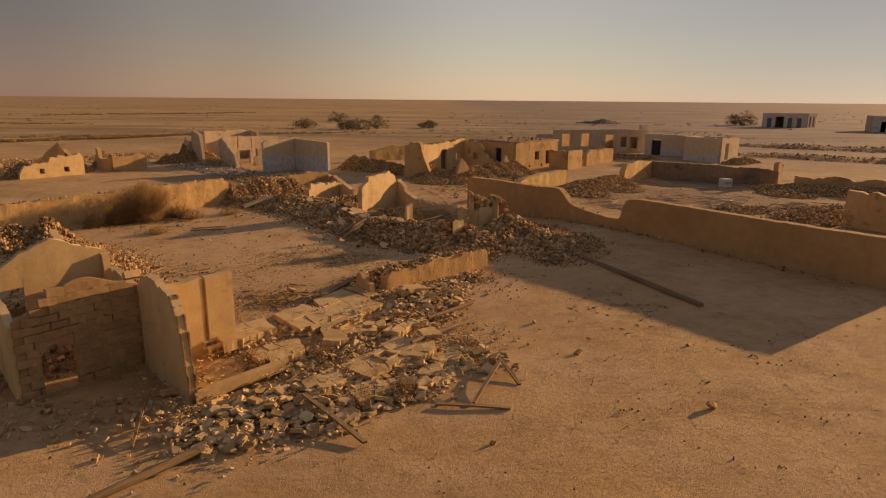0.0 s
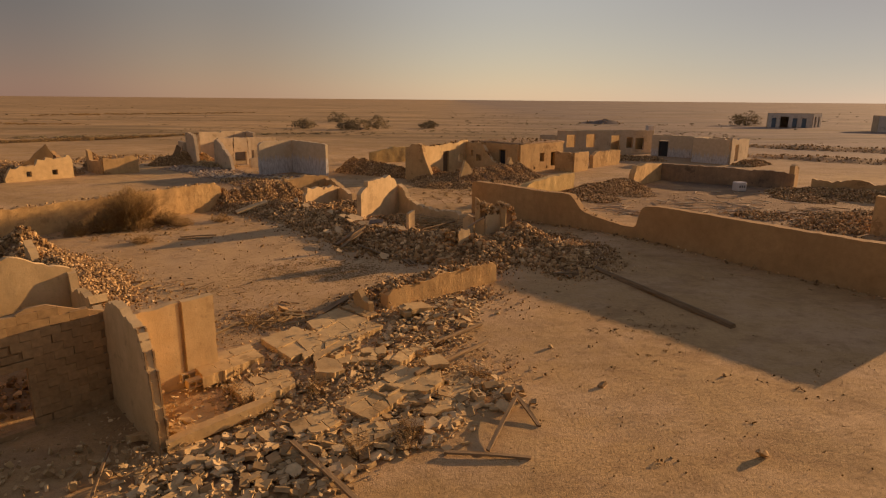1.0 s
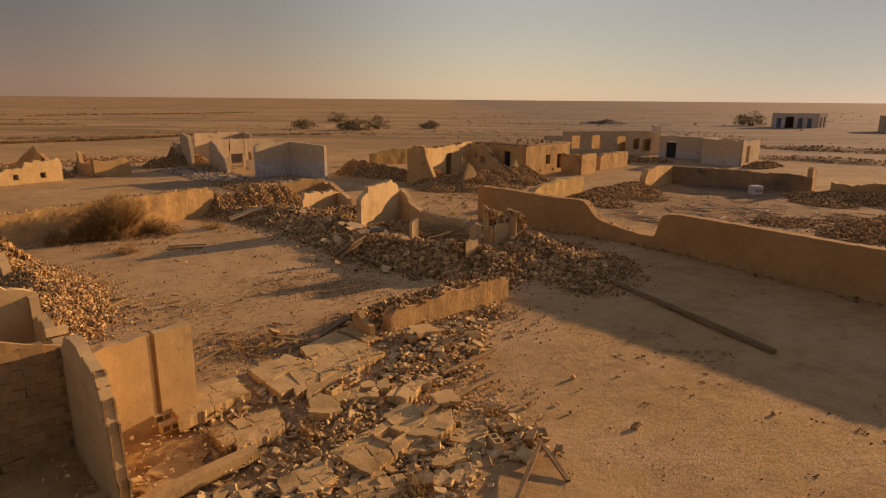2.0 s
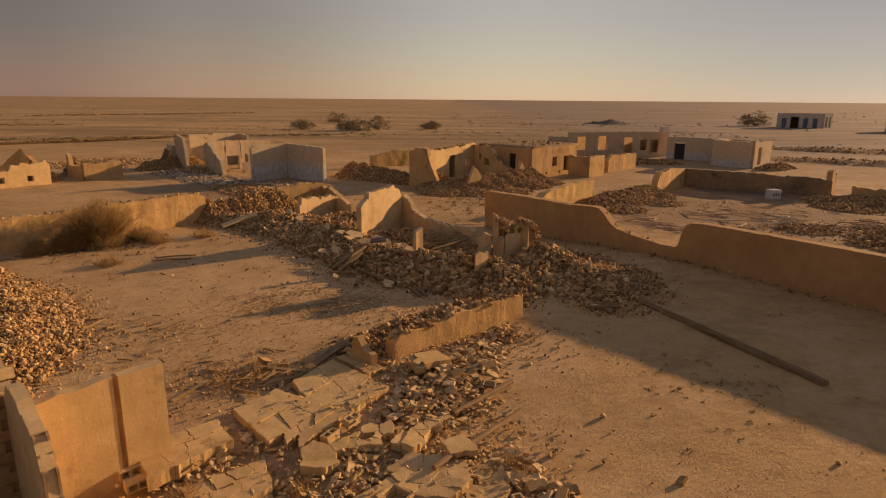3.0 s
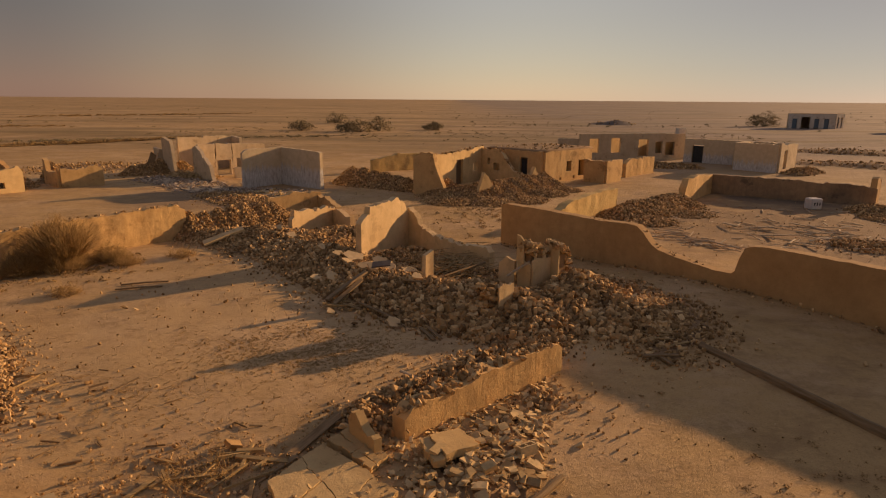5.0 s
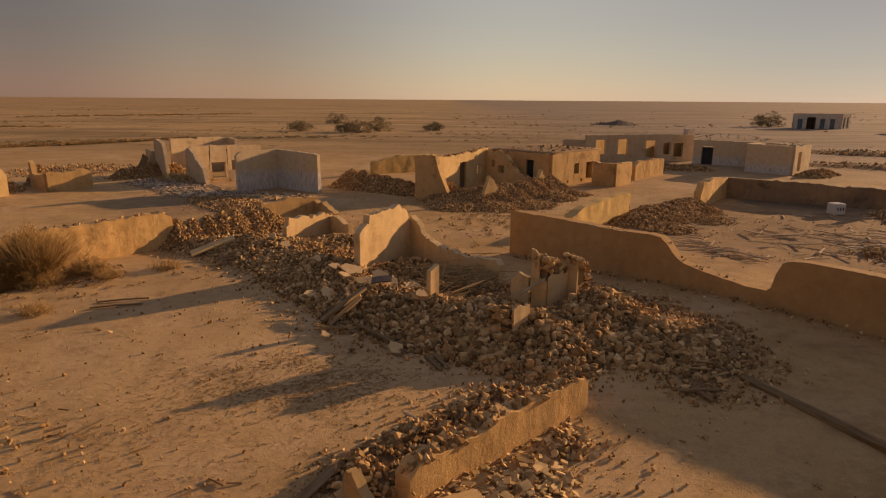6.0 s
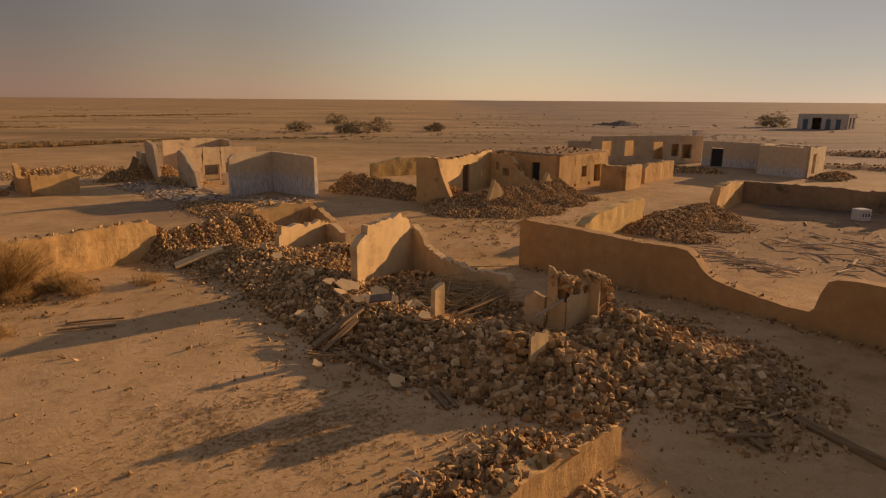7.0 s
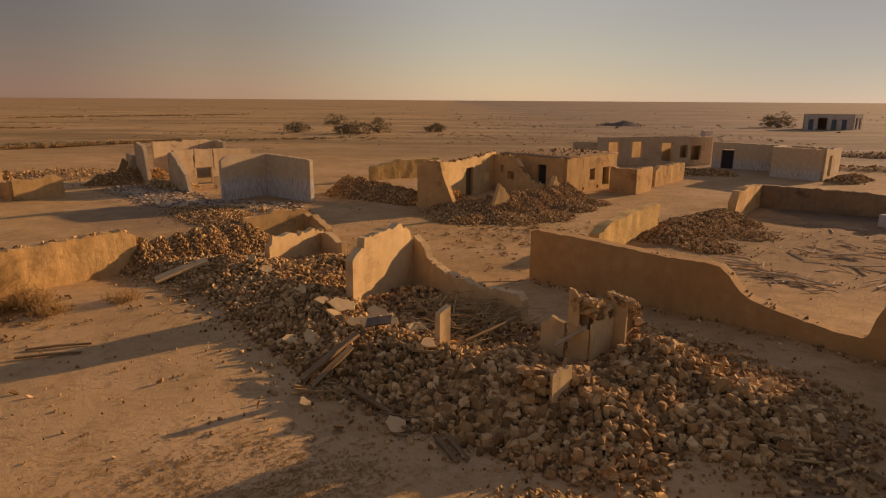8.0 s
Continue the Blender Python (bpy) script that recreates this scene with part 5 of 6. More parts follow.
def far_shed():
    th = root("far_house", 112, 160, "distant low flat-roofed house on the plain", "house")
    a, b, c, d = (104.5, 156.5), (116.0, 154.0), (119.0, 160.5), (107.5, 163.0)
    wall("front_wall", a, b, 0.4, [(0, 3.9), (11.8, 3.9)], PALE_WALL, th, seed=95.0, jag=0.02, step=0.6, openings=[(2.0, 3.2, 0.0, 2.5), (6.0, 7.2, 0.9, 2.3)])
    wall("end_wall", b, c, 0.4, [(0, 3.9), (7.2, 3.9)], PALE_WALL, th, seed=96.0, jag=0.02, step=0.6)
    wall("rear_wall", c, d, 0.4, [(0, 3.9), (11.8, 3.9)], GREYED, th, seed=97.0, step=0.8)
    wall("side_wall", d, a, 0.4, [(0, 3.9), (7.2, 3.9)], GREYED, th, seed=98.0, step=0.8)
    bm = bmesh.new()
    z = lie(112, 160) + 3.65
    vs = [bm.verts.new((x, y, z + k)) for k in (0, 0.25) for x, y in (a, b, c, d)]
    for f in ((3, 2, 1, 0), (4, 5, 6, 7), (0, 1, 5, 4), (1, 2, 6, 5), (2, 3, 7, 6), (3, 0, 4, 7)):
        bm.faces.new([vs[i] for i in f])
    part("roof", bm, EARTH, th)


far_shed()

# ---- rubble heaps ----
heap("rubble_heap", "tumbled wall of brown stones beside a courtyard", chain([(-15.0, 42.0, 1.2, 1.3), (-12.9, 44.2, 1.5, 1.35), (-11.6, 45.6, 1.4, 1.2)], 1.5, 1.3) + chain([(-13.6, 41.4, 1.3, 0.5), (-11.0, 41.4, 2.2, 0.7)], 1.5, 0.7), 0.128, 9500, near=(-11.5, 41.0), seed=101, apron=1.0, fine=7000)
heap("rubble_heap", "big heap of brown stones from collapsed rooms", chain([(-9.8, 40.6, 2.5, 0.5), (-7.6, 38.2, 2.8, 0.55), (-5.7, 35.4, 2.6, 0.55), (-3.7, 32.8, 2.5, 0.55), (-1.7, 31.2, 2.3, 0.75)], 2.4, 1.0) + [(-6.8, 41.6, 2.2, 0.5)], 0.195, 10000, near=(-3.4, 30.0), seed=102, apron=1.3, fine=7000)
heap("rubble_heap", "steep heap of stones round two piers", chain([(-0.6, 30.6, 2.6, 0.9), (0.9, 29.7, 2.6, 0.85), (2.3, 30.3, 2.2, 0.8), (3.2, 31.0, 1.8, 1.1), (4.4, 29.6, 2.0, 0.5)], 2.4, 1.0) + [(3.2, 33.0, 1.5, 0.6)], 0.23, 8000, near=(1.5, 28.5), seed=103, apron=0.9, fine=6000)
heap("rubble_heap", "spread of loose stones at the foot of a heap", [(5.4, 29.8, 2.2, 0.16), (4.8, 32.0, 1.7, 0.14), (5.7, 28.4, 1.9, 0.14), (5.0, 27.2, 1.5, 0.1)], 0.13, 1500, near=(5.5, 28), parts=150, seed=104, apron=1.2)
heap("rubble_heap", "stones fallen behind a low plastered wall", chain([(-3.1, 22.9, 0.85, 0.4), (-1.75, 24.25, 0.95, 0.5), (-0.1, 25.8, 0.95, 0.5)], 0.9, 0.6) + [(0.95, 24.3, 0.5, 0.12)], 0.16, 1635, near=(-1.5, 25), seed=105, apron=0.9, fine=3000)
heap("rubble_heap", "heap of sunlit stones behind a block room", chain([(-18.2, 27.6, 1.6, 0.7), (-17.0, 26.8, 2.0, 0.75), (-15.3, 25.2, 2.2, 0.75), (-13.4, 22.4, 2.2, 0.75), (-13.2, 20.2, 2.2, 0.8)], 2.0, 0.8), 0.14, 9000, near=(-12.5, 24), seed=106, apron=1.0, fine=9000)
heap("rubble_heap", "dark shaded bank of stones behind a room", chain([(-19.6, 29.3, 1.3, 1.45), (-20.8, 28.6, 1.5, 1.1), (-22.4, 27.2, 1.8, 1.1)], 1.4, 1.6), 0.19, 1800, near=(-19, 25), parts=120, seed=140, fine=3000)
lone_wall("wall_stub", (-17.85, 27.1), (-16.95, 26.2), 0.3, [(0, 1.25), (0.5, 1.1), (1.0, 0.8), (1.27, 0.5)], SMOOTH, "plastered wall end among stones", seed=88.0, jag=0.05, step=0.1)
heap("concrete_rubble", "grey plaster and block pieces before a broken house", chain([(-27.0, 64.0, 2.2, 0.2), (-23.5, 61.5, 2.6, 0.25), (-20.5, 58.4, 2.4, 0.15), (-18.2, 57.0, 1.6, 0.15)], 2.2, 0.2), 0.26, 1100, near=(-21, 58), parts=0, seed=141, shapes=FLATS, lots=GREY_MANY, piece="fragment", tilt=0.5, apron=1.5, bed=GREYED)
heap("rubble_heap", "rubble of a collapsed hut", chain([(-2.0, 55.6, 1.7, 0.6), (0.6, 55.6, 2.2, 1.1), (3.6, 57.8, 2.4, 1.3), (6.3, 60.6, 2.0, 1.3)], 2.0, 1.0) + [(-1.6, 58.0, 1.5, 1.1), (3.6, 60.5, 2.6, 0.8), (-1.2, 53.6, 2.2, 0.3), (1.4, 53.2, 2.2, 0.35), (3.6, 54.6, 2.2, 0.35), (5.8, 57.2, 2.0, 0.5), (7.6, 59.4, 1.6, 0.3)], 0.12, 16000, near=(1, 55), seed=107)
heap("rubble_heap", "dark heap of tumbled stones", chain([(-9.6, 62.6, 1.8, 1.5), (-7.6, 61.4, 1.9, 1.3), (-4.8, 59.4, 1.8, 0.9)], 1.8, 1.2), 0.125, 6500, near=(-7, 60), parts=150, seed=108)
heap("rubble_heap", "low dark heap of stones by a broken house", chain([(-30.6, 66.6, 1.2, 0.9), (-28.6, 68.0, 1.5, 1.5), (-26.9, 68.8, 1.4, 1.2)], 1.3, 1.0), 0.125, 4000, near=(-29, 66), parts=120, seed=109)
heap("rubble_heap", "pale broken plaster scattered before a broken house", chain([(-25.5, 66.0, 1.9, 0.45), (-23.5, 65.0, 1.6, 0.4)], 1.6, 0.4), 0.28, 852, near=(-25, 64), parts=150, seed=110, shapes=FLATS, lots=CHUNK_MANY, piece="fragment")
heap("rubble_heap", "scattered rubble in front of a whitewashed corner", chain([(-18.2, 55.5, 1.9, 0.12), (-15.5, 52.6, 2.2, 0.2), (-12.5, 50.0, 2.0, 0.3), (-12.2, 54.6, 1.6, 0.15)], 1.8, 0.3), 0.13, 3200, near=(-14, 51), parts=200, seed=111, apron=1.5)
heap("concrete_rubble", "grey plaster plates and boards before a whitewashed corner", chain([(-17.4, 57.4, 1.4, 0.15), (-14.6, 56.6, 1.8, 0.2), (-13.0, 57.0, 1.3, 0.12)], 1.5, 0.2) + [(-16.2, 53.8, 1.8, 0.12)], 0.3, 420, near=(-15, 55), parts=120, seed=143, shapes=BROKEN, lots=GREY_MANY, piece="fragment", tilt=0.4, apron=1.2, bed=GREYED)
heap("rubble_heap", "heap of stones inside a yard", chain([(9.6, 48.2, 1.9, 0.65), (11.8, 50.4, 2.4, 0.8), (14.0, 52.6, 2.2, 0.85)], 1.8, 0.8) + [(10.6, 46.6, 1.6, 0.2), (13.6, 49.4, 1.8, 0.2)], 0.14, 8500, near=(11, 49), parts=250, seed=112)
heap("rubble_heap", "long bank of stones from a fallen yard wall", chain([(27.0, 50.8, 2.0, 0.4), (30.0, 48.9, 2.4, 0.7), (34.0, 46.4, 2.4, 0.7), (38.0, 43.8, 2.4, 0.7)], 2.0, 1.0) + [(26.5, 48.2, 2.2, 0.2)], 0.16, 8000, near=(30, 46), parts=200, seed=113)
heap("rubble_heap", "low spread of brown rubble and timber in a yard", chain([(21.5, 36.8, 1.8, 0.3), (24.0, 39.0, 2.4, 0.45), (27.0, 40.0, 2.4, 0.4)], 2.2, 0.4) + [(19.5, 40.5, 1.6, 0.12)], 0.2, 2600, near=(23, 38), parts=120, seed=142, apron=1.6)
heap("rubble_heap", "stone bank of a ruined farther wall", chain([(40.0, 84.0, 2.6, 0.3), (46.0, 80.0, 3.6, 0.6), (50.0, 77.0, 3.0, 0.35), (56.0, 74.0, 3.8, 0.8), (62.0, 70.0, 3.6, 0.5)], 3.0, 1.2), 0.24, 700, seed=114, bed=EARTH)
heap("rubble_heap", "stone bank of a ruined farther wall", chain([(49.0, 101.0, 3.0, 0.4), (55.0, 98.5, 3.8, 0.7), (60.0, 96.0, 3.6, 0.4), (68.0, 92.0, 3.8, 0.8)], 3.0, 1.2), 0.26, 600, seed=115, bed=EARTH)
heap("rubble_heap", "stones round a ruined house", chain([(-39.2, 54.0, 1.6, 0.9), (-37.0, 55.6, 1.8, 1.5), (-35.6, 58.0, 1.8, 1.3)], 2.0, 1.2) + [(-34.8, 61.8, 1.3, 1.7), (-37.6, 53.0, 1.4, 0.6)], 0.13, 5000, near=(-36, 58), parts=120, seed=116)
heap("rubble_heap", "spread of stones on the plain", [(-46.0, 64.0, 6.0, 0.2), (-38.0, 72.0, 6.0, 0.2)], 0.20, 1571, seed=117, apron=4)
heap("rubble_heap", "stones fallen at the end of a house", chain([(33.0, 72.0, 1.4, 0.6), (35.5, 74.0, 1.4, 0.5)], 1.3, 0.5), 0.20, 816, seed=118)
heap("rubble_heap", "low rubble inside a roofless yard", chain([(17.0, 75.5, 1.5, 0.5), (21.0, 77.5, 1.6, 0.6), (24.5, 77.0, 1.4, 0.4)], 1.5, 0.5), 0.20, 1571, seed=119)
heap("dark_mound", "low dark mound far out on the plain", [(48.0, 198.0, 6.0, 1.4), (44.0, 199.0, 4.0, 0.8)], 0.4, 60, seed=120, bed=DARK_WOOD)

heap("rubble_heap", "low debris of stones and plaster inside a collapsed room", chain([(-4.2, 36.6, 1.3, 0.42), (-2.6, 36.4, 1.5, 0.36), (-0.9, 34.8, 1.4, 0.36), (0.6, 33.6, 1.2, 0.5)], 1.3, 0.4) + [(-3.2, 38.0, 1.2, 0.4)], 0.16, 2300, near=(-1, 33), parts=200, seed=121, apron=0.3)


def plaster_scrap(x, y, size, lean, seed):
    """A flat broken piece of wall plaster lying on the stones."""
    r = random.Random(seed)
    n = r.choice((5, 6, 7))
    poly = [(size * r.uniform(0.36, 0.6) * math.cos(6.283 * i / n + r.uniform(-0.2, 0.2)), size * 0.75 * r.uniform(0.36, 0.6) * math.sin(6.283 * i / n + r.uniform(-0.2, 0.2))) for i in range(n)]
    bm, cx, cy = shard_mesh(poly, 0.07, 0.0, seed)
    ob = part("plaster_scrap", bm, PLASTER)
    ob.location, ob.rotation_euler = (x, y, lie(x, y) + SCRAP_TOP(x, y)), (radians(r.uniform(0.4, 1.2) * lean), radians(r.uniform(8, 30)), r.uniform(-0.5, 0.5))
    tagged(ob, "pale broken plaster fragment lying on brown stones", "plaster fragment", "plaster fragments")


BIG = chain([(-9.8, 40.6, 2.5, 0.5), (-7.6, 38.2, 2.8, 0.55), (-5.7, 35.4, 2.6, 0.55), (-3.7, 32.8, 2.5, 0.55), (-1.7, 31.2, 2.3, 0.75)], 2.4, 1.0)


def SCRAP_TOP(x, y):
    return heap_height(BIG, x, y) + 0.16


for i, (x, y, s) in enumerate(((-6.4, 33.2, 0.6), (-5.8, 33.1, 0.6), (-6.0, 35.6, 0.65), (-5.3, 35.2, 0.95), (-4.65, 33.75, 0.55), (-4.2, 33.65, 0.65), (-4.15, 34.75, 0.7), (-2.85, 33.9, 0.8), (-2.5, 31.8, 0.5), (-3.05, 28.8, 0.5), (-5.25, 29.8, 0.35), (-5.45, 34.6, 0.45), (-3.7, 34.2, 0.5), (-9.0, 39.6, 0.5), (-6.9, 36.6, 0.45), (-9.9, 40.6, 0.5))):
    plaster_scrap(x, y, s, 34, 700 + i)
heap("rubble_heap", "small stones along the foot of a long wall", chain([along(F0, F1, s, -0.35) + (0.3, 0.07) for s in (0.3, 3, 6, 9, 12, 16, 22)], 0.3, 0.07), 0.11, 364, near=(9, 31), parts=120, seed=123, apron=0.25, bed=SAND)

# ---- fallen block walls and broken concrete ----
WALLWAY = 45.6
fallen_wall("long stretch of cracked block wall lying flat", ((-5.6, 18.9), (-3.85, 21.75), (-2.2, 20.2), (-3.95, 17.15)), 0.2, 0.2,
            [(0.0, 0.4, (0.43, 0.5, 0.78), (1,)), (0.4, 0.72, (0.2, 0.36, 0.74), ()), (0.72, 0.86, (0.1, 0.22, 0.36, 0.8), (0,)), (0.86, 1.0, (0.14, 0.28, 0.62), (0,))], 1)
fallen_wall("slab at the end of a fallen block wall", ((-3.8, 21.9), (-3.45, 22.4), (-2.5, 21.35), (-2.75, 20.85)), 0.17, 0.16, [(0.0, 0.55, (0.5,), ()), (0.55, 1.0, (0.3, 0.7), ())], 22, 0.05)
fallen_wall("fallen piece of block wall with broken end", ((-7.0, 17.2), (-5.75, 18.4), (-5.15, 17.6), (-6.2, 16.2)), 0.36, 0.3, [(0.0, 0.45, (0.3, 0.62), ()), (0.45, 1.0, (0.25, 0.5), ())], 3)
fallen_wall("cracked slab of fallen wall", ((-5.6, 16.15), (-4.35, 17.1), (-3.95, 16.3), (-4.75, 15.15)), 0.3, 0.18, [(0.0, 0.4, (0.32, 0.55, 0.8), ()), (0.4, 0.75, (0.2, 0.6), ()), (0.75, 1.0, (0.15, 0.4, 0.7), (0,))], 4)
fallen_wall("broken concrete slab with a hole", ((-2.85, 15.5), (-1.6, 17.1), (-0.85, 16.5), (-1.9, 14.7)), 0.24, 0.15, [(0.0, 0.36, (0.45, 0.8), ()), (0.36, 0.68, (0.28, 0.5, 0.72), (2,)), (0.68, 1.0, (0.2, 0.42, 0.7), ())], 5, 0.025)
fallen_slab("dusty slab half buried in sand", -5.75, 14.95, 47, 2.0, 1.1, 0.12, 0.14, 10, 15, tilt=(-2, 1), grain=1.6)
fallen_wall("dusty slab of fallen wall among broken blocks", ((-3.65, 14.5), (-3.0, 15.3), (-2.55, 14.6), (-3.15, 13.65)), 0.27, 0.14, [(0.0, 0.55, (0.4,), ()), (0.55, 1.0, (0.3, 0.7), (0,))], 16, 0.03)
fallen_wall("dusty slab of fallen wall among broken blocks", ((-2.5, 14.3), (-1.7, 14.9), (-1.3, 14.3), (-2.05, 13.6)), 0.24, 0.12, [(0.0, 0.4, (0.45,), ()), (0.4, 0.7, (0.3, 0.65), ()), (0.7, 1.0, (0.5,), ())], 17, 0.04)
fallen_slab("broken slab beside a square opening", -1.0, 16.95, 52, 1.4, 0.9, 0.28, 0.14, 16, 23, drop=0.06, tilt=(-2, 1), grain=1.2)


def hatch():
    """A square concrete opening in the fallen slab."""
    th = root("hatch_frame", -1.68, 16.12, "square concrete opening in a fallen slab", "hatch", z=0.1)
    for i in range(4):
        m = pose(-1.68, 16.12, 0.02, 0, 0, 54 + 90 * i) @ pose(0, -0.24, 0)
        part("side", soft_box(m, 0.48, 0.08, 0.34, 0.02), CONCRETE, th)


hatch()
fallen_slab("narrow strip of fallen block wall", -2.6, 17.75, 50, 3.0, 0.42, 0.3, 0.2, 16, 11, drop=0.12, tilt=(4, 0))
fallen_slab("narrow strip of fallen block wall", -1.5, 18.3, 48, 2.2, 0.4, 0.26, 0.18, 14, 12, drop=0.15, tilt=(-3, 2))
fallen_slab("broken concrete slab lying on sand", -0.4, 16.2, WALLWAY, 2.0, 1.2, 0.2, 0.09, 26, 10, drop=0.25, tilt=(1, 1), grain=1.4)
fallen_wall("flat broken slab of wall on rubble", ((-1.9, 21.75), (-1.05, 22.3), (-0.65, 21.5), (-1.55, 20.85)), 0.4, 0.16, [(0.0, 1.0, (0.22, ), ())], 7, 0.05)
fallen_slab("square broken slab", -0.5, 17.65, 25, 0.65, 0.55, 0.42, 0.12, 1, 8, tilt=(9, 8))
plank("lintel", (-6.0, 13.62, 0.24), (-4.3, 15.4, 0.34), 0.26, 0.24, CONCRETE, "fallen concrete lintel lying on rubble", category="beam")
heap("concrete_rubble", "broken concrete and block pieces from fallen walls", chain([(-4.9, 12.9, 1.3, 0.16), (-3.2, 13.8, 1.4, 0.18), (-1.9, 14.9, 1.2, 0.15), (0.1, 16.8, 1.3, 0.12)], 1.3, 0.12) + [(0.9, 16.5, 0.8, 0.14), (-0.8, 15.0, 0.9, 0.08)], 0.31, 1500, near=(-1.5, 14.5), seed=130, shapes=BROKEN, lots=CHUNK_MANY, piece="fragment", tilt=0.42, apron=0.6, bed=EARTH)
heap("concrete_rubble", "pale broken block pieces beside a low wall", chain([(-1.6, 19.1, 0.8, 0.3), (-0.9, 20.4, 1.2, 0.38), (-0.3, 21.8, 1.1, 0.35), (0.1, 23.0, 0.9, 0.2)], 1.1, 0.3), 0.24, 850, near=(-0.5, 20.5), seed=131, shapes=BROKEN, lots=CHUNK_MANY, piece="fragment", tilt=0.5, apron=0.8)
heap("concrete_rubble", "loose block pieces between fallen slabs", chain([(-5.4, 17.2, 0.9, 0.14), (-4.5, 18.4, 1.0, 0.03), (-3.4, 20.0, 1.0, 0.03)], 0.9, 0.03) + chain([(-3.9, 15.6, 0.7, 0.16), (-3.2, 16.6, 0.8, 0.18), (-2.0, 18.0, 0.8, 0.18)], 0.7, 0.18) + [(-2.2, 15.9, 1.1, 0.1)], 0.19, 1100, near=(-3.6, 16.6), seed=132, tilt=0.7, shapes=BROKEN, lots=CHUNK_MANY, piece="fragment", apron=0.6, bed=SAND)
heap("rubble_heap", "stones and plaster fallen inside a roofless room", [(-10.7, 15.9, 1.1, 0.2), (-9.9, 16.7, 0.9, 0.16), (-11.4, 15.1, 1.0, 0.16)], 0.14, 300, near=(-10, 15), parts=200, seed=134, shapes=ROCKS, apron=0.3)
heap("concrete_rubble", "small stones at the foot of a block room", chain([(-9.8, 12.9, 1.0, 0.06), (-7.5, 13.0, 1.2, 0.08), (-5.9, 12.0, 1.0, 0.1)], 1.0, 0.12), 0.17, 300, near=(-7, 12), seed=133, shapes=BROKEN, lots=CHUNK_MANY, parts=200, apron=1.0, bed=SAND)
heap("concrete_rubble", "plaster crumbs and block pieces along a low wall", chain([(-2.0, 21.6, 0.8, 0.12), (-0.6, 22.9, 0.9, 0.14), (0.9, 24.6, 0.7, 0.1)], 0.7, 0.1), 0.16, 480, near=(-0.5, 22.6), parts=160, seed=135, shapes=BROKEN, lots=CHUNK_MANY, piece="fragment", tilt=0.6, apron=0.6, bed=SAND)
rng = random.Random(63)
bits = []
for i in range(2600):
    u, v = rng.uniform(-5.2, 4.6), rng.gauss(0.2, 1.7)
    x, y = uv((-3.0, 16.6), u, v)
    if -3.4 < v < 3.6:
        on = noise.noise(Vector((x * 0.9, y * 0.9, 2))) > 0.0
        bits.append((x, y, lie(x, y) + rng.uniform(0.02, 0.2) + (0.12 if on else 0.0), rng.uniform(0.03, 0.13)))
many("debris", bits + EDGES, BROKEN, CHUNK_MANY, None, label="crumbs of broken concrete over fallen walls", seed=14, tilt=0.8)["category"] = "debris"
# whole blocks that rolled off the fallen walls
rng = random.Random(61)
for x, y, z, yaw, lean in ((-6.48, 16.3, 0.24, 47, 4), (-6.78, 16.64, 0.24, 47, -3), (-3.5, 17.45, 0.2, 58, -86), (-3.2, 17.92, 0.21, 62, -94), (-2.85, 18.55, 0.22, 57, -84), (0.95, 16.6, 0.2, 20, 20), (1.4, 16.35, 0.16, 70, -12), (0.6, 16.1, 0.2, 110, 90), (-0.9, 14.7, 0.2, 15, 30), (-1.5, 21.3, 0.35, 60, 10), (0.3, 21.7, 0.3, 30, 80), (-8.6, 16.2, 2.42, 47, 60)):
    ob = new("hollow_block", HOLLOW)
    ob.location, ob.rotation_euler = (x, y, lie(x, y) + z), (radians(90 + lean), 0, radians(yaw))
    tagged(ob, "loose hollow concrete block among rubble", "concrete block", "loose blocks")

# ---- timbers ----
pole("beam", (6.0, 27.2, lie(6, 27.2) + 0.05), (9.15, 21.25, lie(9.15, 21.25) + 0.04), 0.13, 0.14, WOOD, "long grey wooden beam half sunk in sand", seed=1)
plank("plank", (1.5, 15.9, 0.3), (0.72, 13.95, 0.05), 0.09, 0.05, WOOD, "bleached board leaning on rubble")
plank("plank", (1.5, 16.1, 0.3), (1.95, 15.0, 0.05), 0.09, 0.05, WOOD, "grey board lying on sand")
plank("plank", (-0.2, 13.85, 0.06), (1.6, 13.7, 0.05), 0.09, 0.05, WOOD, "grey board lying on sand")
plank("plank", (-3.4, 13.7, 0.36), (-1.7, 12.05, 0.08), 0.11, 0.06, WOOD, "dark board leaning on broken concrete")
plank("plank", (-6.6, 11.75, 0.08), (-7.1, 13.5, 0.3), 0.05, 0.05, WOOD, "board lying in the room's shade")
pole("beam", (-6.9, 9.55, 0.03), (-5.05, 11.65, 0.14), 0.08, 0.1, WOOD, "half-buried wooden beam on sand", seed=3)
plank("plank", (-14.0, 33.05, lie(-14, 33) + 0.05), (-12.35, 33.5, lie(-12.3, 33.5) + 0.05), 0.08, 0.05, WOOD, "dark board lying in a courtyard")
plank("plank", (-13.9, 32.45, lie(-14, 32.4) + 0.05), (-12.3, 32.85, lie(-12.3, 32.8) + 0.05), 0.08, 0.05, WOOD, "dark board lying in a courtyard")
plank("plank", (-4.45, 32.7, 1.0), (-5.6, 30.95, 0.45), 0.26, 0.08, WOOD, "dark board sliding off a rubble heap", roll=14)
plank("plank", (-4.5, 32.0, 0.9), (-5.3, 30.7, 0.4), 0.14, 0.07, WOOD, "dark board sliding off a rubble heap", roll=-25)
plank("plank", (-4.4, 30.4, 0.55), (-3.2, 29.4, 0.4), 0.1, 0.06, WOOD, "dark board lying among stones")
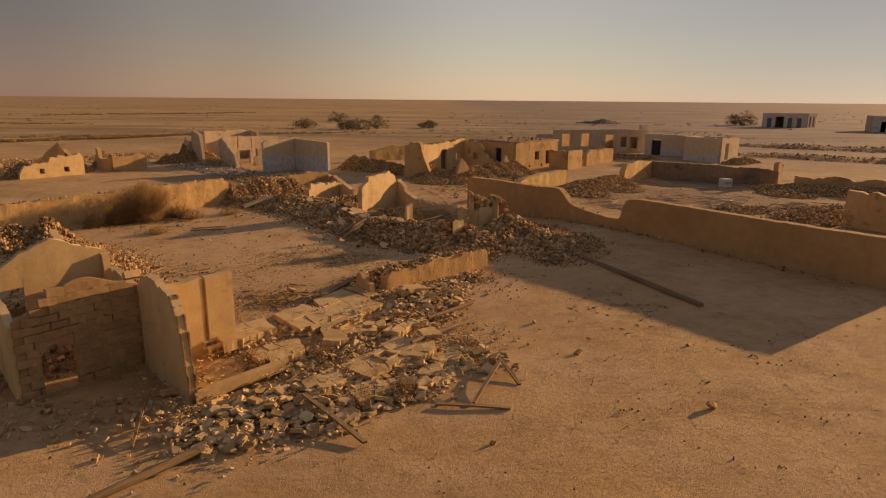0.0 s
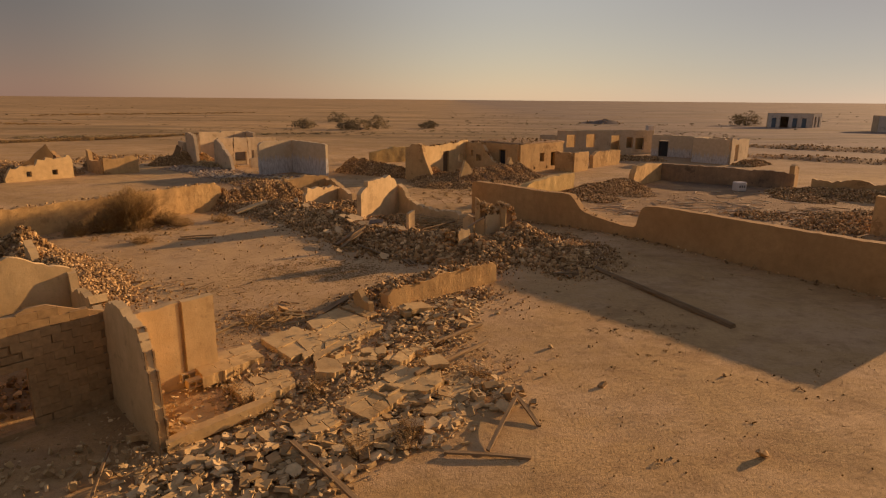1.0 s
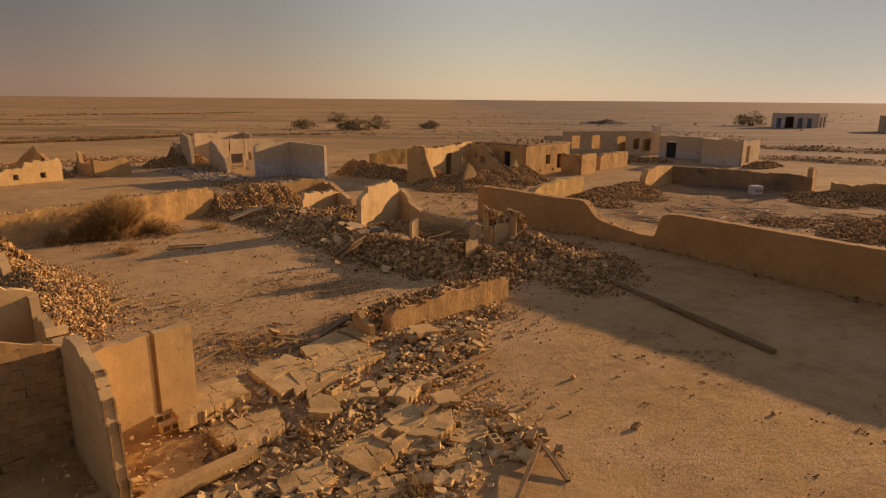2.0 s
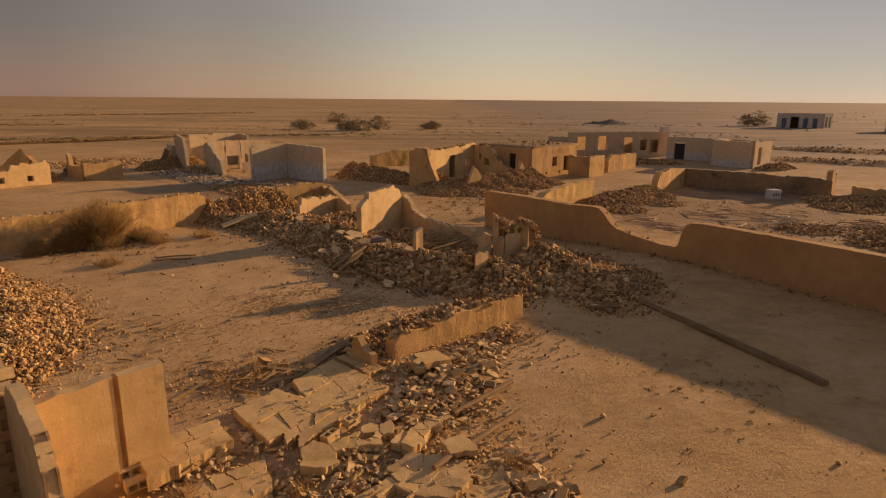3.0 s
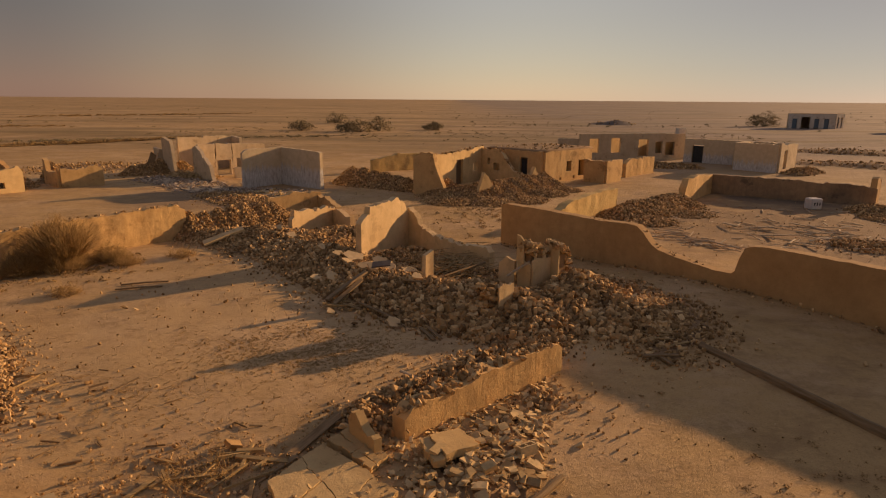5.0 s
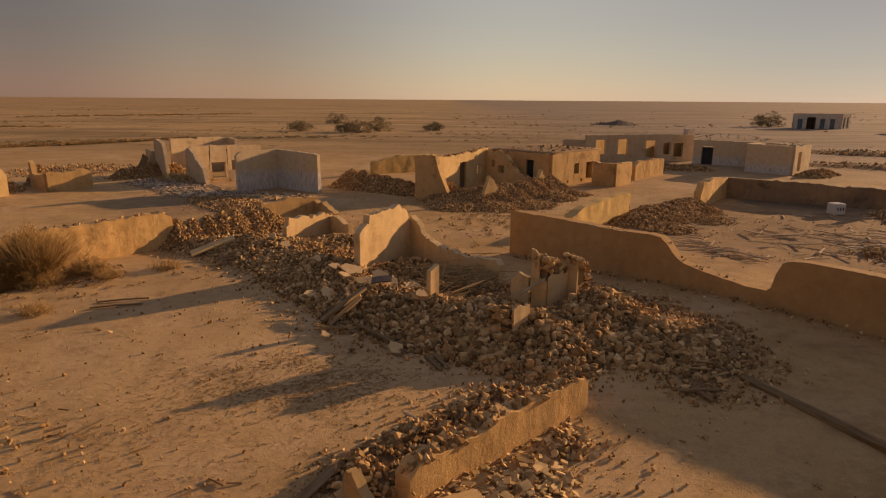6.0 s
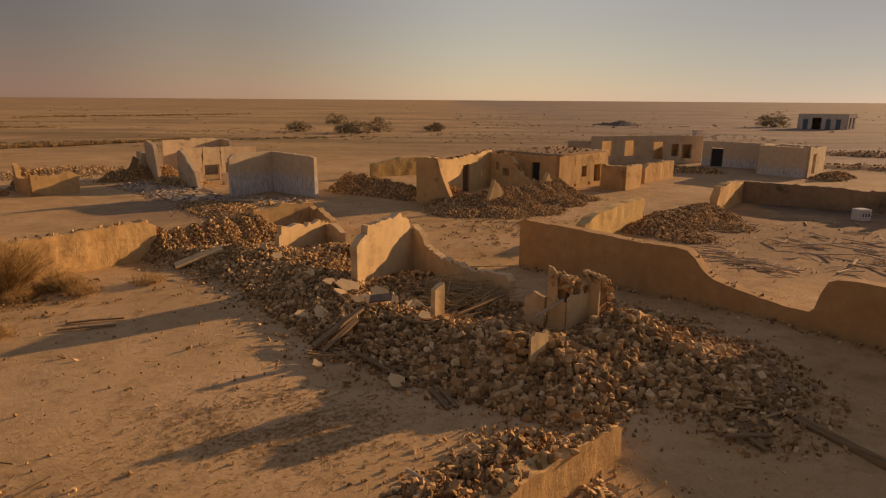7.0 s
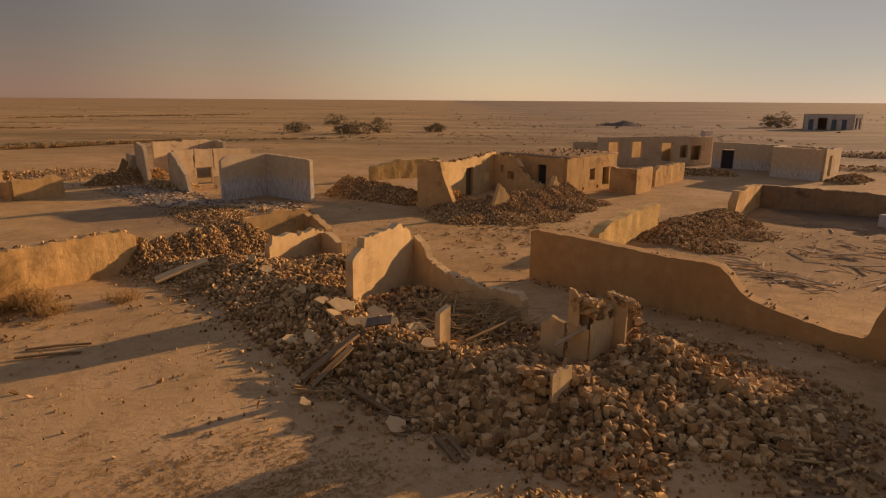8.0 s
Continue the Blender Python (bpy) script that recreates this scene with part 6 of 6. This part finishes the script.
plank("plank", (-2.2, 28.45, lie(-2.1, 28.4) + 0.1), (-1.75, 27.6, lie(-1.7, 27.6) + 0.05), 0.1, 0.05, WOOD, "dark board lying at the foot of a heap")
plank("plank", (-2.0, 28.5, lie(-2.1, 28.4) + 0.12), (-1.55, 27.7, lie(-1.7, 27.6) + 0.05), 0.1, 0.05, WOOD, "dark board lying at the foot of a heap")
plank("plank", (0.72, 31.25, 1.3), (1.5, 31.35, 1.8), 0.1, 0.06, PALE_WOOD, "pale broken board leaning on a pier")
plank("plank", (4.1, 26.45, lie(4.2, 26.4) + 0.12), (5.1, 26.5, lie(5, 26.5) + 0.12), 0.1, 0.06, WOOD, "weathered board lying on loose stones")
plank("plank", (4.5, 26.7, lie(4.2, 26.4) + 0.1), (4.75, 26.0, lie(5, 26.5) + 0.06), 0.1, 0.06, WOOD, "weathered board lying on loose stones")
pole("beam", (-2.5, 24.6, 0.75), (-1.9, 24.15, 0.7), 0.04, 0.03, PALE_WOOD, "broken stick lying on fallen stones", seed=9)
plank("plank", (-4.3, 33.25, 1.1), (-3.6, 33.45, 1.14), 0.34, 0.05, DARK_WOOD, "dark sheet lying on rubble", roll=20, category="sheet")
pole("beam", (-1.5, 32.4, 0.95), (0.1, 34.0, 1.05), 0.04, 0.05, WOOD, "pole lying across collapsed roof canes", seed=6)
pole("beam", (-2.9, 31.6, 1.0), (-1.6, 31.0, 1.1), 0.05, 0.04, WOOD, "pole end sticking out of stones", seed=7)
pole("beam", (-1.9, 33.2, 0.7), (-0.9, 34.9, 0.9), 0.03, 0.03, STRAW_WOOD, "thin pole leaning on a broken wall", seed=8)
pole("beam", (-1.0, 16.9, 0.4), (1.0, 19.5, 0.25), 0.06, 0.07, WOOD, "thin pole among broken blocks", seed=4)
pole("beam", (-0.6, 19.2, 0.3), (0.9, 21.0, 0.25), 0.07, 0.07, WOOD, "thin pole among broken blocks", seed=5)
plank("plank", (-13.4, 39.6, lie(-13, 40) + 0.12), (-11.9, 41.1, lie(-11.7, 41.5) + 0.55), 0.6, 0.12, SMOOTH, "pale slab lying at the foot of tumbled stones", category="slab")

rng = random.Random(77)
timber_litter("roof_timbers", "bleached roof timbers strewn in a yard", [(10.4 + 1.2 * k + rng.gauss(0, 0.5), 42.9 - 3.6 * k + rng.gauss(0, 0.7), rng.uniform(0.3, 1.6), rng.uniform(-1.5, 0.9), rng.uniform(0.02, 0.12)) for k in (rng.random() for _ in range(56))], PALE_WOOD, 7, girth=0.8)
timber_litter("roof_timbers", "bleached roof timbers strewn in a yard", [(rng.gauss(18.8, 2.6), rng.gauss(43.6, 1.4), rng.uniform(0.4, 2.2), rng.uniform(-1.3, 0.8), rng.uniform(0.02, 0.15)) for _ in range(44)], PALE_WOOD, 8)
timber_litter("roof_timbers", "weathered roof timbers on low rubble", [(rng.gauss(24.0, 2.0), rng.gauss(39.5, 1.8), rng.uniform(0.5, 2.2), rng.uniform(-0.9, 0.6), rng.uniform(0.05, 0.3)) for _ in range(40)], WOOD, 18)
timber_litter("scattered_sticks", "sticks and boards strewn over a yard", [(rng.uniform(11, 27), rng.uniform(38, 51), rng.uniform(0.3, 1.4), rng.uniform(-1.5, 1.5), 0.03) for _ in range(60)], PALE_WOOD, 9)
timber_litter("roof_canes", "dry roof canes in a collapsed room", [(rng.gauss(-1.3, 0.9), rng.gauss(34.9, 0.9), rng.uniform(0.5, 1.7), rng.uniform(-1.5, 1.5), rng.uniform(0.35, 0.65)) for _ in range(150)], STRAW_WOOD, 10, girth=0.45)
timber_litter("scattered_sticks", "sticks and splinters by a fallen wall", [(rng.gauss(-5.9, 0.9), rng.gauss(20.8, 0.5), rng.uniform(0.2, 1.1), rng.uniform(-1.5, 1.5), rng.uniform(0.01, 0.06)) for _ in range(20)], STRAW_WOOD, 11)
plank("plank", (-5.5, 19.75, 0.2), (-4.35, 21.5, 0.3), 0.14, 0.08, WOOD, "board lying along the edge of a fallen wall")
plank("plank", (-4.5, 21.5, 0.3), (-3.6, 23.1, 0.5), 0.2, 0.06, WOOD, "grey board lying along the edge of a fallen wall", roll=12)

timber_litter("scattered_sticks", "small sticks and splinters on a courtyard floor", [(rng.gauss(-6.5, 1.6), rng.gauss(21.5, 1.0), rng.uniform(0.15, 0.5), rng.uniform(-1.5, 1.5), 0.01) for _ in range(26)], WOOD, 12, girth=0.6)
bits = [(rng.uniform(-14, 5), rng.uniform(19, 36), 0, rng.choice((0.03, 0.04, 0.05, 0.06, 0.08, 0.12))) for _ in range(110)]
many("debris", [(x, y, lie(x, y) + 0.02, s) for x, y, _, s in bits], FLATS, CHUNK_MANY, None, label="small pale plaster crumbs on sand", seed=16, tilt=0.3)["category"] = "debris"

plank("plank", (-29.4, 66.9, lie(-29, 67) + 0.1), (-28.9, 67.6, lie(-29, 67) + 1.9), 0.55, 0.06, WOOD, "weathered door board leaning on a broken house", roll=70)
for i, (x, y, yaw, n) in enumerate(((-4.9, 30.6, 0.6, 12), (-2.9, 28.9, -0.7, 8), (4.8, 27.8, -0.3, 10), (-11.6, 38.4, 0.4, 8), (-12.4, 24.4, 0.3, 6), (-9.9, 24.8, 0.6, 4))):
    timber_litter("stick_bundle", "broken sticks and laths at the skirt of a heap", [(x + rng.gauss(0, 0.5), y + rng.gauss(0, 0.35), rng.uniform(0.25, 0.9), yaw + rng.gauss(0, 0.45), rng.uniform(0.03, 0.18)) for _ in range(n)], WOOD if i % 2 else STRAW_WOOD, 40 + i, girth=0.8)

# ---- painted drum in the yard ----
def tank():
    th = root("water_tank", 23.1, 51.6, "small white painted block with dark marks", "water tank")
    part("body", soft_box(pose(23.1, 51.6, lie(23.1, 51.6), 0, 0, 12), 0.85, 0.7, 0.75, 0.06), WHITE_TANK, th)
    for i in range(3):
        bm = bmesh.new()
        box(bm, pose(23.1, 51.6, lie(23.1, 51.6) + 0.3, 0, 0, 12) @ pose(-0.2 + 0.2 * i, -0.352, 0), 0.09, 0.01, 0.2)
        part("mark", bm, DARK_DOOR, th, "dark painted bar")


tank()


# ---- plants ----
def twigs(bm, r, x, y, z, radius, height, count, thick=0.012, lean=1.0):
    for _ in range(count):
        a, d = r.uniform(0, 6.283), radius * math.sqrt(r.random()) * 0.45
        p = Vector((x + math.cos(a) * d, y + math.sin(a) * d, z))
        way = Vector((math.cos(a) * r.uniform(0.1, lean), math.sin(a) * r.uniform(0.1, lean), r.uniform(0.5, 1.2))).normalized()
        L = height * r.uniform(0.5, 1.0)
        seg = 4
        ring = None
        for i in range(seg + 1):
            w = thick * (1 - 0.75 * i / seg)
            s = way.orthogonal().normalized()
            t = way.cross(s)
            now = [bm.verts.new(p + s * w), bm.verts.new(p - s * 0.5 * w + t * 0.87 * w), bm.verts.new(p - s * 0.5 * w - t * 0.87 * w)]
            if ring:
                for k in range(3):
                    bm.faces.new((ring[k], ring[(k + 1) % 3], now[(k + 1) % 3], now[k]))
            ring = now
            p = p + way * (L / seg)
            way = (way + Vector((r.uniform(-0.5, 0.5), r.uniform(-0.5, 0.5), r.uniform(-0.35, 0.25)))).normalized()


def dead_bush(x, y, radius, height, count, seed, label, lean=1.0):
    r = random.Random(seed)
    th = root("dead_bush", x, y, label, "bush")
    bm = bmesh.new()
    twigs(bm, r, x, y, lie(x, y) - 0.05, radius, height, count, lean=lean)
    part("stem_tangle", bm, DRY, th, "dry crooked stems")["kind"] = "stuff"
    bm = bmesh.new()
    for _ in range(count // 2):
        a, d = r.uniform(0, 6.283), radius * r.random() ** 0.6
        h = height * (1 - (d / radius) ** 2) * r.uniform(0.1, 0.95)
        twigs(bm, r, x + math.cos(a) * d, y + math.sin(a) * d, lie(x, y) + h, 0.1, 0.45, 3, 0.007)
    part("twig_crown", bm, DRY, th, "fine dry twigs")["kind"] = "stuff"


dead_bush(-17.8, 35.5, 1.05, 2.4, 2600, 1, "large dry brown thorn bush against a wall", lean=0.42)
dead_bush(-18.8, 34.6, 0.7, 1.2, 1100, 2, "dry brown thorn bush against a wall")
dead_bush(-16.4, 36.7, 0.8, 0.9, 420, 3, "low dry bush at a wall's foot")
dead_bush(-15.4, 36.2, 0.7, 0.4, 200, 4, "low dead brush lying on sand")
dead_bush(-6.0, 20.7, 0.7, 0.24, 60, 6, "flattened dry brush beside a fallen wall")
for i, (x, y) in enumerate(((-2.05, 13.75), (-0.95, 14.55), (-4.9, 15.4), (-5.4, 15.95), (-3.4, 16.15), (-1.05, 14.15), (0.6, 17.4), (-0.9, 19.9))):
    dead_bush(x, y, 0.3, 0.42 - 0.02 * i, 60, 30 + i, "dry tuft growing between broken blocks", lean=0.7)
dead_bush(-15.4, 31.9, 0.5, 0.22, 160, 5, "flat dead brush lying on sand")
dead_bush(-13.6, 37.6, 0.6, 0.25, 150, 7, "flat dead brush lying on sand")
dead_bush(-19.7, 33.6, 0.7, 0.7, 420, 8, "dry brown brush along a wall's foot")


def scrub(name, label, spots, material, seed, leafy=True):
    """Low desert plants, too many to count."""
    r = random.Random(seed)
    vs, fs = [], []
    for x, y, s in spots:
        n = 14 if s < 0.5 else 40
        for _ in range(n):
            a, d = r.uniform(0, 6.283), s * math.sqrt(r.random())
            c = Vector((x + math.cos(a) * d, y + math.sin(a) * d, lie(x, y) + s * r.uniform(0.0, 0.7) * (1 - 0.6 * d / s)))
            e = Euler((r.uniform(-1.2, 1.2), r.uniform(-1.2, 1.2), a)).to_matrix()
            w = s * r.uniform(0.10, 0.28)
            k = len(vs)
            for q in ((-w, -w * 0.3, 0), (w, -w * 0.3, 0), (0, w, 0), (0, 0, w)):
                vs.append(c + e @ Vector(q))
            fs += [(k, k + 2, k + 1), (k, k + 1, k + 3), (k + 1, k + 2, k + 3), (k + 2, k, k + 3)]
    me = bpy.data.meshes.new(name)
    me.from_pydata(vs, [], fs)
    me.materials.append(material)
    return tagged(new(name, me), label, "scrub", "", "stuff")


rng = random.Random(5)
band = []
for i in range(420):
    k = rng.random()
    band.append((-90 + 75 * k + rng.gauss(0, 2), 98 + 34 * k + rng.gauss(0, 1.2), rng.uniform(0.2, 0.55)))
for i in range(500):
    x = rng.uniform(-60, 60)
    band.append((x, 136 + rng.gauss(0, 9) + 0.05 * x, rng.uniform(0.15, 0.45)))
for i in range(260):
    d = rng.uniform(150, 500)
    band.append((rng.uniform(-0.8, 0.8) * d, d, rng.uniform(0.2, 0.6)))
for i in range(30):                     # short streaks of bushes
    d = rng.uniform(95, 330)
    x0, n = rng.uniform(-0.75, 0.75) * d, rng.randrange(8, 26)
    for _ in range(n):
        band.append((x0 + rng.gauss(0, 0.05 * d), d + rng.gauss(0, 0.012 * d), rng.uniform(0.15, 0.5)))
scrub("desert_scrub", "low dark scrub in bands across the plain", band, LEAF, 6)
line = []
for i in range(620):                    # a dense line of brown scrub along an old track
    k = rng.random() ** 1.2
    line.append((-72 + 26 * k + rng.gauss(0, 1.0), 90 + 31 * k + rng.gauss(0, 0.9), rng.uniform(0.25, 0.65)))
for i in range(260):
    k = rng.random()
    line.append((-150 + 60 * k + rng.gauss(0, 2), 228 + 60 * k + rng.gauss(0, 5), rng.uniform(0.3, 0.8)))
for i in range(120):
    line.append((rng.gauss(-108, 7), rng.gauss(157, 2.0), rng.uniform(0.25, 0.6)))
scrub("brown_scrub", "lines of dry brown scrub across the plain", line, DRY, 9)
tuft = []
for i in range(260):
    x, y = rng.uniform(-22, 20), rng.uniform(9, 60)
    tuft.append((x, y, rng.uniform(0.04, 0.14)))
for i in range(45):
    tuft.append((rng.gauss(6.0, 0.9), rng.gauss(21.0, 0.9), rng.uniform(0.05, 0.12)))
for i in range(160):
    tuft.append((rng.gauss(1.0, 1.6), rng.gauss(49.0, 3.0), rng.uniform(0.08, 0.2)))
for i in range(120):
    tuft.append((rng.gauss(-17.0, 2.0), rng.gauss(35.0, 1.5), rng.uniform(0.08, 0.25)))
scrub("dry_tufts", "small dry tufts and weeds on sand", tuft, DRY, 7)
straw = [(rng.gauss(-5.4, 1.5), rng.gauss(26.9, 0.9), rng.uniform(0.025, 0.06)) for _ in range(2600)]
straw += [(rng.gauss(-9.0, 2.2), rng.gauss(24.6, 1.0), rng.uniform(0.02, 0.05)) for _ in range(900)]
straw += [(rng.gauss(-7.0, 2.5), rng.gauss(22.0, 1.2), rng.uniform(0.03, 0.07)) for _ in range(300)]
straw += [(rng.gauss(1.5, 2.2), rng.gauss(51.0, 3.0), rng.uniform(0.05, 0.12)) for _ in range(300)]
scrub("straw_tufts", "thin straw-coloured grass in patches on sand", straw, STRAW, 8)


def thorn_tree(x, y, height, spread, seed, label):
    r = random.Random(seed)
    th = root("thorn_tree", x, y, label, "tree", "far thorn trees")
    z = lie(x, y)
    bm = bmesh.new()
    twigs(bm, r, x, y, z - 0.1, 0.6, height * 0.75, 9, 0.12)
    part("trunk", bm, DARK_WOOD, th, "forked dark trunk")
    vs, fs = [], []
    for _ in range(44 if height < 4 else 110):
        a, d = r.uniform(0, 6.283), spread * math.sqrt(r.random())
        cx, cy, cz = x + math.cos(a) * d, y + math.sin(a) * d * 0.8, z + height * r.uniform(0.08, 0.95) * (1 - 0.45 * d / spread)
        for _ in range(34):
            c = Vector((cx + r.gauss(0, 0.4), cy + r.gauss(0, 0.4), cz + r.gauss(0, 0.2)))
            e = turned(r).to_matrix()
            w = r.uniform(0.08, 0.2)
            k = len(vs)
            vs += [c + e @ Vector(q) for q in ((-w, 0, 0), (w, 0, 0), (0, w, 0.02))]
            fs.append((k, k + 1, k + 2))
    me = bpy.data.meshes.new("crown")
    me.from_pydata([v - base_of(th) for v in vs], [], fs)
    me.materials.append(LEAF)
    new("crown", me).parent = th


for i, (x, y, h, s) in enumerate(((-34.0, 190.0, 3.6, 3.2), (-35.0, 150.0, 2.6, 2.6), (-21.0, 143.0, 3.2, 3.0), (-17.5, 150.0, 3.4, 2.6), (-5.5, 155.0, 2.0, 2.4), (-24.0, 147.0, 2.6, 2.2), (89.0, 192.0, 5.0, 4.6))):
    thorn_tree(x, y, h, s, 300 + i, "dusty green thorn tree on the plain")

# ---- stones and pebbles on open ground ----
rng = random.Random(9)
spots = []
for i in range(5200):
    x, y = rng.uniform(-24, 22), 6 + 50 * rng.random() ** 1.3
    s = rng.choice((0.018, 0.02, 0.022, 0.025, 0.03, 0.03, 0.035, 0.045))
    if noise.noise(Vector((x * 0.4, y * 0.4, 8))) > (0.0 if s > 0.028 else -0.25):
        spots.append((x, y, lie(x, y) + 0.012, s))
for i in range(34):
    x, y = rng.uniform(-16, 14), rng.uniform(10, 45)
    spots.append((x, y, lie(x, y) + 0.03, rng.uniform(0.07, 0.16)))
many("pebbles", spots, ROCKS, STONE_MANY, None, label="loose pebbles and small stones on sand", seed=12)["category"] = "pebbles"
gravel = []
for i in range(1500):
    k = rng.random()
    x, y = -8.3 + 4.6 * k + rng.gauss(0, 0.6), 19.9 + 1.6 * k + rng.gauss(0, 0.75)
    if noise.noise(Vector((x * 0.9, y * 0.9, 21))) > -0.2:
        gravel.append((x, y, lie(x, y) + 0.03, rng.choice((0.02, 0.025, 0.03, 0.04, 0.05, 0.08))))
for cx, cy, sx, n in ((-11.2, 24.0, 1.2, 500), (-9.6, 34.0, 2.5, 260), (-6.6, 30.6, 1.5, 420), (-7.5, 22.5, 2.0, 260), (2.6, 27.6, 1.3, 320), (2.2, 23.0, 0.9, 220), (1.8, 18.6, 0.7, 160), (-14.0, 31.0, 2.4, 260), (-10.5, 51.0, 2.5, 300), (0.0, 50.0, 3.0, 420), (14.0, 45.0, 4.0, 420), (22.0, 46.0, 4.0, 300)):
    for i in range(n // (3 if cx < 9 else 1)):
        x, y = rng.gauss(cx, sx), rng.gauss(cy, sx)
        gravel.append((x, y, lie(x, y) + 0.03, rng.choice((0.02, 0.03, 0.03, 0.04, 0.05, 0.07, 0.1))))
many("gravel", gravel, ROCKS, STONE_MANY, None, label="patches of stone chips and gravel on sand", seed=15)["category"] = "gravel"
clods = []
for i in range(900):
    x, y = rng.uniform(-3, 16), rng.uniform(8, 24)
    if noise.noise(Vector((x * 0.5, y * 0.5, 31))) > 0.05:
        clods.append((x, y, lie(x, y) + 0.005, rng.choice((0.03, 0.04, 0.05, 0.06))))
many("clods", clods, ROCKS, STONE_MANY, None, label="small earth clods and grit on open sand", seed=17)["category"] = "grit"
singles_at = [(-4.3, 28.8, 0.34), (-10.4, 24.6, 0.16), (-10.0, 24.2, 0.14), (-5.69, 21.75, 0.3), (-12.5, 30.4, 0.2), (-12.0, 30.2, 0.14), (3.9, 17.1, 0.22), (6.55, 13.95, 0.24), (-9.2, 31.0, 0.15)]
for x, y, s in singles_at:
    ob = new("loose_stone", ROCKS[int(s * 100) % 14][0])
    ob.location, ob.scale, ob.rotation_euler = (x, y, lie(x, y) + 0.3 * s), (s * 1.3, s, s), (0.2, 0.4, x)
    tagged(ob, "single loose stone lying on sand", "stone", "loose stones")
